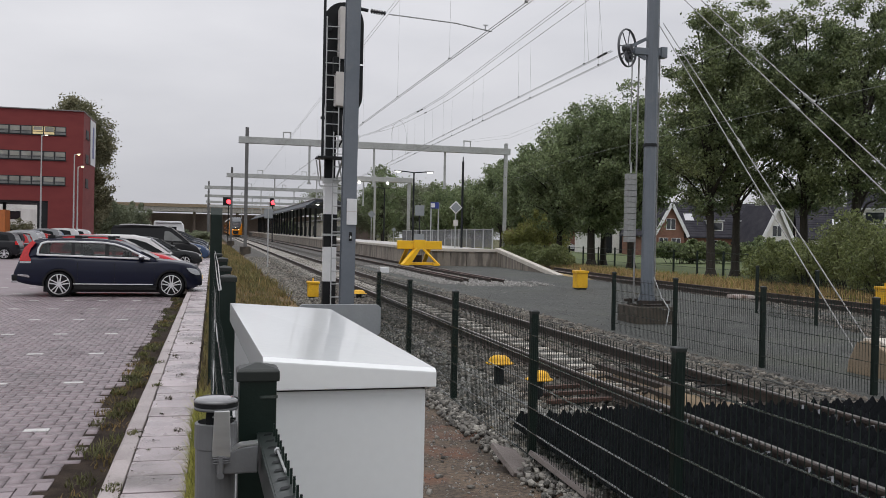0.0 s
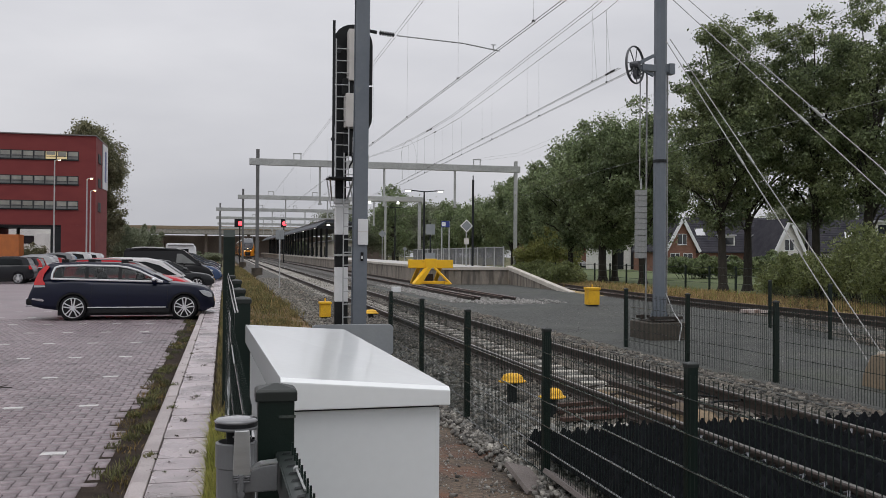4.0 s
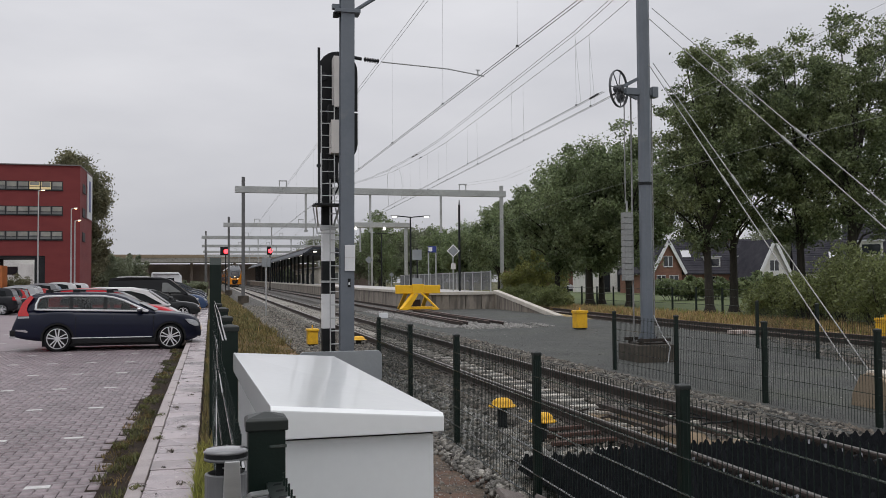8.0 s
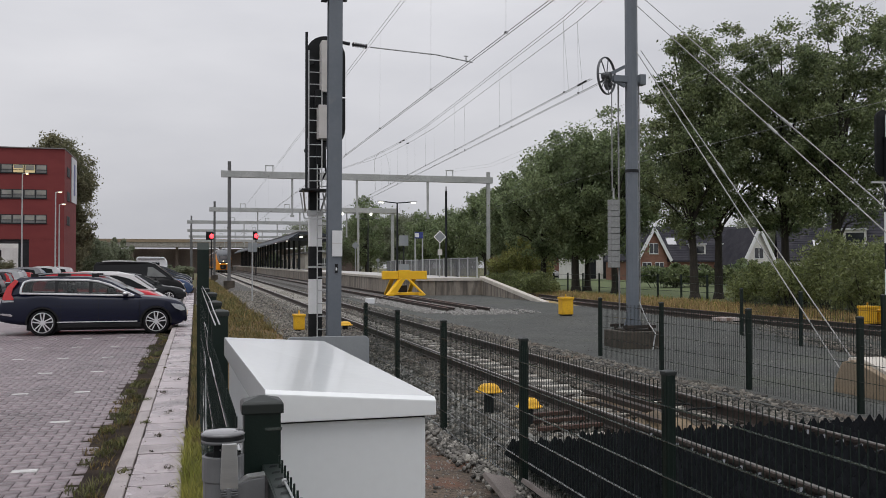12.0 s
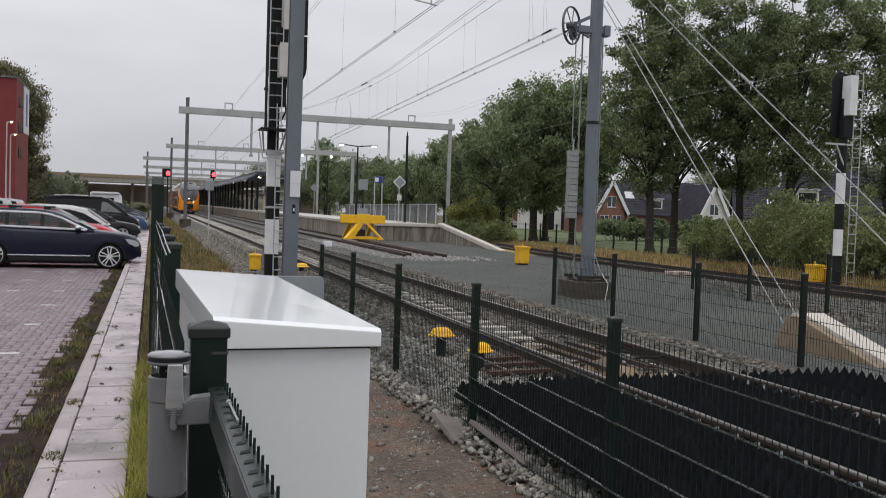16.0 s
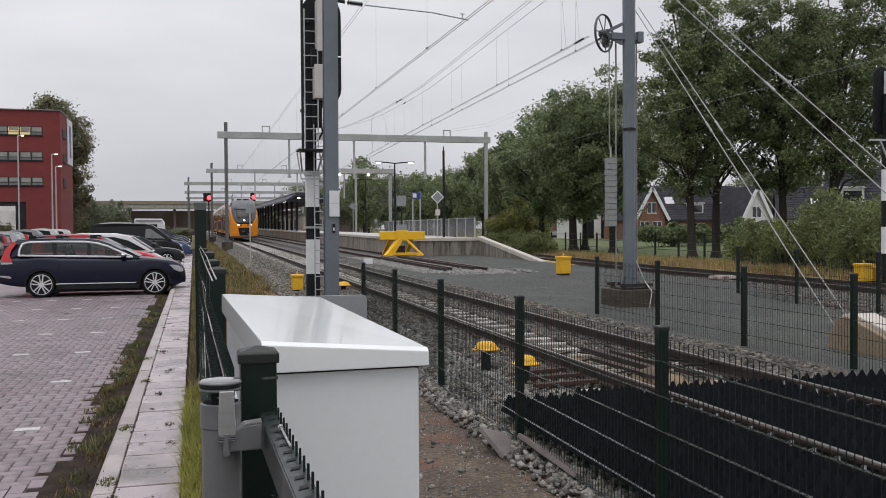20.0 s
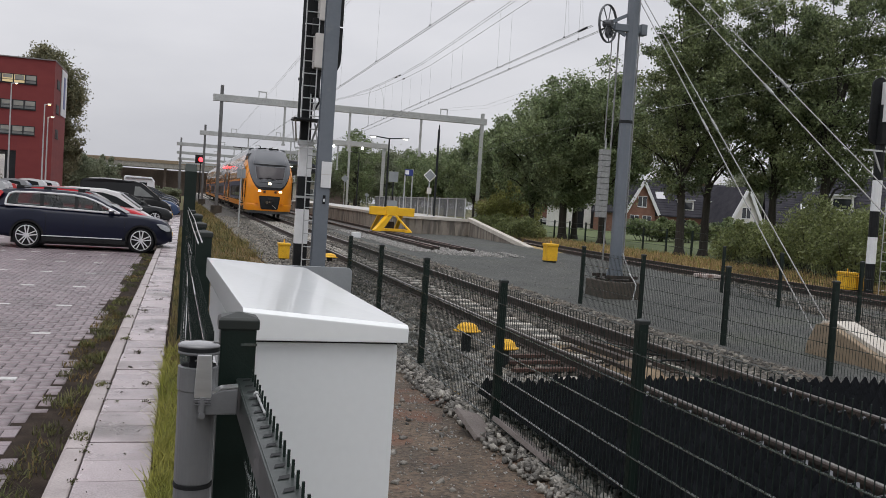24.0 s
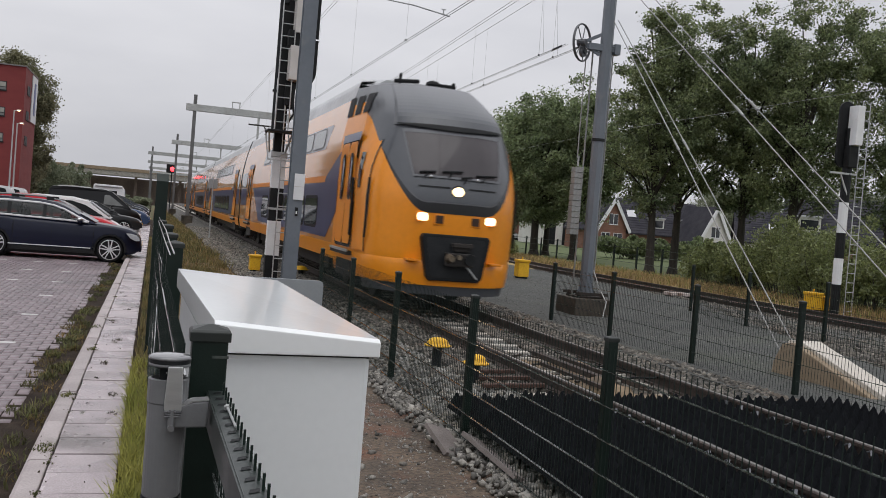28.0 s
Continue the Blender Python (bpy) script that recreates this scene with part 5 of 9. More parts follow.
            part("cab_step", Geo().box(min(s * 1.0, s * 1.30), y0 + 1.1, .42, max(s * 1.0, s * 1.30), y0 + 1.72, .80), UNDER, c)
            for k in range(3):
                part("roof_louvre", cab_patch(y0 + 2.0 + .60 * k, y0 + 2.42 + .60 * k, 3.46, 3.86, .015, s, .5), PLASTIC, c, "dark slanted roof louvre")
    for by in (y0 + 3.6, y1 - 3.6):
        bog = part("bogie", Geo().box(-1.12, by - 1.5, .30, 1.12, by + 1.5, .62), UNDER, c, "grimy bogie frame", bevel=0.03)
        for wy in (by - 1.25, by + 1.25):
            for s in (-1, 1):
                part("wheel", Geo().rod((s * .70, wy, .46), (s * .83, wy, .46), .46, 20), UNDER, bog)
                part("axle_box", box_geo(s * 1.0 - .12, wy - .18, .30, s * 1.0 + .12, wy + .18, .62), UNDER, bog, bevel=0.02)
    part("underframe", Geo().box(-1.1, y0 + 5.6, .28, 1.1, y1 - 5.6, .60), UNDER, c, bevel=0.03)
    return c


COACH = 24.75
for k in range(4):
    coach(k * COACH + (.0 if k == 0 else .3), (k + 1) * COACH, k == 0)
# roof gear behind the cab
part("roof_horn", Geo().rod((-.62, 2.75, 4.20), (-.12, 2.75, 4.24), .04, 6).rod((-.5, 2.75, 4.06), (-.5, 2.75, 4.36), .03, 6), BLACK, train, "black roof horn")
part("roof_aerial", Geo().rod((.02, 2.7, 4.20), (.62, 2.7, 4.20), .04, 6).ball((.16, 2.7, 4.20), .12, 10, 6, (1.3, 1, .7)).rod((.58, 2.7, 4.06), (.58, 2.7, 4.28), .035, 6), BLACK, train, "black roof aerial and beacon")
part("roof_pod", Geo().rings([[(x, y, z) for x, z in ((-1.0 * k, 4.18), (-.8 * k, 4.34 * m), (.8 * k, 4.34 * m), (1.0 * k, 4.18))] for y, k, m in ((3.3, .8, .985), (4.0, 1, 1), (8.5, 1, 1))], closed=False), TRAIN_ROOF, train, "pale roof fairing")
# folded current collector on the second coach
pan = part("pantograph_base", Geo().box(-.6, 30.0, 4.28, .6, 31.6, 4.56), UNDER, train)
part("pantograph_arm", Geo().rod((0, 31.4, 4.56), (0, 29.9, 5.1), .04).rod((0, 29.9, 5.1), (0, 31.2, 5.45), .035).rod((-.75, 31.2, 5.46), (.75, 31.2, 5.46), .04), UNDER, pan)

# ---- masts, signals, wires, gantries, buffer stop, line-side boxes ----
def h_outline(w, d, t=0.016, f=0.022):
    """An H section, web across: w wide, d deep."""
    return [(-w / 2, -d / 2), (w / 2, -d / 2), (w / 2, -d / 2 + f), (t / 2, -d / 2 + f), (t / 2, d / 2 - f), (w / 2, d / 2 - f), (w / 2, d / 2), (-w / 2, d / 2),
            (-w / 2, d / 2 - f), (-t / 2, d / 2 - f), (-t / 2, -d / 2 + f), (-w / 2, -d / 2 + f)]


def insulator(parent, p, d, n=6, r=.06):
    """Ribbed insulator from p along d."""
    p, d = Vector(p), Vector(d)
    g = Geo().rod(p, p + d, r * .45, 8)
    for k in range(n):
        c = p + d * ((k + .5) / n)
        g.rod(c - d * (.22 / n), c + d * (.22 / n), r, 10)
    return part("insulator", g, STEEL_DARK, parent, "ribbed dark insulator")


mast_1 = thing("catenary_mast", "blue-grey steel catenary mast with a white plate", "catenary mast", "catenary masts", m=pose(2.235, 15.6, 0, 0, 0.25, 0))
part("column", Geo().extrude(h_outline(.235, .235), -.2, 9.6, "z"), MAST, mast_1)
part("web_plate", box_geo(-.100, -.112, -.2, .116, -.100, 9.6), MAST, mast_1)
part("base_plate", box_geo(-.25, -.25, -.2, .25, .25, -.16), MAST, mast_1, bevel=0.01)
part("footing", box_geo(-.45, -.45, -.5, .45, .45, -.19), CONCRETE_DARK, mast_1, "dark concrete footing", bevel=0.02)
pl = part("number_plate", box_geo(-.05, -.150, 1.80, .125, -.140, 2.245), WHITE, mast_1, "white plate, text unreadable", bevel=0.003)
part("plate_fold", box_geo(-.05, -.153, 2.02, .125, -.149, 2.03), OFFWHITE, pl)
part("tag", box_geo(.0, -.148, 1.52, .05, -.140, 1.67), BLACK, mast_1, "small black tag", bevel=0.003)
part("tag_mark", box_geo(.012, -.152, 1.56, .038, -.148, 1.61), WHITE, mast_1)
part("clamp", Geo().box(-.22, -.15, 6.28, .22, .15, 6.34).box(-.26, -.06, 6.36, -.13, .06, 6.44), MAST, mast_1, "bracket clamp", bevel=0.008)
part("clamp_end", box_geo(-.24, -.05, 6.22, -.14, .05, 6.30), STEEL_DARK, mast_1)
part("cantilever", Geo().rod((.13, 0, 6.35), (2.5, 0, 8.0), .035, 8), MAST, mast_1, "sloping cantilever tube")
# registration arm reaching to the contact wire
arm = part("registration_arm", Geo().rod((.62, 0, 5.48), (1.82, 0, 5.425), .012, 8).rod((1.82, 0, 5.425), (2.50, 0, 5.33), .012, 8).rod((2.38, 0, 5.44), (2.38, 0, 5.33), .012, 6).rod((2.34, 0, 5.435), (2.42, 0, 5.435), .010, 6), GALV, mast_1, "thin registration arm")
part("arm_root", Geo().rod((.12, 0, 5.53), (.26, 0, 5.51), .03, 8), STEEL_DARK, mast_1)
insulator(mast_1, (.30, 0, 5.508), (.27, 0, -.022), 6, .043)

mast_2 = thing("catenary_mast", "grey tapered catenary mast with a tensioning wheel on a concrete block", "catenary mast", "catenary masts", m=pose(8.63, 17.0, 0, 0, 0, 0))
part("column", Geo().rings([[(r * math.cos(2 * math.pi * (i + .5) / 8), r * math.sin(2 * math.pi * (i + .5) / 8), z) for i in range(8)] for r, z in ((.132, .36), (.132, 1.0), (.130, 9.5))]), MAST, mast_2, "tapered tubular column", smooth=False)
part("joint_ring", Geo().rod((0, 0, 3.56), (0, 0, 3.62), .142, 16), STEEL_DARK, mast_2)
part("base_plate", box_geo(-.30, -.28, .31, .30, .28, .345), RAIL, mast_2, bevel=0.01)
for x in (-.26, .26):
    for y in (-.24, .24):
        part("anchor_bolt", Geo().rod((x, y, .28), (x, y, .44), .022, 8).rod((x, y, .345), (x, y, .385), .045, 6), RAIL, mast_2)
for s in (-1, 1):
    part("gusset", Geo().extrude([(s * .12, .345), (s * .22, .345), (s * .125, .62)], -.012, .012), MAST, mast_2)
for y in (-.30, .30):
    part("base_rail", Geo().bar((-.36, y, .40), (.36, y, .40), .05, .06), RAIL, mast_2, "rusty clamp bar")
part("footing", box_geo(-.43, -.46, -.3, .43, .46, .31), FOOTING_BROWN, mast_2, "dark weathered concrete block", bevel=0.02)
part("earth_cable", Geo().rod((.05, -.19, .9), (.16, -.33, .5), .012, 6).rod((.16, -.33, .5), (.20, -.58, .28), .012, 6).rod((.20, -.58, .28), (.10, -.66, -.04), .012, 6), GALV, mast_2, "pale earthing cable")
part("bracket", Geo().box(-.42, -.06, 5.42, .30, .06, 5.56).box(.16, -.09, 5.38, .29, .09, 5.60), MAST, mast_2, "wheel bracket", bevel=0.01)
# tensioning wheel
wc = Vector((-.56, 0, 5.54))
wheel = Geo()
tilt = Matrix.Rotation(radians(37), 3, "Z")
rimp = [wc + tilt @ Vector((0.375 * math.cos(2 * math.pi * i / 28), 0, 0.375 * math.sin(2 * math.pi * i / 28))) for i in range(28)]
side_ = tilt @ Vector((0, 1, 0))
hoops = []
for i in range(29):
    p = rimp[i % 28]
    out_ = (p - wc).normalized()
    hoops.append([p + out_ * (.017 * math.cos(k * math.pi / 3)) + side_ * (.028 * math.sin(k * math.pi / 3)) for k in range(6)])
wheel.rings(hoops, caps=False)
wp = part("tension_wheel", wheel, WHEEL_GREY, mast_2, "spoked tensioning wheel")
for i in range(2, 28, 4):
    part("spoke", Geo().rod(wc, rimp[i], .011, 6), WHEEL_GREY, wp)
hub = tilt @ Vector((0, 1, 0))
part("hub", Geo().rod(wc - hub * .09, wc + hub * .09, .075, 12), WHEEL_GREY, wp)
part("second_wheel", Geo().rod(wc + hub * .10 + Vector((.16, 0, -.16)), wc + hub * .16 + Vector((.16, 0, -.16)), .11, 20).rod(wc + Vector((.16, 0, -.16)) + hub * .05, wc + Vector((.16, 0, -.16)) + hub * .2, .05, 10), WHEEL_GREY, wp, "smaller rope drum")
part("wheel_arm", Geo().bar(wc, (-.15, 0, 5.75), .05, .07).bar(wc, (-.15, 0, 5.35), .05, .07), MAST, mast_2)
part("weight_rope", Geo().rod((-.34, .22, 5.4), (-.34, .22, 3.2), .012, 6), CABLE, mast_2)
part("guide_rod", Geo().rod((-.19, .22, 5.6), (-.19, .22, .1), .018, 8).rod((.24, .14, 5.4), (.24, .14, .4), .014, 8), CABLE, mast_2)
weights = part("weight_stack", Geo().rod((-.30, .24, 3.03), (-.30, .24, 3.25), .02, 8), GALV, mast_2, "concrete counterweight stack")
blk = Geo().extrude([(-.10, -.09), (.10, -.09), (.10, .09), (-.10, .09)], 0, .112, "z").mesh("weight", SLEEPER_GREY, 0.012)
for k in range(12):
    part("weight", blk, None, weights, m=pose(-.30, .24, 1.60 + .118 * k))
# stays down to their anchors
stay = thing("stay_wires", "paired galvanised stay wires from the mast to ground anchors", "stay wire")
for (x, y, z), (x2, y2, z2) in (((8.70, 16.9, 6.05), (8.66, 10.75, .12)), ((8.80, 16.9, 6.08), (8.86, 10.60, .12)), ((8.70, 16.9, 7.02), (8.62, 6.9, -.05)), ((8.80, 16.9, 7.22), (8.95, 6.75, -.05))):
    a, b = Vector((x, y, z)), Vector((x2, y2, z2))
    w = part("stay", Geo().rod(a, b, .010, 6), CABLE, stay)
    c = a.lerp(b, .46)
    d = (b - a).normalized()
    part("turnbuckle", Geo().rod(c - d * .15, c + d * .15, .022, 8), CABLE, w)
anchor = thing("stay_anchor", "sloping tan concrete anchor block with a pale top edge", "anchor block", m=pose(0, 0, 0))
part("block", Geo().extrude([(10.36, -.3), (10.30, .10), (10.15, .36), (9.95, .40), (8.2, -.14), (8.2, -.3)], 8.16, 8.58, "x"), CONCRETE_TAN, anchor, bevel=0.02)
part("pale_edge", Geo().extrude([(10.18, .355), (10.14, .410), (9.92, .43), (8.0, -.12), (8.0, -.22), (9.90, .34)], 8.26, 8.60, "x"), CONCRETE_PALE, anchor, "pale flat top edge", bevel=0.012)


def ladder(parent, x0, x1, y, z0, z1, step, r=.014, lean=0.0):
    l = part("ladder", Geo().rod((x0, y, z0), (x0, y + lean, z1), r, 6), GALV, parent, "galvanised service ladder")
    part("stile", Geo().rod((x1, y, z0), (x1, y + lean, z1), r, 6), GALV, l)
    z = z0 + step * .6
    while z < z1:
        k = (z - z0) / (z1 - z0) * lean
        part("rung", Geo().rod((x0, y + k, z), (x1, y + k, z), r * .8, 6), GALV, l)
        z += step
    return l


def signal_board(parent, cx, y, z0, z1, w, front=1):
    """Tall rounded black backing board."""
    r = w / 2
    o = [(cx + r * math.cos(radians(a)), z1 - r + r * math.sin(radians(a))) for a in range(0, 181, 15)]
    o += [(cx + r * math.cos(radians(a)), z0 + r + r * math.sin(radians(a))) for a in range(180, 361, 15)]
    return part("backing_board", Geo().extrude(o, y, y + .06), BLACK, parent, "rounded black backing board", bevel=0.006)


sig = thing("railway_signal", "tall black-and-white banded railway signal seen from behind, with a ladder", "railway signal", "railway signals", m=pose(2.35, 19.0, 0))
W = .135
for z0, z1, m_ in ((-.2, .65, BLACK), (.65, 1.37, WHITE), (1.37, 2.05, BLACK), (2.05, 2.78, WHITE), (2.78, 4.3, BLACK)):
    part("post_band", box_geo(-W, -.10, z0, W if z0 < 2.7 else W * .62, .10, z1), m_, sig, "white painted band" if m_ is WHITE else "black painted band", bevel=0.006)
part("footing", box_geo(-.3, -.3, -.4, .3, .3, -.12), CONCRETE_DARK, sig, bevel=0.02)
# two half boards with a thin slit between them, bridged by dark straps
for lower, z_a, z_b in ((False, 5.235, 6.50), (True, 4.12, 5.20)):
    arc = [(.22 + .42 * math.cos(radians(a)), (z_a + .42 if lower else z_b - .42) + .42 * math.sin(radians(a))) for a in (range(180, 361, 15) if lower else range(0, 181, 15))]
    arc += [(.64, z_b), (-.20, z_b)] if lower else [(-.20, z_a), (.64, z_a)]
    part("backing_board", Geo().extrude(arc, .02, .08), BLACK, sig, "rounded black half of the backing board", bevel=0.006)
for x0, x1 in ((-.135, -.02), (.14, .535)):
    part("board_strap", box_geo(x0, .085, 5.18, x1, .10, 5.255), BLACK, sig)
part("warning_lamp", Geo().rod((-.10, -.05, 5.95), (-.10, .02, 5.95), .085, 14), STEEL_DARK, sig, "small round lamp back")
part("bracket", box_geo(-.24, -.08, 4.02, .05, -.02, 4.075), STEEL_DARK, sig, "short dark bracket", bevel=0.004)
part("bracket", box_geo(-.14, -.08, 3.70, .22, -.02, 3.80), STEEL_DARK, sig, "short dark bracket", bevel=0.004)
for k in range(12):
    part("guard_peg", box_geo(-.275, -.60, 3.40 + .25 * k, -.225, -.545, 3.43 + .25 * k), GALV, sig)
part("lamp_housing", box_geo(.09, -.34, 5.25, .36, .02, 6.32), OFFWHITE, sig, "cream relay box behind the head", bevel=0.012)
part("lamp_housing", box_geo(.03, -.34, 4.28, .34, .02, 4.98), OFFWHITE, sig, "cream relay box behind the head", bevel=0.012)
part("lamp_housing", box_geo(-.02, -.28, 4.95, .3, .02, 5.3), BLACK, sig, bevel=0.02)
part("cable_box", box_geo(.0, -.22, 3.75, .20, .0, 4.22), BLACK, sig, bevel=0.02)
part("cable_loop", Geo().rod((.14, -.2, 3.9), (.20, -.24, 3.6), .02, 6).rod((.20, -.24, 3.6), (.1, -.2, 3.4), .02, 6), BLACK, sig)
part("work_platform", box_geo(-.34, -.62, 3.18, .26, -.05, 3.215), STEEL_DARK, sig, "small steel work platform", bevel=0.006)
part("platform_brace", Geo().bar((-.30, -.5, 3.18), (-.22, -.12, 2.78), .03, .03), GALV, sig)
part("platform_brace", Geo().bar((.18, -.5, 3.18), (.10, -.12, 2.78), .03, .03), GALV, sig)
part("guard_hoop", Geo().bar((-.26, -.30, 2.62), (.22, -.30, 2.62), .03, .03).bar((-.26, -.30, 2.62), (-.34, -.3, 3.15), .025, .025).bar((.22, -.30, 2.62), (.12, -.3, 3.15), .025, .025), GALV, sig)
part("safety_post", Geo().bar((-.25, -.58, 3.2), (-.25, -.58, 6.40), .05, .05), STEEL_DARK, sig, "upright guard post")
ladder(sig, .02, .34, -.20, -.1, 4.2, .27)
ladder(sig, -.17, .10, -.30, 3.25, 6.1, .25)
part("collar", box_geo(-W - .02, -.13, 2.70, W + .02, .13, 2.80), GALV, sig, bevel=0.004)
part("collar", Geo().box(-W - .03, -.13, 1.60, W + .2, -.09, 1.645), GALV, sig)

sig2 = thing("railway_signal", "banded black-and-white railway signal with a ladder beyond the far track", "railway signal", "railway signals", m=pose(18.42, 20.9, 0))
for z0, z1, m_ in ((-.2, .80, BLACK), (.80, 1.54, WHITE), (1.54, 2.26, BLACK), (2.26, 3.12, WHITE), (3.12, 5.2, BLACK)):
    part("post_band", Geo().rod((0, 0, z0), (0, 0, z1), .128, 14), m_, sig2, "white painted band" if m_ is WHITE else "black painted band")
signal_board(sig2, -.12, .05, 4.1, 5.95, .50)
part("lamp_housing", box_geo(-.09, -.33, 4.72, .15, .02, 5.82), WHITE, sig2, "white relay box behind the head", bevel=0.012)
part("lamp_housing", box_geo(-.15, -.2, 4.1, .15, .02, 4.7), BLACK, sig2, bevel=0.02)
part("bracket_arm", Geo().bar((-.65, -.1, 3.92), (.25, -.1, 3.92), .05, .05).bar((-.3, -.1, 3.9), (0, -.1, 3.3), .04, .04), GALV, sig2)
ladder(sig2, .30, .56, -.05, -.1, 6.0, .27, .015, 0.0)


def wire(parent, name, a, b, r=.009, sag=0.0, n=1):
    g = Geo()
    a, b = Vector(a), Vector(b)
    pts = [a.lerp(b, k / n) - Vector((0, 0, 4 * sag * (k / n) * (1 - k / n))) for k in range(n + 1)]
    for p, q in zip(pts, pts[1:]):
        g.rod(p, q, r, 5, caps=False)
    return part(name, g, WIRE, parent)


lines = thing("overhead_line", "overhead line with contact wires, carrier wires and droppers", "overhead line")
for dx in (-.03, .03):
    wire(lines, "contact_wire", (T1 - .06 + dx, -30, 5.40), (T1 - .06 + dx, 300, 5.40), .0068)
    wire(lines, "carrier_wire", (T1 - .05 + dx * 1.5, -30, 8.3), (T1 - .05 + dx * 1.5, 300, 7.3), .006)


def strung(name, points, r=.006, label=""):
    ps = [Vector(p) for p in points]
    rings = []
    for k, p in enumerate(ps):
        d = (ps[min(k + 1, len(ps) - 1)] - ps[max(k - 1, 0)]).normalized()
        u = d.cross(Vector((1, 0, 0))).normalized()
        v = d.cross(u)
        rings.append([p + u * (r * math.cos(i * 1.2566)) + v * (r * math.sin(i * 1.2566)) for i in range(5)])
    return part(name, Geo().rings(rings, caps=False), WIRE, lines, label)


def carrier_z(y):
    return float(np.interp(y, [-6, 4, 10, 15, 17, 19, 24, 29, 34, 38, 42, 47, 53, 60, 73, 120], [10.4, 8.8, 7.9, 7.46, 7.33, 7.23, 7.17, 7.10, 7.06, 7.14, 7.28, 7.48, 7.85, 8.45, 9.55, 7.2]))


def second_x(y):
    """Line of the siding's inner wire; the outer one hangs a third of a metre beside it."""
    return 7.94 + .036 * (y - 18.9) if y < 50 else float(np.interp(y, [50, 73, 120], [9.06, 10.95, 10.0]))


YS = (-6, 0, 4, 7, 10, 13, 15, 17, 19, 21.5, 24, 26.5, 29, 31.5, 34, 36, 38, 40, 42, 44.5, 47, 50, 53, 56.5, 60, 66, 73, 96, 120)
for dx, dz in ((.0, .025), (.045, -.02), (.345, -.045)):
    strung("carrier_wire", [(second_x(y) + dx * (1 if y < 53 else .3), y, carrier_z(y) + dz) for y in YS], .007, "sagging carrier wire")
for dx in (0.0, .345):
    strung("contact_wire", [(second_x(y) + dx, y, 5.55) for y in (17.4, 30, 42, 49)] + [(9.28 + dx * .2, 62, 5.53), (9.25 + dx * .2, 300, 5.3)], .0075)
    strung("contact_wire", [(second_x(y) + dx + .05, y, 5.545) for y in (17.4, 30, 42, 49)], .0055)
# the far track's own line, following its curve
for dx, dz in ((-.05, 0.0), (.10, -.18)):
    strung("carrier_wire", [(t3_at(y) + dx + (.0 if y < 70 else -2.4), y, z + dz) for y, z in ((-5, 10.0), (8, 9.0), (20, 8.45), (32, 8.2), (42, 8.25), (50, 8.42), (62, 9.05), (73, 9.80))], .005)
strung("contact_wire", [(t3_at(y), y, 5.7) for y in (10, 20, 30, 40, 50, 60, 73)], .005)
for y in (13.82, 18.7, 24.28, 30.13, 36.6, 44.0, 53.0, 64.0, 78.0, 92.0):
    part("dropper", Geo().rod((T1 - .08, y, 5.42), (T1 - .07, y, 8.2 - .003 * y), .0028, 4), WIRE, lines)
    part("dropper_clamp", Geo().box(T1 - .105, y - .012, 5.40, T1 - .055, y + .012, 5.432), STEEL_DARK, lines)
for y in (18.92, 23.95, 29.15, 33.85, 37.6, 41.8, 46.5):
    for dx, dz in ((.0, .02), (.345, -.05)):
        x = second_x(y) + dx
        part("dropper", Geo().rod((x, y, 5.55), (x - .01, y, carrier_z(y) + dz), .0028, 4), WIRE, lines)
        part("dropper_clamp", Geo().box(x - .018, y - .012, 5.54, x + .018, y + .012, 5.575), STEEL_DARK, lines)
        if y < 20:
            part("dropper", Geo().rod((x + .07, y - .1, 5.55), (x, y + .05, carrier_z(y) + dz), .0028, 4), WIRE, lines)
insulator(lines, (second_x(17.6), 17.6, 5.55), (.03, .55, 0), 8, .020)
insulator(lines, (second_x(17.15) + .345, 17.15, 5.55), (.02, .55, 0), 7, .020)
for x, y0, y1, dz in ((second_x(38.6) + .02, 38.4, 38.75, .0), (second_x(39.4) + .02, 39.2, 39.55, .0), (second_x(39.3) + .345, 39.1, 39.45, -.045)):
    part("splice", Geo().rod((x, y0, carrier_z(y0) + dz), (x + .012, y1, carrier_z(y1) + dz), .026, 8), STEEL_DARK, lines)
loop = [(8.93, 46.3, 5.6), (8.91, 46.3, 6.35), (8.87, 46.35, 6.94), (8.87, 46.1, 7.22), (8.87, 45.5, 7.37), (8.85, 44.7, 7.42), (8.84, 44.0, 7.36), (8.82, 43.4, 7.20), (8.81, 42.9, 7.0), (8.82, 42.4, 6.57), (8.80, 42.2, 6.1), (8.75, 42.2, 5.56)]
strung("loop_wire", loop, .0075, "slack rounded jumper loop")


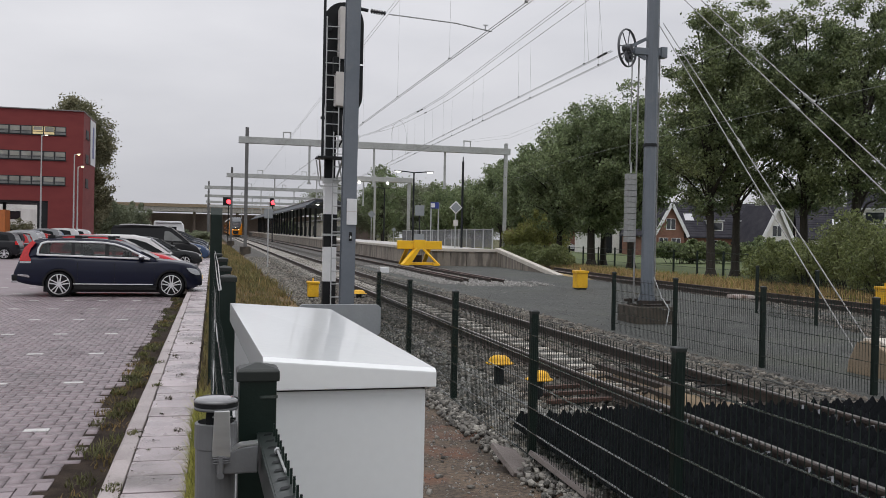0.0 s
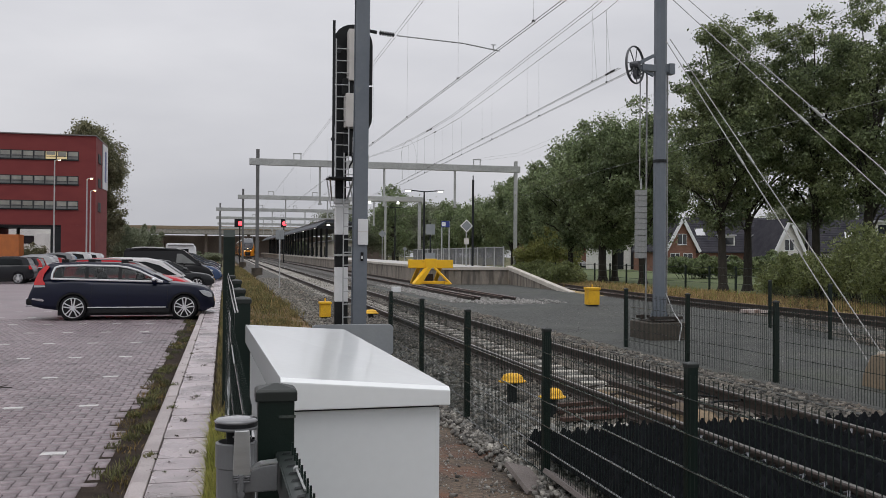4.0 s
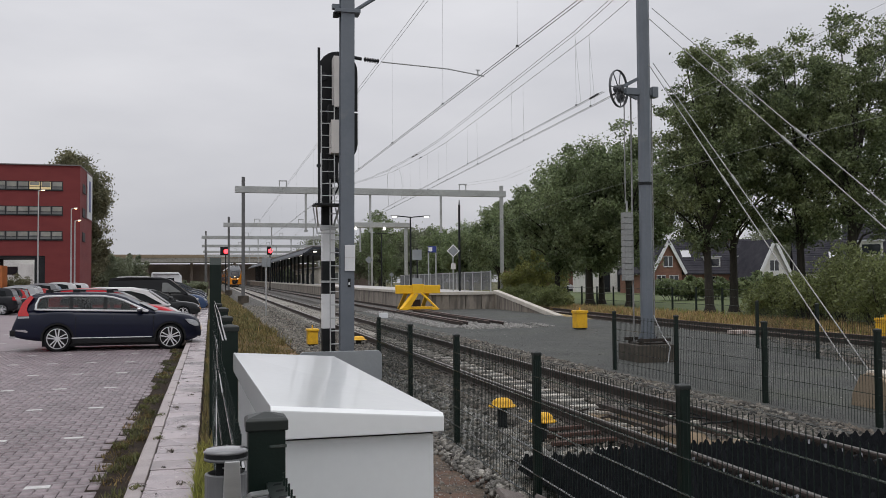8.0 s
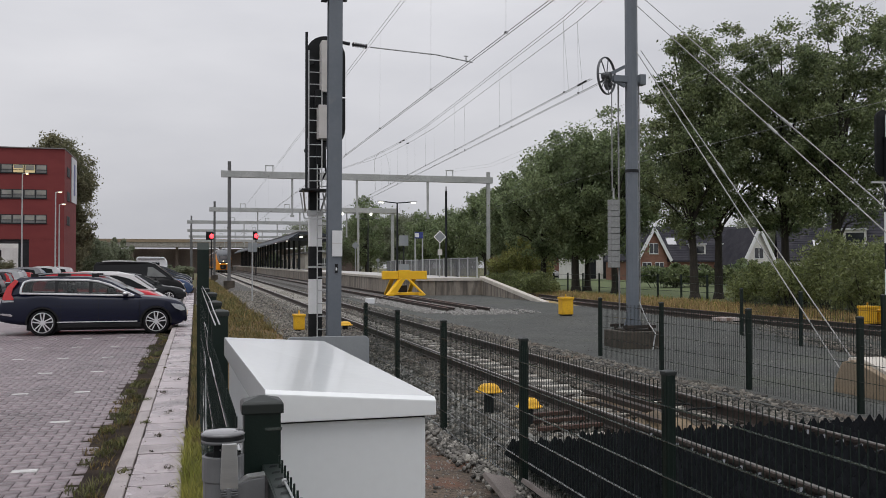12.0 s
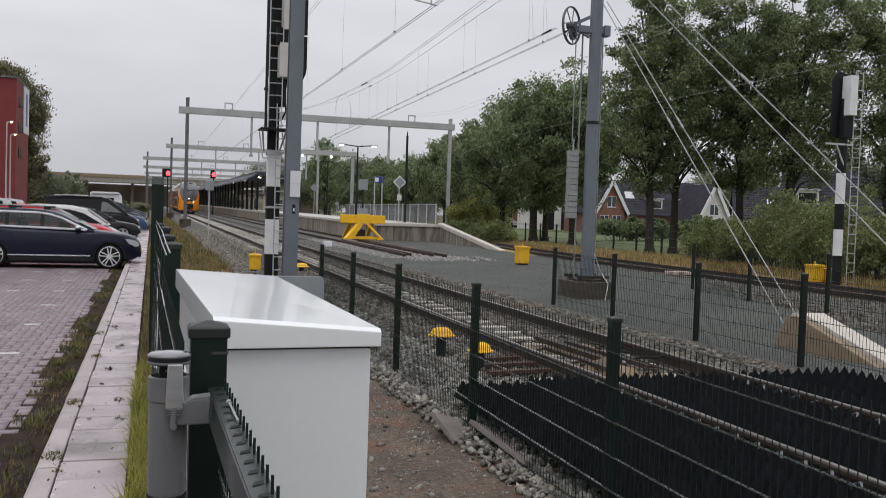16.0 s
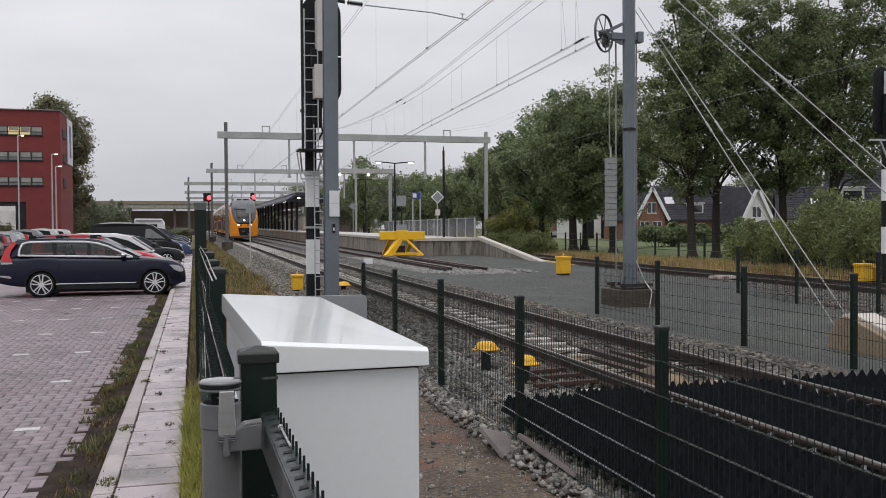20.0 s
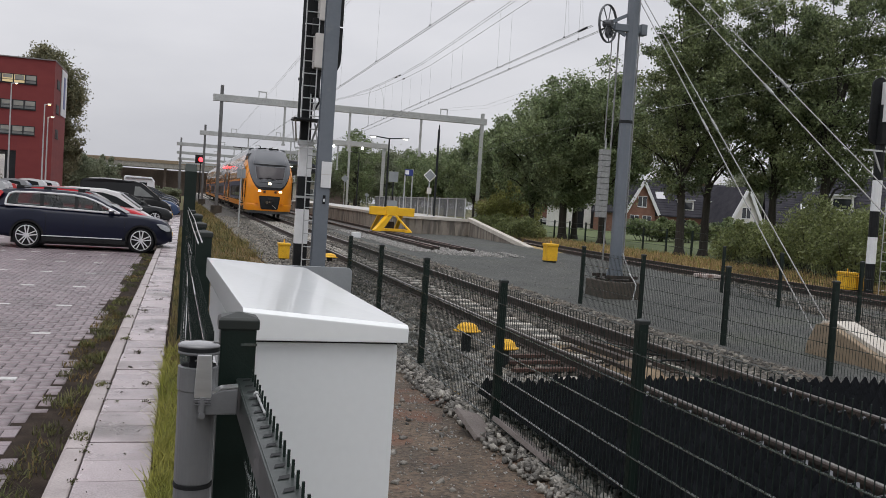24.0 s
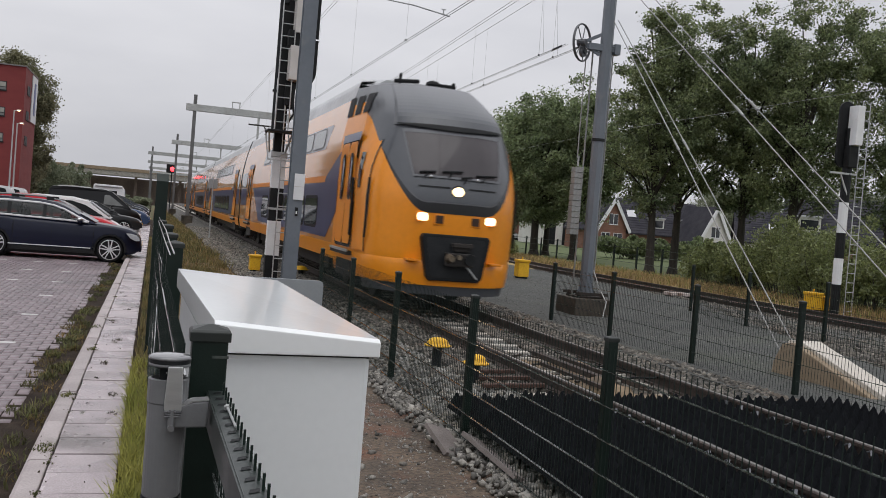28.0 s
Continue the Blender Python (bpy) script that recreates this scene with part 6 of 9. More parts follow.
def gantry(y, x0, x1, z, label):
    g = thing("catenary_gantry", label, "gantry", "catenary gantries")
    part("girder", Geo().box(x0 - .65, y - .2, z, x1 + .35, y + .2, z + .52), GANTRY, g, "pale grey girder", bevel=0.02)
    for x in (x0, x1):
        leg = part("leg", Geo().extrude([(a + x, b + y) for a, b in h_outline(.26, .26, .03, .04)], -.3, z + (1.25 if x == x0 else .95), "z"), GANTRY_LEG if x == x0 else GANTRY, g)
        part("footing", box_geo(x - .42, y - .42, -.4, x + .42, y + .42, .62 if y < 80 else .75), FOOTING_BROWN, leg, bevel=0.03)
    for x in (5.55, 10.97, 20.4):
        if x0 < x < x1:
            part("saddle", Geo().bar((x - .28, y, z + .5), (x - .28, y, z + 1.0), .07, .07).bar((x + .28, y, z + .5), (x + .28, y, z + 1.0), .07, .07).bar((x - .34, y, z + 1.0), (x + .34, y, z + 1.0), .08, .08), GANTRY, g, "wire saddle")
    for x in (7.35, 12.57, 18.51):
        if x0 < x < x1:
            d = part("drop_post", Geo().bar((x, y, z), (x, y, z - 2.9), .16, .16), GANTRY, g, "hanging drop post")
            part("foot", Geo().box(x - .14, y - .14, z - 3.05, x + .14, y + .14, z - 2.9), GANTRY, d)
    return g


gantry(73.0, 2.46, 23.8, 8.72, "wide grey catenary gantry spanning the tracks")
gantry(115.0, 2.15, 20.0, 8.55, "distant grey catenary gantry spanning the tracks")
for y, x in ((148.0, -.75), (182.0, -1.0), (216.0, -1.0), (250.0, -1.0)):
    gantry(y, x, 21.0, 8.6, "distant grey catenary gantry spanning the tracks")

# far red signals
for x, y, z, w in ((2.05, 132.0, 6.1, 1.25), (8.35, 134.0, 6.25, .75)):
    s = thing("railway_signal", "small distant signal showing a red light", "railway signal", "red signals")
    part("board", box_geo(x - w * .6, y, z - .55, x + w * .4, y + .15, z + .65), BLACK, s, "black signal board", bevel=0.08)
    part("post", box_geo(x - .08, y + .02, 0, x + .08, y + .14, z - .5), STEEL_DARK, s)
    part("red_light", Geo().ball((x + .05, y - .03, z), .32, 14, 8, (1, .4, 1)), LAMP_RED, s, "lit red aspect", smooth=True)

# two small plates on a post in the verge
sp = thing("trackside_sign", "two small grey plates on a thin post in the verge", "sign", m=pose(2.5, 43.4, 0))
part("post", Geo().rod((0, 0, -.15), (0, 0, 2.9), .035, 8), GALV, sp)
part("plate", box_geo(-.20, -.06, 2.36, -.01, -.04, 2.80), GREY_PAINT, sp, bevel=0.01)
part("plate", box_geo(.01, -.06, 2.36, .20, -.04, 2.80), GREY_PAINT, sp, bevel=0.01)

# buffer stop
buf = thing("buffer_stop", "yellow steel buffer stop across the siding", "buffer stop", m=pose(9.95, 44.2, RAIL_Z + .14))
part("beam", box_geo(-1.10, -.15, .80, 1.16, .15, 1.22), YELLOW, buf, "yellow cross beam", bevel=0.03)
part("beam_plate", box_geo(-.30, -.20, .80, .30, -.14, 1.27), YELLOW, buf, bevel=0.02)
part("base_beam", box_geo(-.75, -.35, .02, .75, -.15, .16), YELLOW, buf, bevel=0.02)
for s in (-1, 1):
    part("front_leg", Geo().bar((s * .18, -.1, .85), (s * .95, -.55, .02), .22, .07), YELLOW, buf, "inclined front leg", bevel=0.01)
    part("back_leg", Geo().bar((s * .55, .1, .85), (s * .60, 1.5, .02), .20, .09), YELLOW, buf, "inclined back leg", bevel=0.01)
    part("rail_shoe", box_geo(s * .752 - .13, -.65, .0, s * .752 + .13, -.4, .12), YELLOW, buf, bevel=0.01)
part("web", Geo().extrude([(-.95, .02), (-.2, .8), (-.05, .8), (-.55, .02)], -.60, -.56), YELLOW, buf)
part("rust_block", box_geo(-.18, .2, .0, .22, .6, .5), RAIL, buf, "rusty stop block", bevel=0.02)
white_box = solid("track_marker", box_geo(7.02, 38.6, -.1, 7.4, 38.8, .28), WHITE, "small white marker block beside the siding", "marker", bevel=0.02)

def yellow_cabinet(x, y, w, d, h, label):
    c = thing("yellow_cabinet", label, "cabinet", "yellow line-side boxes", m=pose(x, y, .03 if x < 14 and x > 8 else -.06))
    part("body", box_geo(-w / 2, -d / 2, .06, w / 2, d / 2, h * .86), YELLOW_OLD, c, bevel=0.015)
    part("lid", box_geo(-w / 2 - .025, -d / 2 - .025, h * .86, w / 2 + .025, d / 2 + .025, h), YELLOW_OLD, c, bevel=0.02)
    part("foot", box_geo(-w / 2 + .03, -d / 2 + .03, -.1, w / 2 - .03, d / 2 - .03, .06), STEEL_DARK, c)
    part("ring", Geo().rod((0, 0, h), (0, 0, h + .09), .02, 8), YELLOW_OLD, c)
    return c


yellow_cabinet(11.5, 27.3, .37, .37, .62, "yellow line-side box on the gravel yard")
yellow_cabinet(18.35, 21.7, .33, .40, .56, "yellow line-side box beyond the far track")
yellow_cabinet(18.68, 21.6, .22, .34, .46, "small yellow line-side box beyond the far track")
yellow_cabinet(2.55, 23.9, .27, .34, .46, "yellow line-side box beside the signal")


def mushroom(x, y, z, r, label):
    c = thing("track_pot", label, "track pot", "yellow capped pots", m=pose(x, y, z))
    part("stem", Geo().rod((0, 0, -.25), (0, 0, .02), r * .42, 12), STEEL_DARK, c, "dark stem")
    part("cap", Geo().rings([[(k * math.cos(2 * math.pi * i / 20) * 1.15, k * math.sin(2 * math.pi * i / 20), h) for i in range(28)] for k, h in
                             ((r * .4, -.004), (r * 1.06, .0), (r * 1.08, .010), (r * 1.02, .018), (r * .84, .022), (r * .80, .05), (r * .70, .075), (r * .46, .096), (r * .1, .104))]), YELLOW_OLD, c, "yellow domed cap with a flat brim", smooth=True)
    return c


mushroom(3.24, 10.05, .155, .135, "yellow domed pot on a dark stem in the ballast")
mushroom(3.36, 9.05, .12, .12, "yellow domed pot on a dark stem in the ballast")
mushroom(3.72, 23.6, .10, .17, "yellow domed pot beside the track")
def heap(name, label, x0, x1, y0, y1, z, h, material, seed, n=34):
    """A low uneven spread of soil between the rails, thin at its rim."""
    vs, fs = [], []
    for a in range(n + 1):
        for b in range(n + 1):
            u, v = a / n, b / n
            x, y = x0 + (x1 - x0) * u, y0 + (y1 - y0) * v
            rim = min(1.0, 5 * min(u, 1 - u)) * min(1.0, 7 * min(v, 1 - v))
            q = .55 + .9 * noise.noise(Vector((x * 2.2, y * 2.2, seed))) + .4 * noise.noise(Vector((x * 9, y * 9, seed)))
            vs.append((x, y, z - .035 + (h + .035) * rim * max(0.0, q)))
    for a in range(n):
        for b in range(n):
            k = a * (n + 1) + b
            fs.append((k, k + n + 1, k + n + 2, k + 1))
    return tagged(new(name, cloud_mesh(name, vs, fs, material, True)), label, "soil", kind="structure")


heap("soil_heap", "sandy tan soil spilled over the sleepers", T1 - .66, T1 + .66, 7.7, 10.9, BED - .02, .085, PANEL_TAN, 3)
heap("soil_heap", "brown soil spilled outside the rail", 3.15, T1 - .80, 7.8, 10.2, BED - .045, .06, SOIL_BROWN, 9)
point_rod = thing("point_rods", "dark rusty rods and cables lying between the rails", "track rods")
for x0, y0, x1, y1, w, h in ((4.80, 10.75, 4.86, 8.75, .09, .06), (5.02, 10.4, 5.12, 8.5, .05, .05), (4.52, 9.9, 4.60, 8.3, .04, .04)):
    part("rod", Geo().bar((x0, y0, BED + .075), (x1, y1, BED + .07), w, h), RAIL, point_rod, "dark flat rod along the rails")
for y, x0, x1 in ((9.05, 3.35, 4.02), (8.62, 3.30, 4.02), (9.45, 3.45, 4.0)):
    part("rod", Geo().bar((x0, y, BED + .03), (x1, y + .05, BED + .04), .07, .035), RUST_RED, point_rod, "red-brown rusty cross bar")
for k, (x, y) in enumerate(((5.25, 9.3), (5.42, 8.95), (5.30, 9.75))):
    pts = [Vector((x - .22 + .055 * q, y + .10 * math.sin(q * .9 + k), BED + .06 + .06 * math.sin(q * math.pi / 9))) for q in range(10)]
    hoop = [[p + Vector((0, .012 * math.cos(j * math.pi / 3), .012 * math.sin(j * math.pi / 3))) for j in range(6)] for p in pts]
    part("cable", Geo().rings(hoop), BLACK, point_rod, "black looped cable")
scrap = np.random.default_rng(77)
for k in range(26):
    x, y, a = float(scrap.uniform(4.3, 5.45)), float(scrap.uniform(7.95, 11.2)), float(scrap.uniform(0, 3.14))
    l = float(scrap.uniform(.05, .16))
    part("chip", Geo().bar((x - l * math.cos(a), y - l * math.sin(a), BED + .05), (x + l * math.cos(a), y + l * math.sin(a), BED + .06), .035, .02), RAIL if k % 3 else SLEEPER, point_rod)
white_slab = solid("marker_plate", box_geo(14.9, 23.75, .0, 15.6, 24.2, .10), PLATE_STAINED, "flat stained white plate lying on the far ballast", "plate", bevel=0.02)

# ---- parked cars ----
SHAPES = {
    # lines in metres from the rear, for a car L long and H high: top of the body, outline of the cabin, side glass
    "estate": dict(L=4.74, H=1.54, top=[(0, .58), (.03, .72), (.09, .82), (.14, .95), (.20, 1.05), (1.5, 1.05), (3.0, 1.015), (3.54, 1.0), (4.02, .955), (4.30, .915), (4.50, .865), (4.63, .79), (4.70, .70), (4.73, .58), (4.74, .48)],
                   low=[(0, .48), (.10, .38), (.45, .31), (.85, .27), (1.1, .22), (3.9, .22), (4.30, .21), (4.50, .24), (4.68, .31), (4.74, .38)],
                   cab=[(.20, 1.01), (.28, 1.22), (.40, 1.42), (.52, 1.49), (.9, 1.53), (1.5, 1.54), (2.2, 1.525), (2.55, 1.48), (2.82, 1.385), (3.12, 1.225), (3.60, .985)],
                   win=[(.60, 1.10), (.61, 1.24), (.67, 1.39), (.80, 1.435), (1.4, 1.452), (2.2, 1.44), (2.5, 1.40), (2.78, 1.315), (3.05, 1.185), (3.40, 1.025)], wheels=(1.14, 3.96), r=.335, pillars=(1.47, 2.31)),
    "hatch": dict(L=4.1, H=1.50, top=[(0, .60), (.03, .78), (.10, .95), (.20, 1.03), (1.5, 1.02), (2.7, .98), (3.05, .97), (3.45, .90), (3.80, .79), (4.0, .67), (4.1, .52)],
                  low=[(0, .42), (.10, .32), (.35, .24), (1.0, .20), (3.2, .20), (3.8, .22), (4.0, .27), (4.1, .38)],
                  cab=[(.18, 1.0), (.30, 1.30), (.45, 1.43), (1.1, 1.50), (1.7, 1.49), (2.1, 1.42), (3.12, .955)],
                  win=[(.55, 1.06), (.66, 1.33), (1.2, 1.40), (1.75, 1.38), (2.1, 1.30), (2.80, 1.01)], wheels=(.78, 3.30), r=.31, pillars=(1.45,)),
    "mpv": dict(L=4.1, H=1.60, top=[(0, .62), (.03, .82), (.10, 1.0), (.18, 1.08), (1.5, 1.10), (2.8, 1.10), (3.15, 1.08), (3.50, 1.02), (3.80, .91), (4.0, .77), (4.1, .55)],
                low=[(0, .42), (.10, .32), (.35, .24), (1.0, .20), (3.2, .20), (3.8, .22), (4.0, .27), (4.1, .38)],
                cab=[(.16, 1.05), (.26, 1.38), (.40, 1.53), (1.1, 1.60), (1.7, 1.585), (2.1, 1.51), (3.16, 1.06)],
                win=[(.55, 1.14), (.66, 1.42), (1.2, 1.49), (1.75, 1.47), (2.05, 1.40), (2.82, 1.12)], wheels=(.78, 3.30), r=.31, pillars=(1.45,)),
    "city": dict(L=4.1, H=1.60, top=[(0, .62), (.03, .82), (.10, 1.0), (.18, 1.06), (1.5, 1.06), (3.0, 1.02), (3.4, .99), (3.65, .93), (3.88, .83), (4.03, .70), (4.1, .55)],
                 low=[(0, .42), (.10, .32), (.35, .24), (1.0, .20), (3.2, .20), (3.8, .22), (4.0, .27), (4.1, .38)],
                 cab=[(.16, 1.03), (.26, 1.38), (.40, 1.53), (1.1, 1.60), (2.3, 1.59), (2.85, 1.49), (3.66, 1.0)],
                 win=[(.55, 1.10), (.66, 1.42), (1.2, 1.49), (2.3, 1.48), (2.78, 1.37), (3.42, 1.05)], wheels=(.78, 3.30), r=.31, pillars=(1.45,)),
    "saloon": dict(L=4.5, H=1.50, top=[(0, .60), (.04, .78), (.12, .90), (.25, .945), (1.5, .93), (2.9, .89), (3.35, .87), (3.80, .82), (4.20, .75), (4.40, .64), (4.5, .50)],
                   low=[(0, .42), (.10, .32), (.35, .24), (1.0, .20), (3.6, .20), (4.2, .22), (4.4, .27), (4.5, .38)],
                   cab=[(.20, .92), (.50, 1.25), (.78, 1.41), (1.35, 1.50), (1.8, 1.49), (2.3, 1.41), (3.42, .86)],
                   win=[(.62, .98), (.75, 1.24), (1.3, 1.40), (1.8, 1.395), (2.2, 1.32), (3.05, .92)], wheels=(.85, 3.68), r=.31, pillars=(1.55,)),
    "van": dict(L=5.0, H=1.95, top=[(0, .75), (.02, 1.0), (.06, 1.12), (1.5, 1.12), (3.6, 1.10), (4.2, 1.07), (4.5, 1.0), (4.78, .88), (4.94, .70), (5.0, .52)],
                low=[(0, .42), (.10, .34), (.35, .26), (1.0, .24), (4.0, .24), (4.7, .26), (4.9, .30), (5.0, .40)],
                cab=[(.05, 1.10), (.10, 1.75), (.25, 1.91), (1.2, 1.95), (2.9, 1.93), (3.35, 1.83), (4.40, 1.05)],
                win=[(2.95, 1.18), (2.98, 1.66), (3.25, 1.66), (4.02, 1.15)], wheels=(.95, 4.02), r=.34, pillars=(3.3,)),
}


def line_at(line, x):
    return float(np.interp(x, [p for p, _ in line], [q for _, q in line]))


def wheel_meshes(r, spokes):
    def hoops(pairs):
        return [[(q * math.cos(2 * math.pi * i / 32), y, q * math.sin(2 * math.pi * i / 32)) for i in range(32)] for q, y in pairs]
    tyre = Geo().rings(hoops(((r * .76, -.09), (r * .81, -.112), (r * .94, -.112), (r, -.08), (r, .08), (r * .94, .11), (r * .74, .11))), caps=False).mesh("tyre", TYRE, 0)
    rim = Geo().rings(hoops(((r * .80, -.113), (r * .755, -.118), (r * .745, -.10), (r * .74, -.085))), caps=False)
    for k in range(spokes):
        a = 2 * math.pi * (k + .25) / spokes
        for da in (-.20, .20):
            rim.bar((math.cos(a + da * 1.8) * r * .16, -.108, math.sin(a + da * 1.8) * r * .16), (math.cos(a + da) * r * .76, -.113, math.sin(a + da) * r * .76), .024, .03)
    rim.rod((0, -.118, 0), (0, -.06, 0), r * .17, 12)
    # dark backing cone gives the shade seen between the spokes
    barrel = Geo().rings(hoops(((r * .78, -.075), (r * .05, -.06))), caps=True).mesh("brake_disc", PLASTIC, 0)
    return tyre, rim.mesh("rim", RIM), barrel


WHEELS = {k: wheel_meshes(k, 5) for k in (.335, .31, .34)}


def car(shape, L, H, W, color, x, y, yaw, label, detail=True, roof_rails=False, trim=None):
    """A parked car, its rear middle at x, y, driving towards yaw."""
    s = SHAPES[shape]
    kx, kz = L / s["L"], H / s["H"]
    c = thing("car", label, "car", "parked cars", m=pose(x, y, -.15, 0, 0, yaw))
    r, hw = s["r"], W / 2
    top, low = [(a * kx, b * kz) for a, b in s["top"]], [(a * kx, b) for a, b in s["low"]]
    cab, win = [(a * kx, b * kz) for a, b in s["cab"]], [(a * kx, b * kz) for a, b in s["win"]]
    wx = [k * kx for k in s["wheels"]]
    m_body = paint("car_paint", color)
    ra = r * 1.16

    def width(px, z):
        e = abs(px - L / 2) / (L / 2)
        plan = 1 - .20 * e ** 7 - .05 * e ** 2
        belt = line_at(top, min(max(px, .3), 3.0)) if px < 3.2 * kx else line_at(top, px)
        t = (z - .25) / max(.2, belt - .25)
        return hw * plan * (1 - .035 * (1 - min(1, t * 2.2)) ** 2 - .055 * max(0, t - .55) ** 1.6 * 2.2)

    xs = sorted(set([L * k / 34 for k in range(35)] + [cx + ra * math.cos(math.pi * k / 12) for cx in wx for k in range(13)] + [.02, L - .02]))
    rings, sills = [], []
    for px in xs:
        zt, zb = line_at(top, px), line_at(low, px)
        for cx in wx:
            d = abs(px - cx)
            if d < ra:
                zb = max(zb, r + math.sqrt(ra * ra - d * d))
        zb = min(zb, zt - .06)
        zs = [zb + (zt - zb) * k / 7 for k in range(8)]
        left = [(px, -width(px, z) + (.035 if k == 7 else 0), z) for k, z in enumerate(zs)]
        crown = [(px, -hw * .6 * (1 - .12 * (abs(px - L / 2) / L * 2) ** 7), zt + .012), (px, 0, zt + .016), (px, hw * .6 * (1 - .12 * (abs(px - L / 2) / L * 2) ** 7), zt + .012)]
        right = [(p_, -q_, z_) for p_, q_, z_ in reversed(left)]
        rings.append(left + crown + right)
    part("body", Geo().rings(rings), m_body, c, smooth=True)
    part("underbody", box_geo(.75, -hw + .12, .13, L - .55, hw - .12, .55), PLASTIC, c)
    base, peak = min(z for _, z in cab), max(z for _, z in cab)

    def flank(q, out_by=0.0, p=9.0):
        t = (q - base) / (peak - base)
        return (hw - .045 - .20 * t - .05 * t ** 4 + out_by) * (1 - .12 * max(0, (.85 - p) / .65) ** 2)
    rr = []
    for p_, q_ in cab:
        f = flank(q_, 0, p_)
        rr.append([(p_, -f, q_), (p_, -f * .8, q_ + .010), (p_, 0, q_ + .016), (p_, f * .8, q_ + .010), (p_, f, q_)])
    n = len(cab)
    g = Geo().rings(rr, closed=False, caps=False)
    if detail:
        # sides with the window openings cut out
        both = cab + win
        faces = tessellate_polygon([[Vector((a, b, 0)) for a, b in cab], [Vector((a, b, 0)) for a, b in win]])
        for side in (-1, 1):
            g.add([(a, side * flank(b, 0, a), b) for a, b in both], [tuple(f) for f in faces])
    else:
        g.add([ring[0] for ring in rr], [tuple(range(n))])
        g.add([ring[-1] for ring in rr], [tuple(range(n))])
    part("cabin", g, m_body, c, "painted roof and pillars")
    if detail:
        for sx in (1.75, 2.75):
            for sy in (-.36, .36):
                seat = part("seat_back", Geo().ball((sx, sy, 1.02), .24, 12, 8, (.45, .95, 1.0)), PLASTIC, c, "dark upholstered seat", smooth=True)
                part("headrest", Geo().ball((sx - .05, sy, 1.31), .10, 10, 6, (.5, 1.2, .8)), PLASTIC, seat, smooth=True)
    for side in (-1, 1):
        w = part("side_glass", Geo().add([(p_, side * flank(q_, .010, p_), q_) for p_, q_ in win], [tuple(range(len(win)))]), GLASS_CLEAR if detail else GLASS_OFFICE if shape == "van" else GLASS_CAR, c, "side window")
        for k in s["pillars"] if detail else ():
            z0, z1 = line_at(win[:1] + win[-1:], k * kx), peak - .115
            part("pillar", Geo().add([(k * kx - .05, side * flank(z0, .018), z0), (k * kx + .05, side * flank(z0, .018), z0), (k * kx + .03, side * flank(z1, .018), z1), (k * kx - .05, side * flank(z1, .018), z1)], [(0, 1, 2, 3)]), BLACK, w)
        if trim:
            t = Geo()
            loop = win + [win[0]]
            for (a0, b0), (a1, b1) in zip(loop, loop[1:]):
                t.rod((a0, side * flank(b0, .020, a0), b0), (a1, side * flank(b1, .020, a1), b1), .027, 6)
            part("window_trim", t, RIM, w, "bright window surround")
            part("side_strip", box_geo(L * .315, side * (hw - .005) - .02, .335, L * .735, side * (hw - .005) + .012, .36), RIM, c, "bright sill strip", bevel=0.004)
            part("lower_cladding", box_geo(wx[0] + ra, side * (hw - .02) - .03, .20, wx[1] - ra, side * (hw - .02) + .006, .315), PLASTIC, c, "dark sill cladding", bevel=0.008)
        else:
            # added dark strip: shade under the car, built as a part
            part("sill", box_geo(wx[0] + ra, side * (hw - .03) - .03, .15, wx[1] - ra, side * (hw - .03) + .012, .36), PLASTIC, c, "dark strip put in for the shade under the body", bevel=0.008)
        if detail:
            for k in (.365, .585):
                part("door_handle", box_geo(L * k - .10, side * (hw - .035) - .02, .845, L * k + .10, side * (hw - .035) + .02, .875), m_body, c, bevel=0.008)
            for k in (.335, .53, .745):
                part("door_gap", box_geo(L * k - .004, side * (hw - .012) - .012, .34, L * k + .004, side * (hw - .012) + .003, .93), BLACK, c, "thin dark panel gap")
        if trim:
            part("mirror_cap", Geo().ball((3.18, side * (hw + .085), 1.085), .105, 12, 8, (.75, .9, .5)), CHROME, c, "bright mirror cap", smooth=True)
        part("door_mirror", Geo().ball((3.19 if trim else wx[1] - .62, side * (hw + .06), 1.04 * kz if shape != "van" else 1.22), .10, 10, 6, (.7, 1, .62)), m_body, c, smooth=True)
        def shell(outline, thick):
            """A lens or strip that follows the body's flank."""
            outer = [(a, side * (max(width(a, b), flank(max(b, base), 0, a)) + .016), b) for a, b in outline]
            inner = [(a, y_ - side * thick, b) for a, y_, b in outer]
            m_ = len(outer)
            return Geo().add(outer + inner, [tuple(range(m_)), tuple(range(2 * m_ - 1, m_ - 1, -1))] + [(i_, (i_ + 1) % m_, m_ + (i_ + 1) % m_, m_ + i_) for i_ in range(m_)])
        if shape == "estate":
            k_ = L / 4.74
            part("headlight", shell([(a * k_, b) for a, b in ((4.34, .80), (4.46, .80), (4.60, .77), (4.69, .69), (4.70, .62), (4.60, .61), (4.46, .67))], .20), LENS, c, "clear wrap-round headlight", bevel=0.008)
            part("tail_light", shell([(a * k_, b) for a, b in ((.16, .93), (.44, .93), (.44, .98), (.38, 1.08), (.41, 1.22), (.54, 1.41), (.46, 1.47), (.27, 1.28), (.16, 1.02))], .10), RED_PLASTIC, c, "tall red tail light", bevel=0.008)
            part("reverse_light", shell([(a * k_, b) for a, b in ((.16, .87), (.45, .88), (.44, .925), (.16, .925))], .10), LENS, c, "clear lower lens of the tail light", bevel=0.006)
        else:
            (hx, hz) = (L - .13, line_at(top, L - .2) - .10)
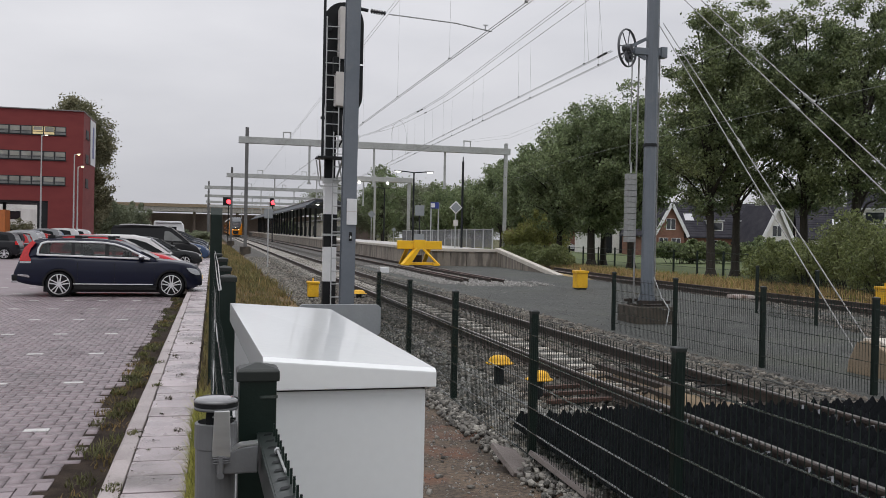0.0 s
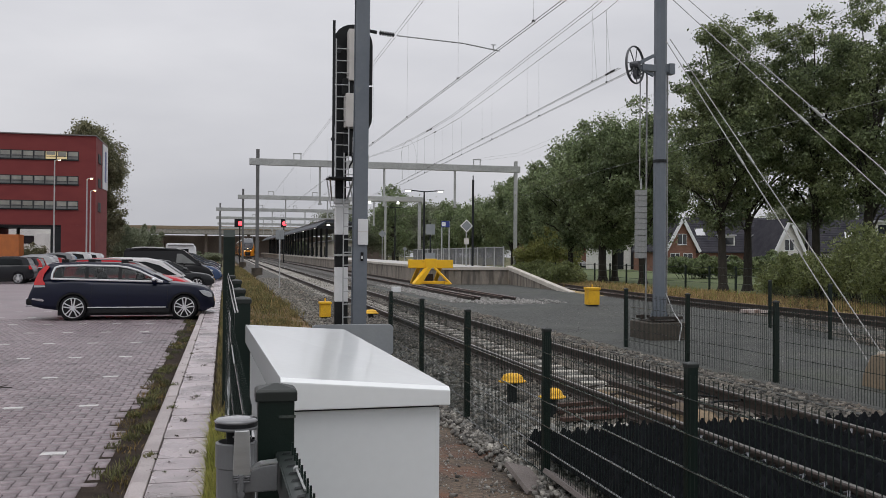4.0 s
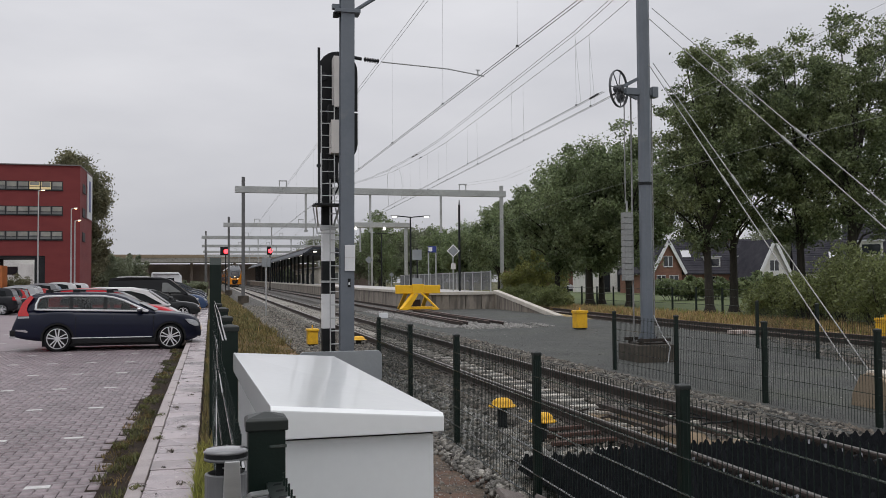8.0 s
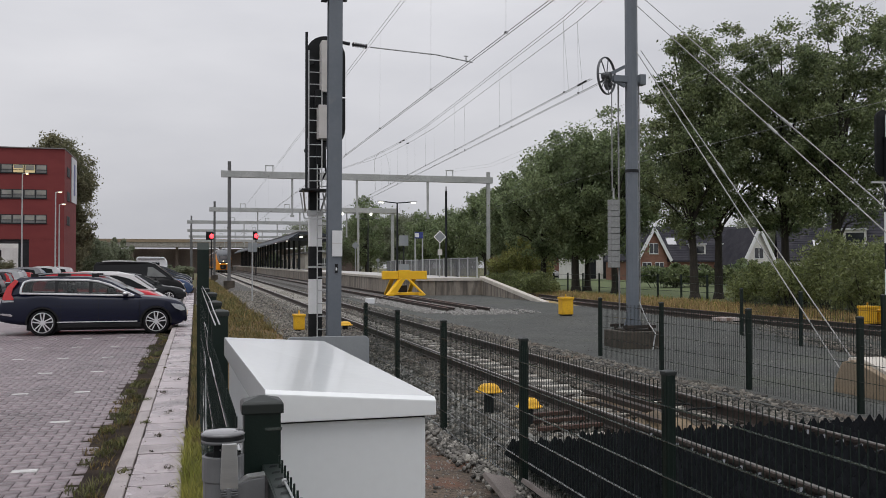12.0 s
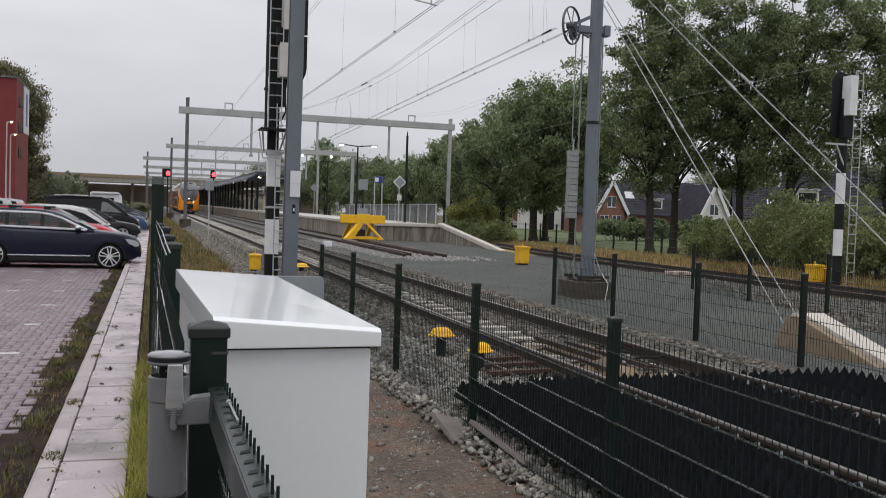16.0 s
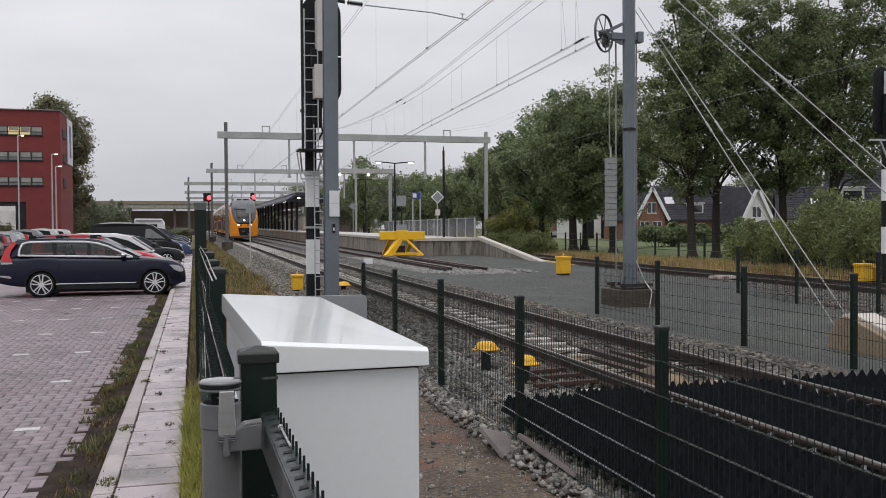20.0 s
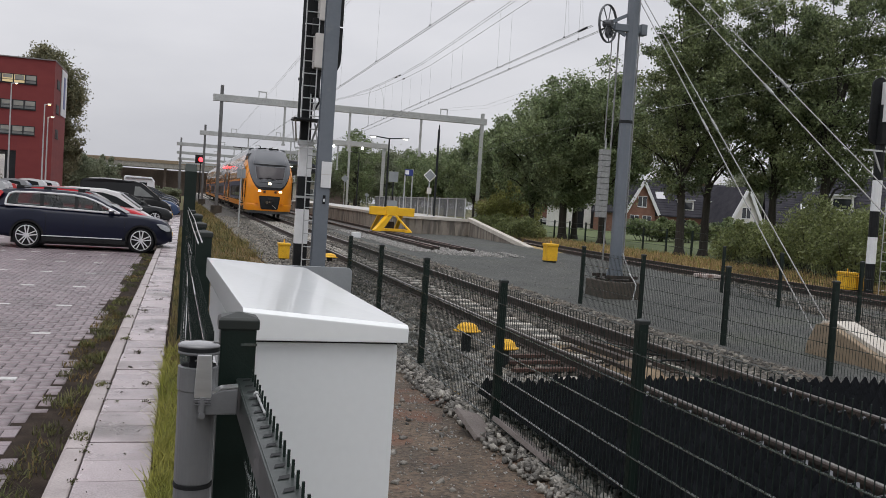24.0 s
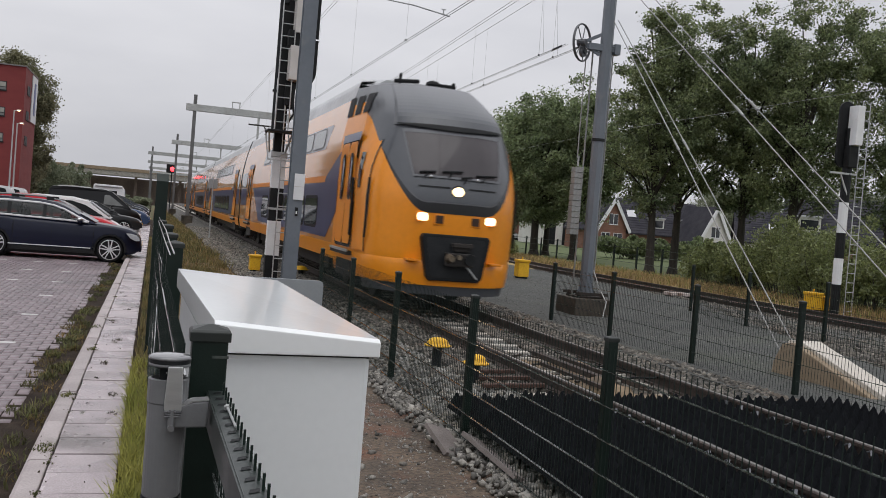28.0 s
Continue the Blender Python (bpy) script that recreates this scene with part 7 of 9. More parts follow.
            part("headlight", Geo().ball((hx - .06, side * (width(hx, hz) - .14), hz), .16, 12, 8, (1.0, .9, .42)), LENS, c, "clear headlight", smooth=True)
            tl = [(.03, .80), (.22, .80), (.24, .98), (.14, 1.02)]
            part("tail_light", Geo().extrude([(a * kx, b * kz) for a, b in tl], *sorted((side * (hw - .20), side * (hw - .035)))), RED_PLASTIC, c, "red tail light", bevel=0.012)
        if trim:
            part("reflector", shell([(.10, .55), (.40, .50), (.42, .535), (.36, .575), (.12, .585)], .04), CHROME, c, "bright strip on the rear bumper", bevel=0.004)
        for cx in wx:
            arch = Geo()
            pts = [(cx + ra * math.cos(math.pi * (k - .5) / 11), r + ra * math.sin(math.pi * (k - .5) / 11)) for k in range(13)]
            for (a0, b0), (a1, b1) in zip(pts, pts[1:]):
                arch.bar((a0, side * (hw - .030), b0), (a1, side * (hw - .030), b1), .05, .045)
            part("arch_trim", arch, PLASTIC if trim else m_body, c, "dark wheel arch trim" if trim else "")
    for (p0, q0), (p1, q1), nm in ((cab[-1], cab[-2], "windscreen"), (cab[0], cab[2], "rear_window")):
        d = Vector((p1 - p0, 0, q1 - q0))
        nrm = Vector((d.z, 0, -d.x)).normalized() * (.016 if nm == "windscreen" else -.016)
        pts = [(p0 + (p1 - p0) * f, q0 + (q1 - q0) * f) for f in (.08, .94)]
        part(nm, Geo().add([(pts[i][0] + nrm.x, sg * flank(pts[i][1], -.09), pts[i][1] + nrm.z + .02) for i, sg in ((0, -1), (0, 1), (1, 1), (1, -1))], [(0, 1, 2, 3)]), GLASS_CAR, c)
    part("front_bumper", Geo().rings([[(px, yy, zz) for px, zz in ((L - .06, .30), (L + .012, .33), (L + .012, .44), (L - .05, .47))] for yy in (-hw * .66, hw * .66)]), PLASTIC, c, "dark grille", bevel=0.01)
    part("rear_bumper", box_geo(-.045, -hw * .80, .40, .20, hw * .80, .58), PLASTIC if trim else m_body, c, "dark rear bumper" if trim else "", bevel=0.05)
    part("number_plate", box_geo(L + .01, -.26, .47, L + .02, .26, .57), YELLOW, c, "yellow plate, text not shown", bevel=0.003)
    if trim:
        part("skid_plate", box_geo(-.05, -hw * .78, .36, .30, -hw * .70, .42), CHROME, c, "bright rear trim", bevel=0.01)
        hook = [(.04, .40), (-.06, .375), (-.13, .385), (-.165, .42), (-.165, .50)]
        bar = Geo()
        for (a0, b0), (a1, b1) in zip(hook, hook[1:]):
            bar.rod((a0, 0, b0), (a1, 0, b1), .026, 8)
        part("tow_bar", bar.ball((-.165, 0, .52), .034, 8, 6), CHROME, c, "bright curved tow hook")
    if roof_rails:
        for side in (-1, 1):
            f = side * (flank(peak) - .06)
            rl = part("roof_rail", Geo().rod((.80, f, peak + .03), (1.3, f, peak + .075), .018, 6).rod((1.3, f, peak + .075), (2.2, f, peak + .07), .018, 6).rod((2.2, f, peak + .07), (2.65, f, peak - .0), .018, 6), ALU_DULL, c, "dull metal roof rail")
            for k in (.90, 1.56, 2.40):
                part("rail_foot", box_geo(k - .09, f - .02, peak - .02, k + .09, f + .02, peak + .075), PLASTIC, rl)
    tyre, rim, barrel = WHEELS[r]
    for cx in wx:
        for side in (-1, 1):
            w = part("wheel", tyre, None, c, "black tyre on a bright alloy rim", m=pose(cx, side * (hw - .13), r, 0, 0, 0 if side < 0 else 180))
            part("rim", rim, None, w)
            part("brake_disc", barrel, None, w, "dark disc coloured for the shaded hollow behind the spokes")
            part("wheel_well", Geo().rod((cx, side * (hw - .30), r), (cx, side * (hw - .26), r), ra, 20), BLACK, c)
    return c


car("estate", 4.74, 1.54, 1.86, (0.005, 0.0075, 0.024), -5.04, 26.38, 0, "dark navy estate car with bright window trim and roof rails", roof_rails=True, trim=True)
row = [
    ("mpv", 4.0, 1.63, 1.70, (0.50, 0.010, 0.022), -4.87, 29.4, "red hatchback parked at the kerb"),
    ("city", 3.7, 1.64, 1.70, (0.66, 0.66, 0.66), -4.65, 32.2, "white hatchback parked at the kerb"),
    ("saloon", 4.45, 1.52, 1.80, (0.016, 0.018, 0.020), -4.98, 47.6, "dark grey car parked at the kerb"),
    ("van", 5.0, 2.13, 1.92, (0.0015, 0.0018, 0.0025), -5.65, 54.6, "black van parked at the kerb"),
    ("mpv", 4.2, 1.62, 1.76, (0.05, 0.085, 0.17), -4.45, 58.2, "blue hatchback parked at the kerb"),
    ("hatch", 4.1, 1.58, 1.74, (0.045, 0.085, 0.21), -4.3, 61.0, "bright blue hatchback parked at the kerb"),
    ("estate", 4.6, 1.58, 1.80, (0.02, 0.03, 0.07), -4.9, 63.8, "dark blue estate car parked at the kerb"),
    ("mpv", 4.1, 1.72, 1.75, (0.025, 0.03, 0.035), -4.5, 66.6, "dark people carrier parked at the kerb"),
    ("mpv", 4.4, 1.80, 1.80, (0.03, 0.04, 0.06), -4.7, 72.0, "dark people carrier parked at the kerb"),
    ("hatch", 4.1, 1.5, 1.75, (0.02, 0.025, 0.03), -4.6, 69.2, "black car parked at the kerb"),
    ("mpv", 4.4, 1.95, 1.8, (0.04, 0.045, 0.05), -4.7, 78.5, "tall dark grey car parked at the kerb"),
    ("hatch", 4.1, 1.5, 1.75, (0.05, 0.06, 0.09), -4.6, 75.0, "dark blue car parked at the kerb"),
]
for shape, L, H, W, col, x, y, lab in row:
    car(shape, L, H, W, col, x, y, 0, lab, detail=False)
opposite = [
    ("hatch", 4.2, 1.58, 1.78, (0.012, 0.013, 0.016), -10.90, 58.0, 180, "black hatchback parked across the aisle"),
    ("estate", 4.2, 1.50, 1.78, (0.03, 0.03, 0.035), -10.78, 60.8, 180, "dark grey estate car parked across the aisle"),
    ("mpv", 4.2, 1.66, 1.78, (0.4, 0.41, 0.42), -10.66, 63.5, 180, "silver hatchback parked across the aisle"),
    ("mpv", 4.2, 1.72, 1.78, (0.3, 0.31, 0.33), -10.90, 66.2, 180, "silver people carrier parked across the aisle"),
    ("hatch", 4.2, 1.52, 1.78, (0.42, 0.03, 0.03), -10.78, 69.0, 180, "red hatchback parked across the aisle"),
    ("mpv", 4.2, 1.84, 1.78, (0.22, 0.23, 0.24), -10.66, 71.8, 180, "grey people carrier parked across the aisle"),
    ("mpv", 4.2, 1.70, 1.78, (0.08, 0.18, 0.34), -10.90, 74.5, 180, "light blue hatchback parked across the aisle"),
    ("mpv", 4.4, 1.92, 1.84, (0.58, 0.58, 0.58), -10.2, 77.2, 180, "tall white car parked across the aisle"),
    ("mpv", 4.4, 1.88, 1.82, (0.60, 0.60, 0.61), -9.6, 80.0, 180, "white hatchback parked across the aisle"),
    ("hatch", 4.2, 1.50, 1.78, (0.03, 0.03, 0.04), -10.90, 82.8, 180, "dark hatchback parked across the aisle"),
    ("estate", 4.2, 1.50, 1.78, (0.5, 0.5, 0.5), -10.78, 85.5, 180, "silver estate car parked across the aisle"),
    ("van", 4.4, 2.40, 2.0, (0.46, 0.46, 0.45), -7.75, 80.5, 0, "pale grey van at the far end"),
]
for shape, L, H, W, col, x, y, yaw, lab in opposite:
    car(shape, L, H, W, col, x, y, yaw, lab, detail=False)
camper = thing("camper", "white motor home parked at the far end of the car park", "motor home", m=pose(-6.0, 100.0, -.15))
part("body", Geo().extrude([(0, .5), (3.1, .5), (3.1, 1.5), (3.0, 2.55), (2.7, 2.92), (.15, 2.95), (0, 2.8)], -1.05, 1.05, "y"), WHITE_BOX, camper, "white box body", bevel=0.06)
for a, b in ((.35, 1.05), (1.5, 2.3)):
    part("window", box_geo(a, -1.075, 1.75, b, -1.045, 2.35), GLASS_CAR, camper, "dark side window", bevel=0.01)
part("stripe", box_geo(.02, -1.062, 1.25, 3.08, -1.05, 1.42), PLASTIC, camper, "dark side stripe")
part("awning", box_geo(.2, -1.16, 2.66, 2.8, -1.05, 2.78), ALU_DULL, camper, "rolled awning", bevel=0.02)
for cx in (.6, 2.5):
    part("wheel", Geo().rod((cx, -1.04, .34), (cx, -.80, .34), .34, 20), TYRE, camper)
for k, (x, y, col) in enumerate(((57.0, 146.0, (.6, .6, .6)), (62.2, 147.0, (.3, .32, .34)), (67.5, 146.5, (.62, .62, .6)))):
    car("hatch", 4.1, 1.5, 1.75, col, x, y, 0, "pale car parked before the houses", detail=False)

# ---- office, houses, flyover, station canopy, lamps ----
def glazed(parent, name, x0, x1, z0, z1, y, panes=1, lit=(), frame_mat=STEEL_DARK, glass=GLASS_OFFICE, depth=.12, axis="x"):
    """A recessed window strip facing -y (axis x) or facing +x (axis y, then x0, x1 run along y and y is the wall's x)."""
    def P(a, b, c0, c1, z_0, z_1):
        return box_geo(a, c0, z_0, b, c1, z_1) if axis == "x" else box_geo(c0, a, z_0, c1, b, z_1)
    sgn = -1 if axis == "x" else 1
    lo, hi = sorted((y + sgn * .03, y - sgn * depth))
    w = part(name, P(x0, x1, lo, hi, z0, z1), frame_mat, parent, "window in a dark frame")
    n = max(1, panes)
    for k in range(n):
        a, b = x0 + (x1 - x0) * k / n + .05, x0 + (x1 - x0) * (k + 1) / n - .05
        lo2, hi2 = sorted((y + sgn * .045, y + sgn * .034))
        part("pane", P(a, b, lo2, hi2, z0 + .06, z1 - .06), LAMP_OFFICE if k in lit else glass, w)
        if name == "window" and n == 8:
            lo3, hi3 = sorted((y + sgn * .050, y + sgn * .046))
            part("blind", P(a + .06, b - .04, lo3, hi3, z0 + .30 + .06 * ((k * 7) % 3), z1 - .08), GLASS_BLIND, w, "half-lowered pale blind")
            part("transom", P(a, b, *sorted((y + sgn * .056, y + sgn * .046)), z0 + .27, z0 + .31), frame_mat, w)
    part("sill", P(x0 - .05, x1 + .05, *sorted((y + sgn * .09, y - sgn * .02)), z0 - .06, z0), frame_mat, w)
    return w


OX, OY = -11.53, 88.0
office = thing("office_building", "four-storey dark red brick office with strip windows", "office building")
part("wall", box_geo(-46, OY, 4.2, OX, OY + 8.3, 12.35), BRICK_RED, office, "dark red brick upper walls")
part("wall", box_geo(-46, OY, -.4, -20.6, OY + 8.3, 4.198), BRICK_RED, office, "dark red brick ground floor")
part("wall", box_geo(-14.45, OY + .003, -.4, OX - .003, OY + 8.297, 4.198), BRICK_RED, office, "dark red brick ground floor")
part("passage_soffit", box_geo(-20.6, OY + .1, 4.02, -14.45, OY + 8.2, 4.197), STEEL_DARK, office, "dark soffit of the open passage")
part("passage_frame", box_geo(-15.35, OY + .12, -.2, -14.46, OY + 8.2, 4.0), STEEL_DARK, office, "dark lining of the passage")
part("passage_post", box_geo(-19.0, OY + 4.0, -.2, -18.75, OY + 4.3, 4.0), STEEL_DARK, office)
part("roof", box_geo(-46.15, OY - .15, 12.35, OX + .05, OY + 8.4, 12.45), ROOF_FELT, office, "flat roof with a thin edge", bevel=0.02)
for z, lit in ((10.12, (5, 6)), (7.87, ()), (5.62, ())):
    for x0 in (-20.6, -29.5, -38.5):
        glazed(office, "window", x0, x0 + 7.6 if x0 > -25 else x0 + 8, z, z + .80, OY, 8, lit if x0 > -25 else ())
    for y0 in (OY + 1.5,):
        # side panes: absence of sky reflection put in as dark paint, not glass
        glazed(office, "window", y0, y0 + 1.9, z, z + .80, OX, 2, (), glass=STEEL_DARK, axis="y")
part("banner", box_geo(OX + .02, OY + 4.3, 7.9, OX + .10, OY + 7.9, 12.2), TRAIN_PALE, office, "pale banner on the side wall", bevel=0.01)
part("banner_stripe", box_geo(OX + .10, OY + 5.6, 8.6, OX + .13, OY + 6.6, 11.6), BLUE_SIGN, office, "blue mark, not lettered")
kiosk = solid("orange_kiosk", box_geo(-19.6, 82.0, -.15, -16.75, 84.0, 3.2), ORANGE, "small orange cabin beside the office", "cabin", bevel=0.04)
far_block = thing("office_building", "white banded building seen through the passage", "office building")
part("wall", box_geo(-31.0, 128, -.3, -20.5, 136, 7.2), RENDER_WHITE, far_block, "white rendered walls")
for k in range(3):
    part("window_strip", box_geo(-30.5, 127.94, .8 + 2.1 * k, -21.0, 128.02, 1.85 + 2.1 * k), GLASS_DARK, far_block, "long grey window strip")
part("stair_drum", Geo().rod((-22.6, 127.2, -.3), (-22.6, 127.2, 4.2), 1.5, 24), RENDER_WHITE, far_block, "round white stair drum")
part("roof", box_geo(-31.1, 127.9, 7.2, -20.4, 136.1, 7.4), ROOF_FELT, far_block)


def lamp_post(x, y, h, arm, label, lit=True, double=False, glass=LAMP_WHITE):
    l = thing("street_lamp", label, "street lamp", "lamp posts")
    part("pole", Geo().rod((x, y, -.2), (x, y, h), .075, 10, .045), GALV if not double else STEEL_DARK, l)
    for s in ((1, -1) if double else (1,)):
        a = part("arm", Geo().rod((x, y, h - .03), (x + s * arm, y, h + .06), .035, 8), GALV if not double else STEEL_DARK, l)
        part("lamp_head", box_geo(min(x + s * arm * .75, x + s * (arm + .2)), y - .10, h + .02, max(x + s * arm * .75, x + s * (arm + .2)), y + .10, h + .10), GALV, a, bevel=0.03)
        if lit:
            part("lamp_glass", box_geo(min(x + s * arm * .85, x + s * (arm + .12)), y - .07, h - .03, max(x + s * arm * .85, x + s * (arm + .12)), y + .07, h + .02), glass, a, "lit lamp glass")
    return l


for x, y, h in ((-13.68, 80.0, 9.3), (-11.16, 80.0, 7.84), (-10.9, 80.2, 6.86), (-12.9, 110, 5.2)):
    lamp_post(x, y, h, .30, "slim street lamp, lit, before the office", glass=LAMP_STREET)

fly = thing("flyover", "long tan concrete flyover on piers in the distance", "bridge")
FY = 330.0
part("deck", box_geo(-190, FY, 9.0, 60, FY + 12, 10.6), CONCRETE, fly, "dull concrete deck")
part("parapet", box_geo(-190, FY - .3, 10.6, 60, FY, 11.7), CONCRETE_TAN, fly, "tan parapet")
for k in range(13):
    part("pier", box_geo(-157 + 15 * k, FY + 6, -.4, -156.1 + 15 * k, FY + 10, 9.0), BROWN_HAZED, fly)
part("embankment", box_geo(-190, FY + 13, -.4, 60, FY + 16, 8.6), BROWN_HAZED, fly, "wall coloured as brown haze behind the piers")

# station canopy on the platform
can = thing("station_canopy", "long dark platform canopy on steel columns", "canopy")
CX0, CX1, CY0, CY1 = 10.6, 16.2, 108.0, 270.0
roofo = [(CX0, 4.55), (CX0, 4.75), (11.8, 5.55), (14.2, 5.55), (CX1, 4.75), (CX1, 4.55), (14.2, 5.25), (11.8, 5.25)]
part("roof", Geo().extrude(roofo, CY0, CY1), CANOPY_HAZED, can, "dark boarded canopy roof")
part("fascia", box_geo(CX0 - .05, CY0 - .06, 4.5, CX1 + .05, CY0, 4.82), STEEL_DARK, can)
part("roof_skin", Geo().extrude([(11.7, 5.56), (14.3, 5.56), (14.3, 5.66), (11.7, 5.66)], CY0, CY1), ROOF_FELT, can)
for k in range(24):
    y = CY0 + 2.5 + 6.2 * k
    for x in (12.0,):
        cpart = part("column", box_geo(x - .14, y - .14, PLAT_Z, x + .14, y + .14, 5.3), STEEL_DARK, can, bevel=0.02)
    part("canopy_lamp", box_geo(12.0, y - .3, 4.95, 12.4, y + .3, 5.05), LAMP_WHITE, can, "lit canopy lamp") if k % 3 == 0 else None
graded(can, 46.0, 0.0052)
# added building: its pale walls stand in for brightness between the columns
hall = thing("station_hall", "low pale hall added as a bright backdrop beyond the far platform", "station building")
part("wall", box_geo(19.0, 165, -.3, 25.0, 300, 4.2), CONCRETE_PALE, hall, "pale rendered wall")
part("roof", box_geo(18.6, 164.6, 4.2, 25.4, 300.4, 4.5), ROOF_FELT, hall, "flat grey roof", bevel=0.03)
for k in range(16):
    glazed(hall, "window", 20.0 + .0 * k, 23.8, 1.6, 3.4, 165, 3, (), WHITE, GLASS_OFFICE) if k == 0 else part("window", box_geo(18.93, 166 + 8.3 * k, 1.6, 19.02, 170.5 + 8.3 * k, 3.4), GLASS_OFFICE, hall, "wide window")
shelter = thing("lamp_girder", "pale girder frame over the platform with small lamps", "girder")
part("roof", box_geo(13.0, 93.6, 7.35, 20.4, 94.4, 7.85), GANTRY, shelter, "pale steel girder", bevel=0.03)
for x in (13.4, 20.0):
    part("column", box_geo(x - .15, 93.85, 0, x + .15, 94.15, 7.35), GALV, shelter)
for x in (14.6, 17.6):
    part("girder_lamp", Geo().ball((x, 93.5, 7.2), .14, 10, 6), LAMP_WHITE, shelter, "lit lamp")

# things on the platform
lamp_post(11.55, 53.0, 5.5, 1.0, "dark double-armed platform lamp, lit", True, True)
lamp_post(15.9, 86.0, 6.3, .9, "distant platform lamp post", False, True)
dk = thing("platform_pole", "tall thin dark pole on the platform", "pole")
part("pole", Geo().rod((13.75, 50.0, PLAT_Z), (13.75, 50.0, 6.0), .065, 10), STEEL_DARK, dk)
part("pole_top", Geo().rod((13.75, 50.0, 6.0), (13.75, 50.0, 6.25), .03, 8), STEEL_DARK, dk)
dia = thing("diamond_sign", "grey diamond sign with a pale rim on a post", "sign", m=pose(13.22, 49.4, PLAT_Z))
dz, ds = 2.28, .30
part("post", Geo().rod((0, .05, 0), (0, .05, dz), .035, 8), GALV, dia)
part("rim", Geo().extrude([(0, dz - ds - .07), (ds + .07, dz), (0, dz + ds + .07), (-ds - .07, dz)], -.01, .02), WHITE, dia, "pale rim")
part("face", Geo().extrude([(0, dz - ds), (ds, dz), (0, dz + ds), (-ds, dz)], -.02, .0), GREY_PAINT, dia, "grey face")
part("small_plate", box_geo(-.13, -.02, 1.25, .13, .02, 1.58), OFFWHITE, dia, bevel=0.005)
pls = thing("platform_sign", "two grey plates on a post, seen from behind", "sign", m=pose(11.62, 51.5, PLAT_Z))
part("post", Geo().rod((0, .05, 0), (0, .05, 2.5), .04, 8), STEEL_DARK, pls)
part("plate", box_geo(-.30, -.02, 1.82, .26, .02, 2.42), GREY_PAINT, pls, bevel=0.01)
part("plate", box_geo(-.32, -.02, .1, .28, .02, .75), GREY_PAINT, pls, bevel=0.01)
st = thing("station_sign", "blue station sign panel on two posts", "sign", m=pose(12.4, 51.0, PLAT_Z))
for x in (-.22, .22):
    part("post", Geo().rod((x, .05, 0), (x, .05, 2.62), .04, 8), GALV, st)
part("panel", box_geo(-.26, -.04, 2.24, .22, .02, 2.60), BLUE_SIGN, st, bevel=0.01)
part("panel_mark", box_geo(-.24, -.05, 2.30, -.02, -.04, 2.54), WHITE, st, "white mark, not lettered")
slat_me = box_geo(-.008, -.024, 0, .008, .024, .96).mesh("slat", RAILING_GREY, 0)
rail = thing("platform_railing", "grey slatted railing along the back of the platform", "railing")
for k in range(14):
    y = 46.2 + 1.7 * k
    part("post", box_geo(14.38, y - .03, PLAT_Z, 14.44, y + .03, PLAT_Z + 1.12), GALV, rail)
    part("top_rail", Geo().box(14.395, y + .03, PLAT_Z + 1.04, 14.425, y + 1.67, PLAT_Z + 1.08), GALV, rail)
    for j in range(12):
        part("slat", slat_me, None, rail, m=pose(14.41, y + .12 + .13 * j, PLAT_Z + .08))
for x, y, dz2, ds2 in ((15.36, 90.0, 3.84, .40), (17.67, 90.0, 2.35, .24)):
    d2 = thing("diamond_sign", "small distant grey diamond sign on a post", "sign", m=pose(x, y, 0))
    part("post", Geo().rod((0, .05, -.3), (0, .05, dz2), .04, 8), GALV, d2)
    part("face", Geo().extrude([(0, dz2 - ds2), (ds2, dz2), (0, dz2 + ds2), (-ds2, dz2)], -.02, .02), GREY_PAINT, d2, bevel=0.01)


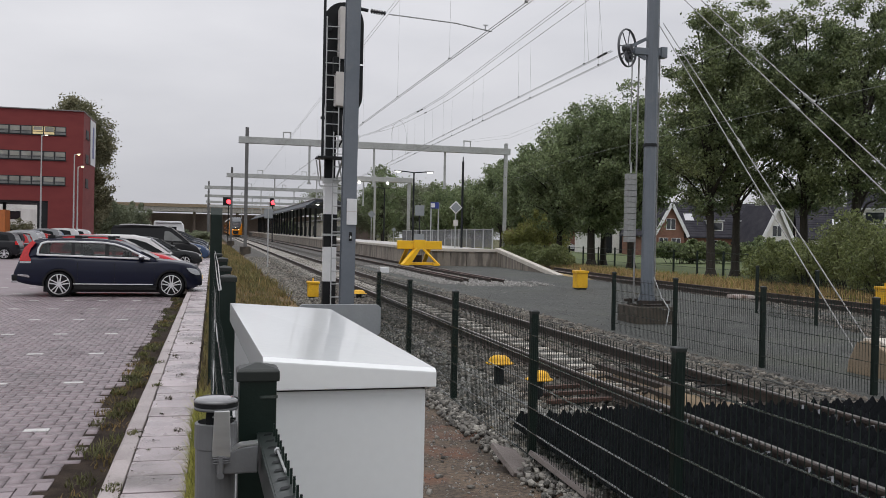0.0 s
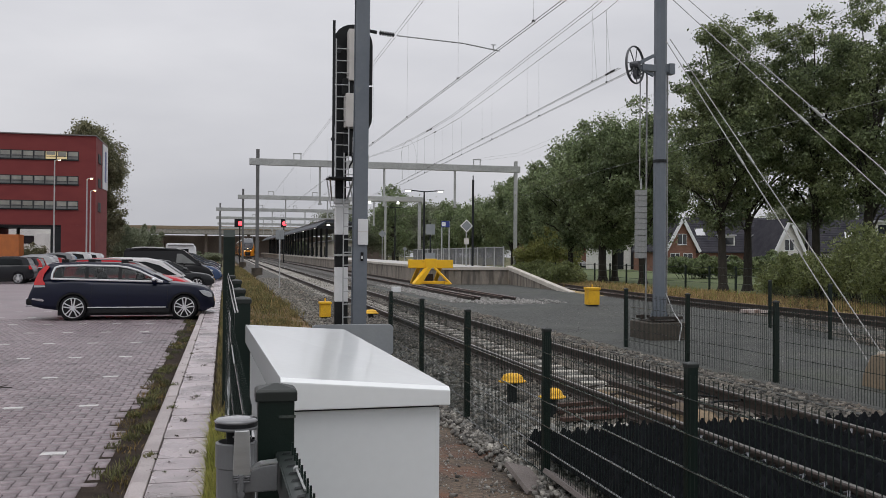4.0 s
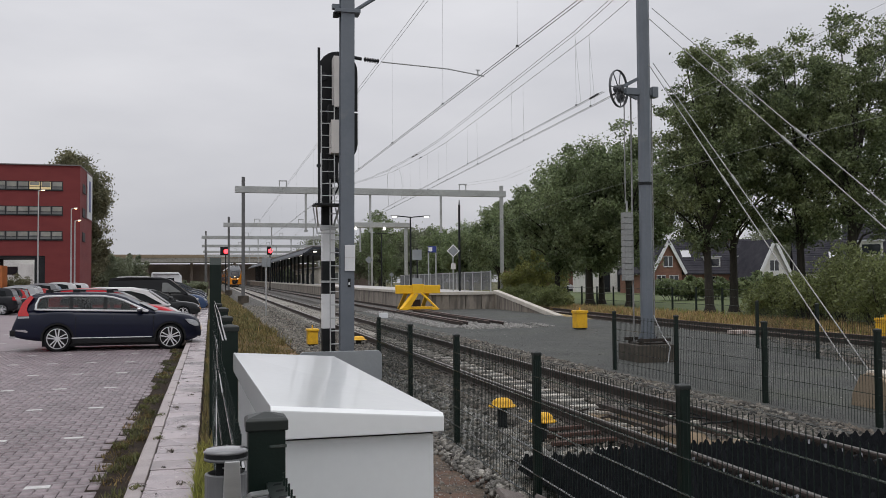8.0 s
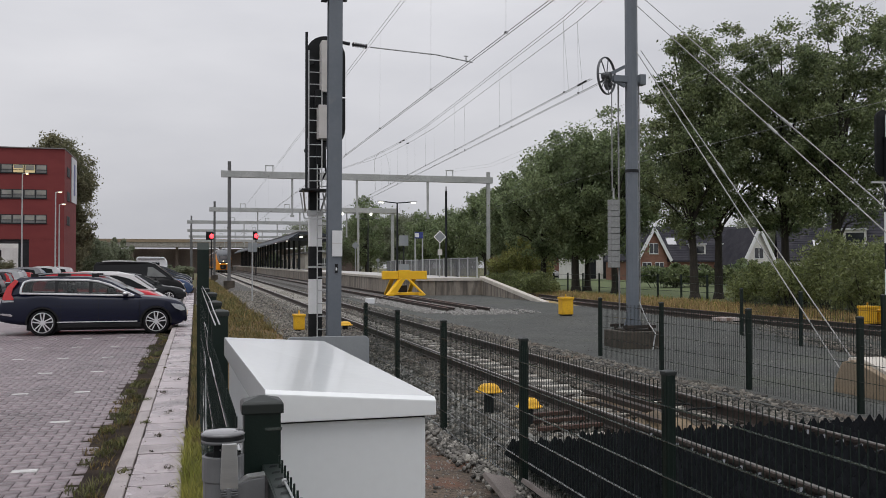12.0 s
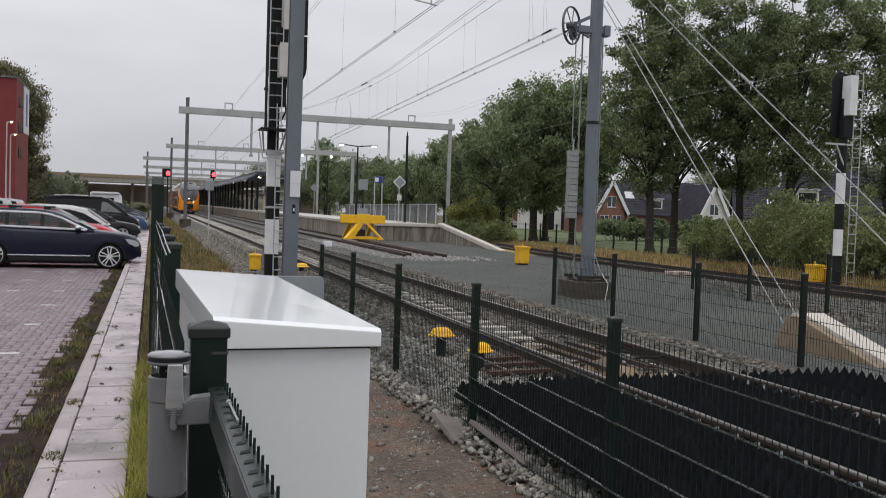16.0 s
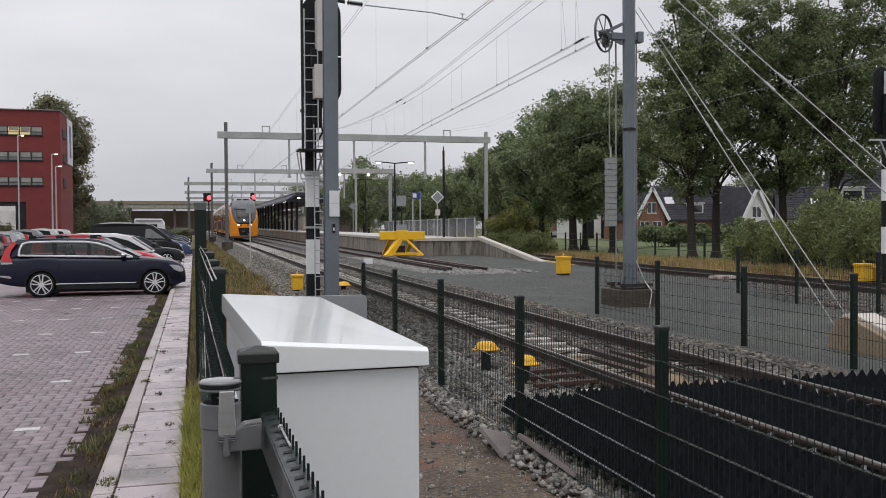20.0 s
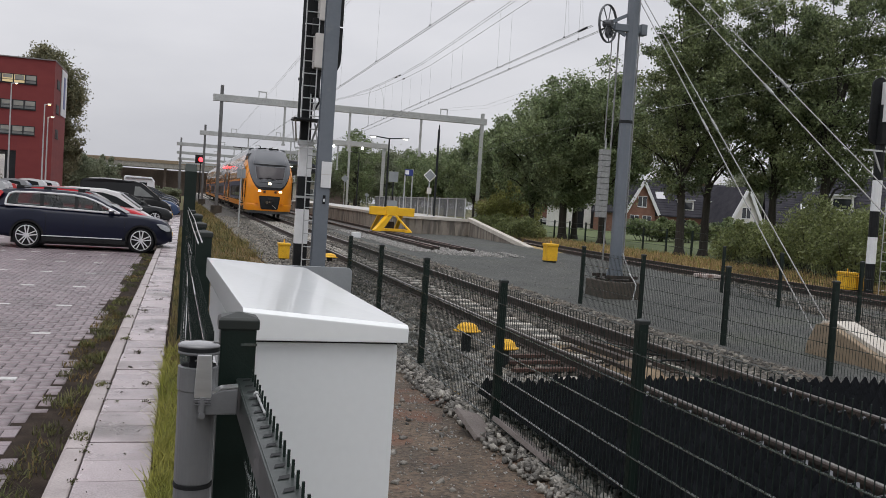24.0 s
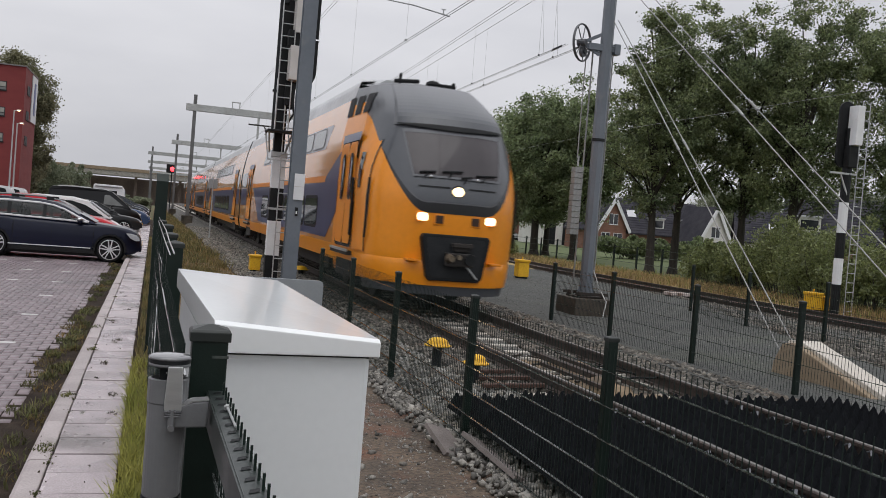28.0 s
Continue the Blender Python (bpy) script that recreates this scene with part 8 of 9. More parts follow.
def house(x, y, w, d, eave, ridge, wall, label, yaw=0, dormers=(), lights=(), chimney=True, solar=False):
    """A gabled house: ridge along x; w along x, d along y; the front faces -y."""
    h = thing("house", label, "house", "houses behind the trees", m=pose(x, y, -.15, 0, 0, yaw))
    part("wall", Geo().extrude([(0, 0), (d, 0), (d, eave), (d / 2, ridge - .25), (0, eave)], 0, w, "x"), wall, h)
    sl = math.hypot(d / 2 + .4, (ridge - eave) * (d / 2 + .4) / (d / 2))
    for s in (0, 1):
        yy = (lambda t: -.4 + (d / 2 + .4) * t) if s == 0 else (lambda t: d + .4 - (d / 2 + .4) * t)
        zz = lambda t: eave - (ridge - eave) * .4 / (d / 2) + (ridge - eave + (ridge - eave) * .4 / (d / 2)) * t
        part("roof", Geo().add([(-.35, yy(0), zz(0)), (w + .35, yy(0), zz(0)), (w + .35, yy(1), zz(1)), (-.35, yy(1), zz(1)),
                                (-.35, yy(0), zz(0) - .2), (w + .35, yy(0), zz(0) - .2), (w + .35, yy(1), zz(1) - .2), (-.35, yy(1), zz(1) - .2)],
                               [(0, 1, 2, 3), (4, 7, 6, 5), (0, 4, 5, 1), (1, 5, 6, 2), (2, 6, 7, 3), (3, 7, 4, 0)]), TILE_ROOF, h, "dark tiled roof slope")
        if s == 0:
            course = Geo()
            for k in range(1, 14):
                t = k / 14
                course.box(-.35, yy(t) - .012, zz(t) - .02, w + .35, yy(t) + .03, zz(t) + .035)
            tagged(part("roof_tiling", course, TILE_ROOF, h, "rows of dark tiles"), kind="stuff")
            for fx, ft, fw in lights:
                a, b = ft, ft + .2
                part("roof_window", Geo().add([(fx, yy(a), zz(a) + .06), (fx + fw, yy(a), zz(a) + .06), (fx + fw, yy(b), zz(b) + .06), (fx, yy(b), zz(b) + .06)], [(0, 1, 2, 3)]), TRAIN_PALE, h, "pale roof window")
            if solar:
                for k in range(4):
                    part("solar_panel", Geo().add([(.6 + 1.15 * k, yy(.25), zz(.25) + .07), (1.65 + 1.15 * k, yy(.25), zz(.25) + .07), (1.65 + 1.15 * k, yy(.75), zz(.75) + .07), (.6 + 1.15 * k, yy(.75), zz(.75) + .07)], [(0, 1, 2, 3)]), GLASS_OFFICE, h)
    for k in range(max(2, int(w / 2.4))):
        xx = .6 + k * (w - 1.8) / max(1, int(w / 2.4) - 1)
        glazed(h, "window", xx, xx + 1.0, .9, 2.2, 0, 1, (), WHITE, GLASS_DARK)
    for dx in dormers:
        dm = part("dormer", Geo().extrude([(dx, eave + .3), (dx + 1.9, eave + .3), (dx + 1.9, eave + 1.75), (dx, eave + 1.75)], .55, d / 2), RENDER_WHITE, h, "flat-roofed dormer")
        part("dormer_window", box_geo(dx + .2, .5, eave + .6, dx + 1.7, .56, eave + 1.5), GLASS_DARK, dm)
        part("dormer_roof", box_geo(dx - .15, .35, eave + 1.75, dx + 2.05, d / 2, eave + 1.9), TRAIN_PALE, dm)
    if chimney:
        part("chimney", box_geo(w * .7, d / 2 - .35, ridge - .6, w * .7 + .7, d / 2 + .35, ridge + .8), BRICK_HOUSE, h, bevel=0.03)
    return h


def gable_house(x, y, w, d, eave, ridge, wall, trim, label):
    """A house whose gable faces -y, with pale bargeboards."""
    h = thing("house", label, "house", "houses behind the trees", m=pose(x, y, -.15))
    part("wall", Geo().extrude([(0, 0), (w, 0), (w, eave), (w / 2, ridge), (0, eave)], 0, d), wall, h)
    for s in (-1, 1):
        x0, x1 = w / 2, w / 2 + s * (w / 2 + .45)
        z1 = eave - (ridge - eave) * .9 / w
        part("roof", Geo().add([(x0, -.3, ridge + .2), (x1, -.3, z1 + .2), (x1, d, z1 + .2), (x0, d, ridge + .2), (x0, -.3, ridge), (x1, -.3, z1), (x1, d, z1), (x0, d, ridge)],
                               [(0, 1, 2, 3), (4, 7, 6, 5), (0, 4, 5, 1), (1, 5, 6, 2), (2, 6, 7, 3), (3, 7, 4, 0)]), TILE_ROOF, h, "dark tiled roof slope")
        part("bargeboard", Geo().bar((x0, -.36, ridge + .05), (x1, -.36, z1 + .05), .08, .42), trim, h, "white bargeboard")
    for xx, zz in ((w * .25 - .6, 1.0), (w * .7 - .6, 1.0), (w * .5 - .6, eave + .2)):
        glazed(h, "window", xx, xx + 1.3, zz, zz + 1.4, 0, 2, (), WHITE, GLASS_DARK)
    return h


gable_house(55.5, 107, 4.0, 10, 3.3, 6.8, BRICK_HOUSE, WHITE, "brick house with a narrow white-trimmed gable")
house(59.6, 107.5, 11.0, 10, 3.0, 7.3, BRICK_HOUSE, "brick house with a dark tiled roof and dormers", -12, (3.6, 7.6), lights=((.9, .45, 1.2),))
gable_house(66.3, 100, 4.2, 7, 2.6, 6.6, RENDER_WHITE, WHITE, "white rendered house with a steep gable")
house(54.6, 69.0, 12.5, 9, 3.3, 7.1, BRICK_HOUSE, "brown brick house with a large dark tiled roof", -38, (1.0,), lights=((9.0, .45, 1.1),))
house(72.4, 101.0, 9.0, 9, 3.0, 6.9, RENDER_WHITE, "low house with a dark tiled roof", -32, (), lights=((4.0, .4, 1.1),))
garage = gable_house(54.2, 122, 5.4, 9, 4.0, 6.5, RENDER_WHITE, STEEL_DARK, "white outbuilding with dark doors and a dark verge")
for x_ in (.75, 3.2):
    part("door", box_geo(x_, -.10, .1, x_ + 1.3, -.06, 3.6), STEEL_DARK, garage, "tall dark door")
house(60.0, 152, 6.0, 8, 4.0, 7.2, BRICK_HOUSE, "brick house with solar panels on its roof", 0, (), solar=True)
house(57.0, 166, 6.2, 8, 5.0, 8.4, BRICK_HOUSE, "tan brick house behind the trees", 0, ())
road = solid("road", box_geo(40, 142, -.4, 130, 150, -.11), ASPHALT, "grey street before the houses", "road", kind="structure")

# ---- trees, shrubs, grass ----
def tree(x, y, height, radius, base, label, leaves=13000, size=.20, material=LEAF, seed=1, trunk_r=.32, boughs=60, lean=(0, 0), airy=.5, tight=1.0, lump=1.0):
    """Tapered trunk, forked limbs, and a crown of many small leaves on twigs round uneven boughs."""
    g = np.random.default_rng(seed)
    t = thing("tree", label, "tree", "trees", m=pose(x, y, -.2))
    wood = Geo()
    bend = g.normal(0, .18, 2)
    pts = [Vector((bend[0] * k * (1 - k) * 2 + lean[0] * k * k, bend[1] * k + lean[1] * k * k, height * .70 * k)) for k in (0, .2, .4, .6, .8, 1)]
    for i, (p, q) in enumerate(zip(pts, pts[1:])):
        wood.rod(p, q, trunk_r * (1 - .17 * i), 10, trunk_r * (.83 - .17 * i), caps=False)
    wood.rod((0, 0, 0), (0, 0, .45), trunk_r * 1.5, 10, trunk_r * 1.0, caps=False)
    mid, half = (base + height) / 2, (height - base) / 2
    lobes = g.uniform(.78, 1.12, 9)
    cs, size_of = [], []
    while len(cs) < boughs:
        p = g.uniform(-1, 1, 3)
        r = np.linalg.norm(p)
        if r > .97 or r < .25 or (p[2] > .35 and g.uniform() < airy * .5):
            continue
        k = lobes[int((math.atan2(p[1], p[0]) / 6.2832 + .5) * 8.99)] * (1.0 - .30 * max(0, p[2]) ** 1.5 - .18 * max(0, -p[2]) ** 2)
        h = (p[2] + 1) / 2
        cs.append((lean[0] * h + p[0] * radius * k, lean[1] * h + p[1] * radius * k, mid + p[2] * half * (.94 + .06 * k)))
        size_of.append(radius * lump * g.uniform(.13, .26) * (1 - airy * .25 * max(0, p[2])))
    cs, size_of = np.array(cs), np.array(size_of)
    order = np.argsort(cs[:, 2])
    for k in order[::max(1, boughs // 22)]:
        c = Vector(cs[k])
        a = pts[1].lerp(pts[5], min(1.0, max(.08, (c.z - base) / (height - base) * .85)))
        m_ = a.lerp(c, .5) + Vector((0, 0, .10 * radius))
        wood.rod(a, m_, trunk_r * .34, 6, trunk_r * .18, caps=False)
        wood.rod(m_, c, trunk_r * .18, 5, trunk_r * .05, caps=False)
    part("trunk", wood, BARK, t, "dark bark trunk and limbs", smooth=True)
    # every bough carries nine twigs on its outside, every twig a tuft of leaves
    d = g.normal(size=(len(cs), 9, 3))
    d /= np.linalg.norm(d, axis=2)[..., None]
    d[..., 2] = d[..., 2] * .8 + .12
    twigs = (cs[:, None] + d * size_of[:, None, None] * g.uniform(.55, 1.05, (len(cs), 9, 1))).reshape(-1, 3)
    tuft = np.repeat(size_of, 9) * g.uniform(.20, .48, len(twigs)) * tight
    which = g.integers(0, len(twigs), leaves)
    centres = twigs[which] + g.normal(size=(leaves, 3)) * tuft[which][:, None] * np.array([1.1, 1.1, .8])
    part("crown", leaves_mesh("crown", centres, size, material, g), None, t, "leafy crown with sky showing through")
    return t


for k, (x, y, h, r, b, n, ln) in enumerate(((24.8, 41.8, 14.2, 3.3, 3.0, 44000, -.3), (27.2, 43.4, 15.2, 3.9, 3.2, 46000, .3), (30.0, 41.4, 15.2, 3.7, 3.4, 42000, -.4), (30.4, 38.2, 15.6, 4.1, 3.2, 56000, .7),
                                            (35.2, 36.8, 15.0, 4.2, 3.4, 50000, 0), (41.3, 37.5, 15.2, 4.2, 3.4, 24000, 0))):
    tree(x, y, h, r, b, "tall oak with an airy dark green crown", int(n * .98), .080, LEAF, 20 + k, .25 + .05 * (k == 3), 190, (ln, 0), .35, 1.05, .62)
for k, (x, y, h, r, b, n, s, tr) in enumerate(((25.1, 57.7, 11.4, 3.7, 2.1, 40000, .105, .32), (26.9, 55.3, 12.1, 3.2, 2.3, 34000, .105, .26), (24.4, 62.0, 10.6, 3.1, 2.1, 26000, .11, .26), (27.9, 62.0, 11.8, 3.6, 2.4, 18000, .12, .26), (26.8, 75.8, 10.1, 3.3, 2.2, 22000, .125, .24),
                                              (29.3, 90.7, 10.0, 3.5, 2.3, 24000, .115, .24), (29.2, 101.0, 9.0, 3.7, 2.0, 24000, .12, .24), (29.7, 116.3, 9.0, 3.7, 2.0, 22000, .125, .24), (21.7, 118.3, 11.3, 3.2, 2.0, 12000, .125, .24))):
    tree(x, y, h, r, b, "oak in a row along the road", n, s, LEAF_MID, 40 + k, tr, 100, (0, 0), .35)
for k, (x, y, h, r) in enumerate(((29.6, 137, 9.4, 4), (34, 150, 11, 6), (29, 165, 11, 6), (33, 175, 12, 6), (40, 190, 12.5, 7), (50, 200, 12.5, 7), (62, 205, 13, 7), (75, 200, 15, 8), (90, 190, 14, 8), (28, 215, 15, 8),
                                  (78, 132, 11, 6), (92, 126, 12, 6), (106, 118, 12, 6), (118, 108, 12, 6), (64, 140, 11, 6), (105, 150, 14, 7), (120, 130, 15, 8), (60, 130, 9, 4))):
    tree(x, y, h, r, 1.5, "distant tree behind the station", 15000, .19, LEAF_HAZED, 70 + k, .3, 70, (0, 0), .2)
tree(-15.0, 107.0, 16.6, 4.3, 6.0, "large grey-green tree behind the office", 46000, .14, LEAF_DULL, 95, .5, 110, (0, 0), .2)
tree(-13.4, 106.0, 12.6, 3.2, 1.2, "lower grey-green tree beside the office", 40000, .13, LEAF_DULL, 97, .35, 110, (0, 0), .2)


def shrub(x, y, w, d, h, label, n, size, material, seed):
    g = np.random.default_rng(seed)
    s = thing("shrub", label, "shrub", "shrubs", m=pose(x, y, -.15))
    twigs = Geo()
    cs = np.stack([g.uniform(-w / 2, w / 2, 40), g.uniform(-d / 2, d / 2, 40), g.uniform(.15, 1.0, 40) ** .7 * h * .8], -1)
    cs[30:, 2] *= 1.28
    for c in cs[:18]:
        twigs.rod((c[0] * .5, c[1] * .5, -.05), tuple(c), .025, 5, .008, caps=False)
    part("woody_base", twigs, BARK, s)
    which = g.integers(0, 40, n)
    d3 = g.normal(size=(n, 3))
    d3 /= np.linalg.norm(d3, axis=1)[:, None]
    c = cs[which] + d3 * (g.uniform(.1, 1, (n, 1)) ** .5) * np.where(which < 30, 1.0, .55)[:, None] * np.array([w * .16 + .15, d * .16 + .15, h * .2])
    c[:, 2] = np.maximum(c[:, 2], .02)
    part("foliage", leaves_mesh("foliage", c, size, material, g), None, s)
    return s


g0 = np.random.default_rng(5)
for k in range(12):
    y = 19.5 + 1.35 * k
    shrub(22.2 + float(g0.uniform(-.8, .8)) + .10 * max(0, y - 26), y, 2.5, 2.2, float(g0.uniform(1.6, 2.9)), "feathery green shrub on the verge", 5600, .062, LEAF_YOUNG, 110 + k)
for k in range(7):
    shrub(19.9 + .42 * k, 51 + 2.6 * k, 2.0, 2.2, float(g0.uniform(.9, 1.5)), "green bush beside the platform", 6500, .06, LEAF_YOUNG, 130 + k)
for k in range(9):
    shrub(38 + 5.2 * k, 72 + float(g0.uniform(-3, 3)), 5, 3, float(g0.uniform(1.6, 2.4)), "clipped green garden hedge before the houses", 2600, .2, LEAF, 150 + k)
for k in range(10):
    shrub(-22 + 2.1 * k, 140 + float(g0.uniform(-4, 8)), 4.4, 4, float(g0.uniform(4.6, 6.4) if k < 6 else g0.uniform(1.6, 2.3)), "distant tree-like shrub beyond the car park, its green paled for haze", 9000, .13, LEAF_HAZED, 170 + k)
for x_, y_, h_, k in ((24.9, 72.0, 2.8, 0), (26.5, 72.6, 4.1, 1), (28.1, 73.2, 3.0, 2)):
    shrub(x_, y_, 2.4, 2.2, h_, "tall yellow-green bush beyond the platform", 9000, .075, LEAF_GOLD, 195 + k)
for x_, h_, k in ((-22.4, 2.3, 0), (-21.3, 2.9, 1)):
    shrub(x_, 112, 2.4, 2.0, h_, "dull green shrub seen through the office passage", 3200, .11, LEAF_DULL, 205 + k)
shrub(16.5, 215, 6, 4, 5, "distant shrub beyond the station", 1500, .4, LEAF_HAZED, 190)


def grass(name, label, x0, x1, y0, y1, n, h0, h1, z, material, seed, edge=None, width=.006, lean=.6, cover=-.28):
    g = np.random.default_rng(seed)
    xs = g.uniform(x0, x1, n) if edge is None else edge(g, n)
    ys_ = g.uniform(y0, y1, n)
    keep = np.array([noise.noise(Vector((float(a) * 1.3, float(b) * .9, seed))) for a, b in zip(xs, ys_)]) > cover
    xs, ys_ = xs[keep], ys_[keep]
    roots = np.stack([xs, ys_, np.full(len(xs), z)], -1)
    ob = new(name, blades_mesh(name, roots, g.uniform(h0, h1, len(xs)), material, g, width, lean))
    return tagged(ob, label, "grass", kind="stuff")


grass("grass_strip", "green grass strip between the slabs and the fence", -.15, .04, 2.2, 9.0, 5200, .05, .17, -.03, GRASS_LUSH, 201, None, .004, 1.1)
grass("grass_strip", "dry grass strip between the slabs and the fence", -.12, .05, 6.0, 40, 5200, .04, .15, -.03, GRASS_TUFT, 202, None, .005, .8)
grass("verge_grass", "dry brown grass on the track verge", .3, 2.1, 12.2, 60, 14000, .03, .17, -.12, GRASS_VERGE, 203, None, .008, 1.2, -.12)
grass("verge_grass", "greener weeds on the track verge", .3, 1.7, 12.2, 70, 7500, .05, .2, -.12, GRASS_WEED, 204, None, .008, 1.1, .08)
grass("verge_grass", "dry grass along the far part of the track verge", .15, 2.0, 28, 130, 22000, .06, .26, -.02, GRASS_TUFT, 208, None, .012, 1.1, -.05)
grass("verge_grass", "long mixed grass tufts on the near track verge", .35, 2.15, 10.5, 34, 13000, .06, .26, -.14, GRASS_TUFT, 207, None, .006, 1.2, .0)
grass("far_grass", "tall dry grass beyond the far track", 18.8, 22.5, 13, 62, 24000, .10, .36, -.12, GRASS_DRY, 205, None, .012, .8)
grass("far_grass", "green tufts beyond the far track", 18.9, 24, 13, 75, 6000, .1, .35, -.12, GRASS, 206, None, .014, .5)


gw = np.random.default_rng(33)


def weeds(name, label, spots, z, material, seed, h1=.07):
    """Low tufts at the given spots: (x, y, radius, blades)."""
    q = np.random.default_rng(seed)
    roots = []
    for x, y, r, n in spots:
        a, d = q.uniform(0, 6.283, n), r * q.uniform(0, 1, n) ** .7
        roots.append(np.stack([x + d * np.cos(a) * .5, y + d * np.sin(a), np.full(n, z)], -1))
    roots = np.concatenate(roots)
    ob = new(name, blades_mesh(name, roots, q.uniform(h1 * .35, h1, len(roots)), material, q, .005, 1.7))
    return tagged(ob, label, "weeds", kind="stuff")


for m_, sd, lab, n_ in ((GRASS_DARK, 300, "low dark green weeds in the soil beside the kerb", 46), (GRASS_VERGE, 301, "low dry weeds in the soil beside the kerb", 30)):
    weeds("kerb_weeds", lab, [(float(gw.uniform(-1.0, -.72)), float(5.4 + 20 * gw.uniform()), float(gw.uniform(.10, .34)), int(gw.integers(20, 80))) for k in range(n_)], -.150, m_, sd, .05)
    weeds("joint_weeds", "tiny weeds in the slab joints", [(float(gw.choice([-.545, -.545, -.15, gw.uniform(-.5, -.2)])), float(4.8 + 14 * gw.uniform() ** 1.1), float(gw.uniform(.03, .10)), int(gw.integers(10, 30))) for k in range(13)], -.004, SOIL_WEED if sd == 300 else GRASS_DARK, sd + 10, .016)
weeds("kerb_weeds", "lush broad-bladed green tufts beside the kerb", [(float(gw.uniform(-.98, -.76)), y_ + float(gw.uniform(-.2, .2)), float(gw.uniform(.14, .28)), 75) for y_ in (5.3, 7.6, 8.1, 9.4, 10.2, 10.9, 11.6, 12.2, 13.4, 14.4, 16.0, 17.6, 19.4)], -.150, GRASS_WEED, 320, .075)
weeds("kerb_weeds", "green tuft growing over the kerb", [(-.60, 5.95, .13, 90), (-.60, 7.55, .10, 60), (-.56, 9.9, .12, 60), (-.62, 11.6, .14, 70)], -.004, GRASS_WEED, 321, .03)
weeds("joint_weeds", "flat dark star-shaped weeds on the slabs", [(-.27, 7.62, .09, 40), (-.40, 9.1, .08, 34), (-.24, 6.95, .07, 26), (-.34, 10.6, .11, 40), (-.45, 12.3, .10, 36), (-.3, 13.6, .12, 40), (-.42, 8.3, .05, 18)], -.003, SOIL_WEED, 322, .022)
dead = np.random.default_rng(91)
leaf_at = np.stack([dead.uniform(-.66, -.12, 90), 3.6 + 11 * dead.uniform(0, 1, 90) ** 1.2, np.full(90, .004)], -1)
tagged(new("fallen_leaves", leaves_mesh("fallen_leaves", leaf_at, .011, SOIL_WEED, dead)), "small dark fallen leaves and crumbs on the slabs", "leaves", kind="stuff")

# dark green fence in the far grass
field_fence = thing("field_fence", "low dark post-and-wire fence in the far grass", "fence")
for k in range(20):
    y = 24 + 2.4 * k
    part("post", box_geo(23.4 + .0 * k, y - .04, -.2, 23.48, y + .04, 1.25), GREEN, field_fence)
for z in (.4, .8, 1.15):
    part("rail", Geo().rod((23.44, 24, z), (23.44, 70, z), .012, 5), GREEN_WIRE, field_fence)

# ---- pieces: kerb stones, slabs, pavers, ballast, rubber mats ----
pavement = thing("pavement", "narrow wet concrete slab pavement with a kerb", "pavement", kind="structure")
slab_me = box_geo(-.190, -.1920, -.06, .190, .1920, .0).mesh("slab", SLAB, .003)
kerb_me = Geo().extrude([(-.065, -.3), (.065, -.3), (.065, -.004), (.058, .002), (-.04, .002), (-.065, -.02)], -.496, .496).mesh("kerb_stone", KERB, .006)
g = np.random.default_rng(11)
for k in range(148):
    part("slab", slab_me, None, pavement, m=pose(-.345 + float(g.normal(0, .002)), 2.03 + .40 * k, float(g.normal(0, .0018)), float(g.normal(0, .22)), float(g.normal(0, .25)), float(g.normal(0, .15))))
for k in range(60):
    part("kerb_stone", kerb_me, None, pavement, m=pose(-.61, 2.2 + 1.0 * k, float(g.normal(0, .003)), float(g.normal(0, .12)), 0, float(g.normal(0, .15))))

PW = .105
flat = box_geo(.0045, .0045, -.03, 2 * PW - .0045, PW - .0045, 0).mesh("paver", PAVER, .003)
stand = box_geo(.0045, .0045, -.03, PW - .0045, 2 * PW - .0045, 0).mesh("paver", PAVER, .003)
rest_v, rest_f = [], []
count = 0
for j in range(0, 216):
    y = 3.6 + PW * j
    for i in range(-52, 2):
        x = -.96 + PW * (i - 1)
        k = (i - j) % 4
        if k not in (0, 3):
            continue
        w, d = (2 * PW, PW) if k == 0 else (PW, 2 * PW)
        if x + w > -.93 + .06 * math.sin(y * 1.7) or x < -6.3:
            continue
        z = -.15 + float(g.normal(0, .0016))
        near = y < 8.6 and x > -3.2 and count < 300
        if near:
            count += 1
            part("paver", flat if k == 0 else stand, None, car_park, m=pose(x, y, z, float(g.normal(0, .35)), float(g.normal(0, .35)), 0))
        else:
            b = len(rest_v)
            e = .0042
            rest_v += [(x + e, y + e, z - .02), (x + w - e, y + e, z - .02), (x + w - e, y + d - e, z - .02), (x + e, y + d - e, z - .02),
                       (x + 2 * e, y + 2 * e, z), (x + w - 2 * e, y + 2 * e, z), (x + w - 2 * e, y + d - 2 * e, z), (x + 2 * e, y + d - 2 * e, z)]
            rest_f += [(b + 4, b + 5, b + 6, b + 7), (b, b + 1, b + 5, b + 4), (b + 1, b + 2, b + 6, b + 5), (b + 2, b + 3, b + 7, b + 6), (b + 3, b, b + 4, b + 7)]
tagged(part("pavers", cloud_mesh("pavers", rest_v, rest_f, PAVER_STUFF), None, car_park), kind="stuff")
white_me = box_geo(-.105, -.053, -.03, .105, .053, 0).mesh("white_paver", PAVER_WHITE, .004)
for r in range(12):
    for k in range(8):
        part("white_paver", white_me, None, car_park, "white bay marking block", m=pose(-1.42 - .062 * r - .81 * k, 5.9 + 2.62 * r, -.145))

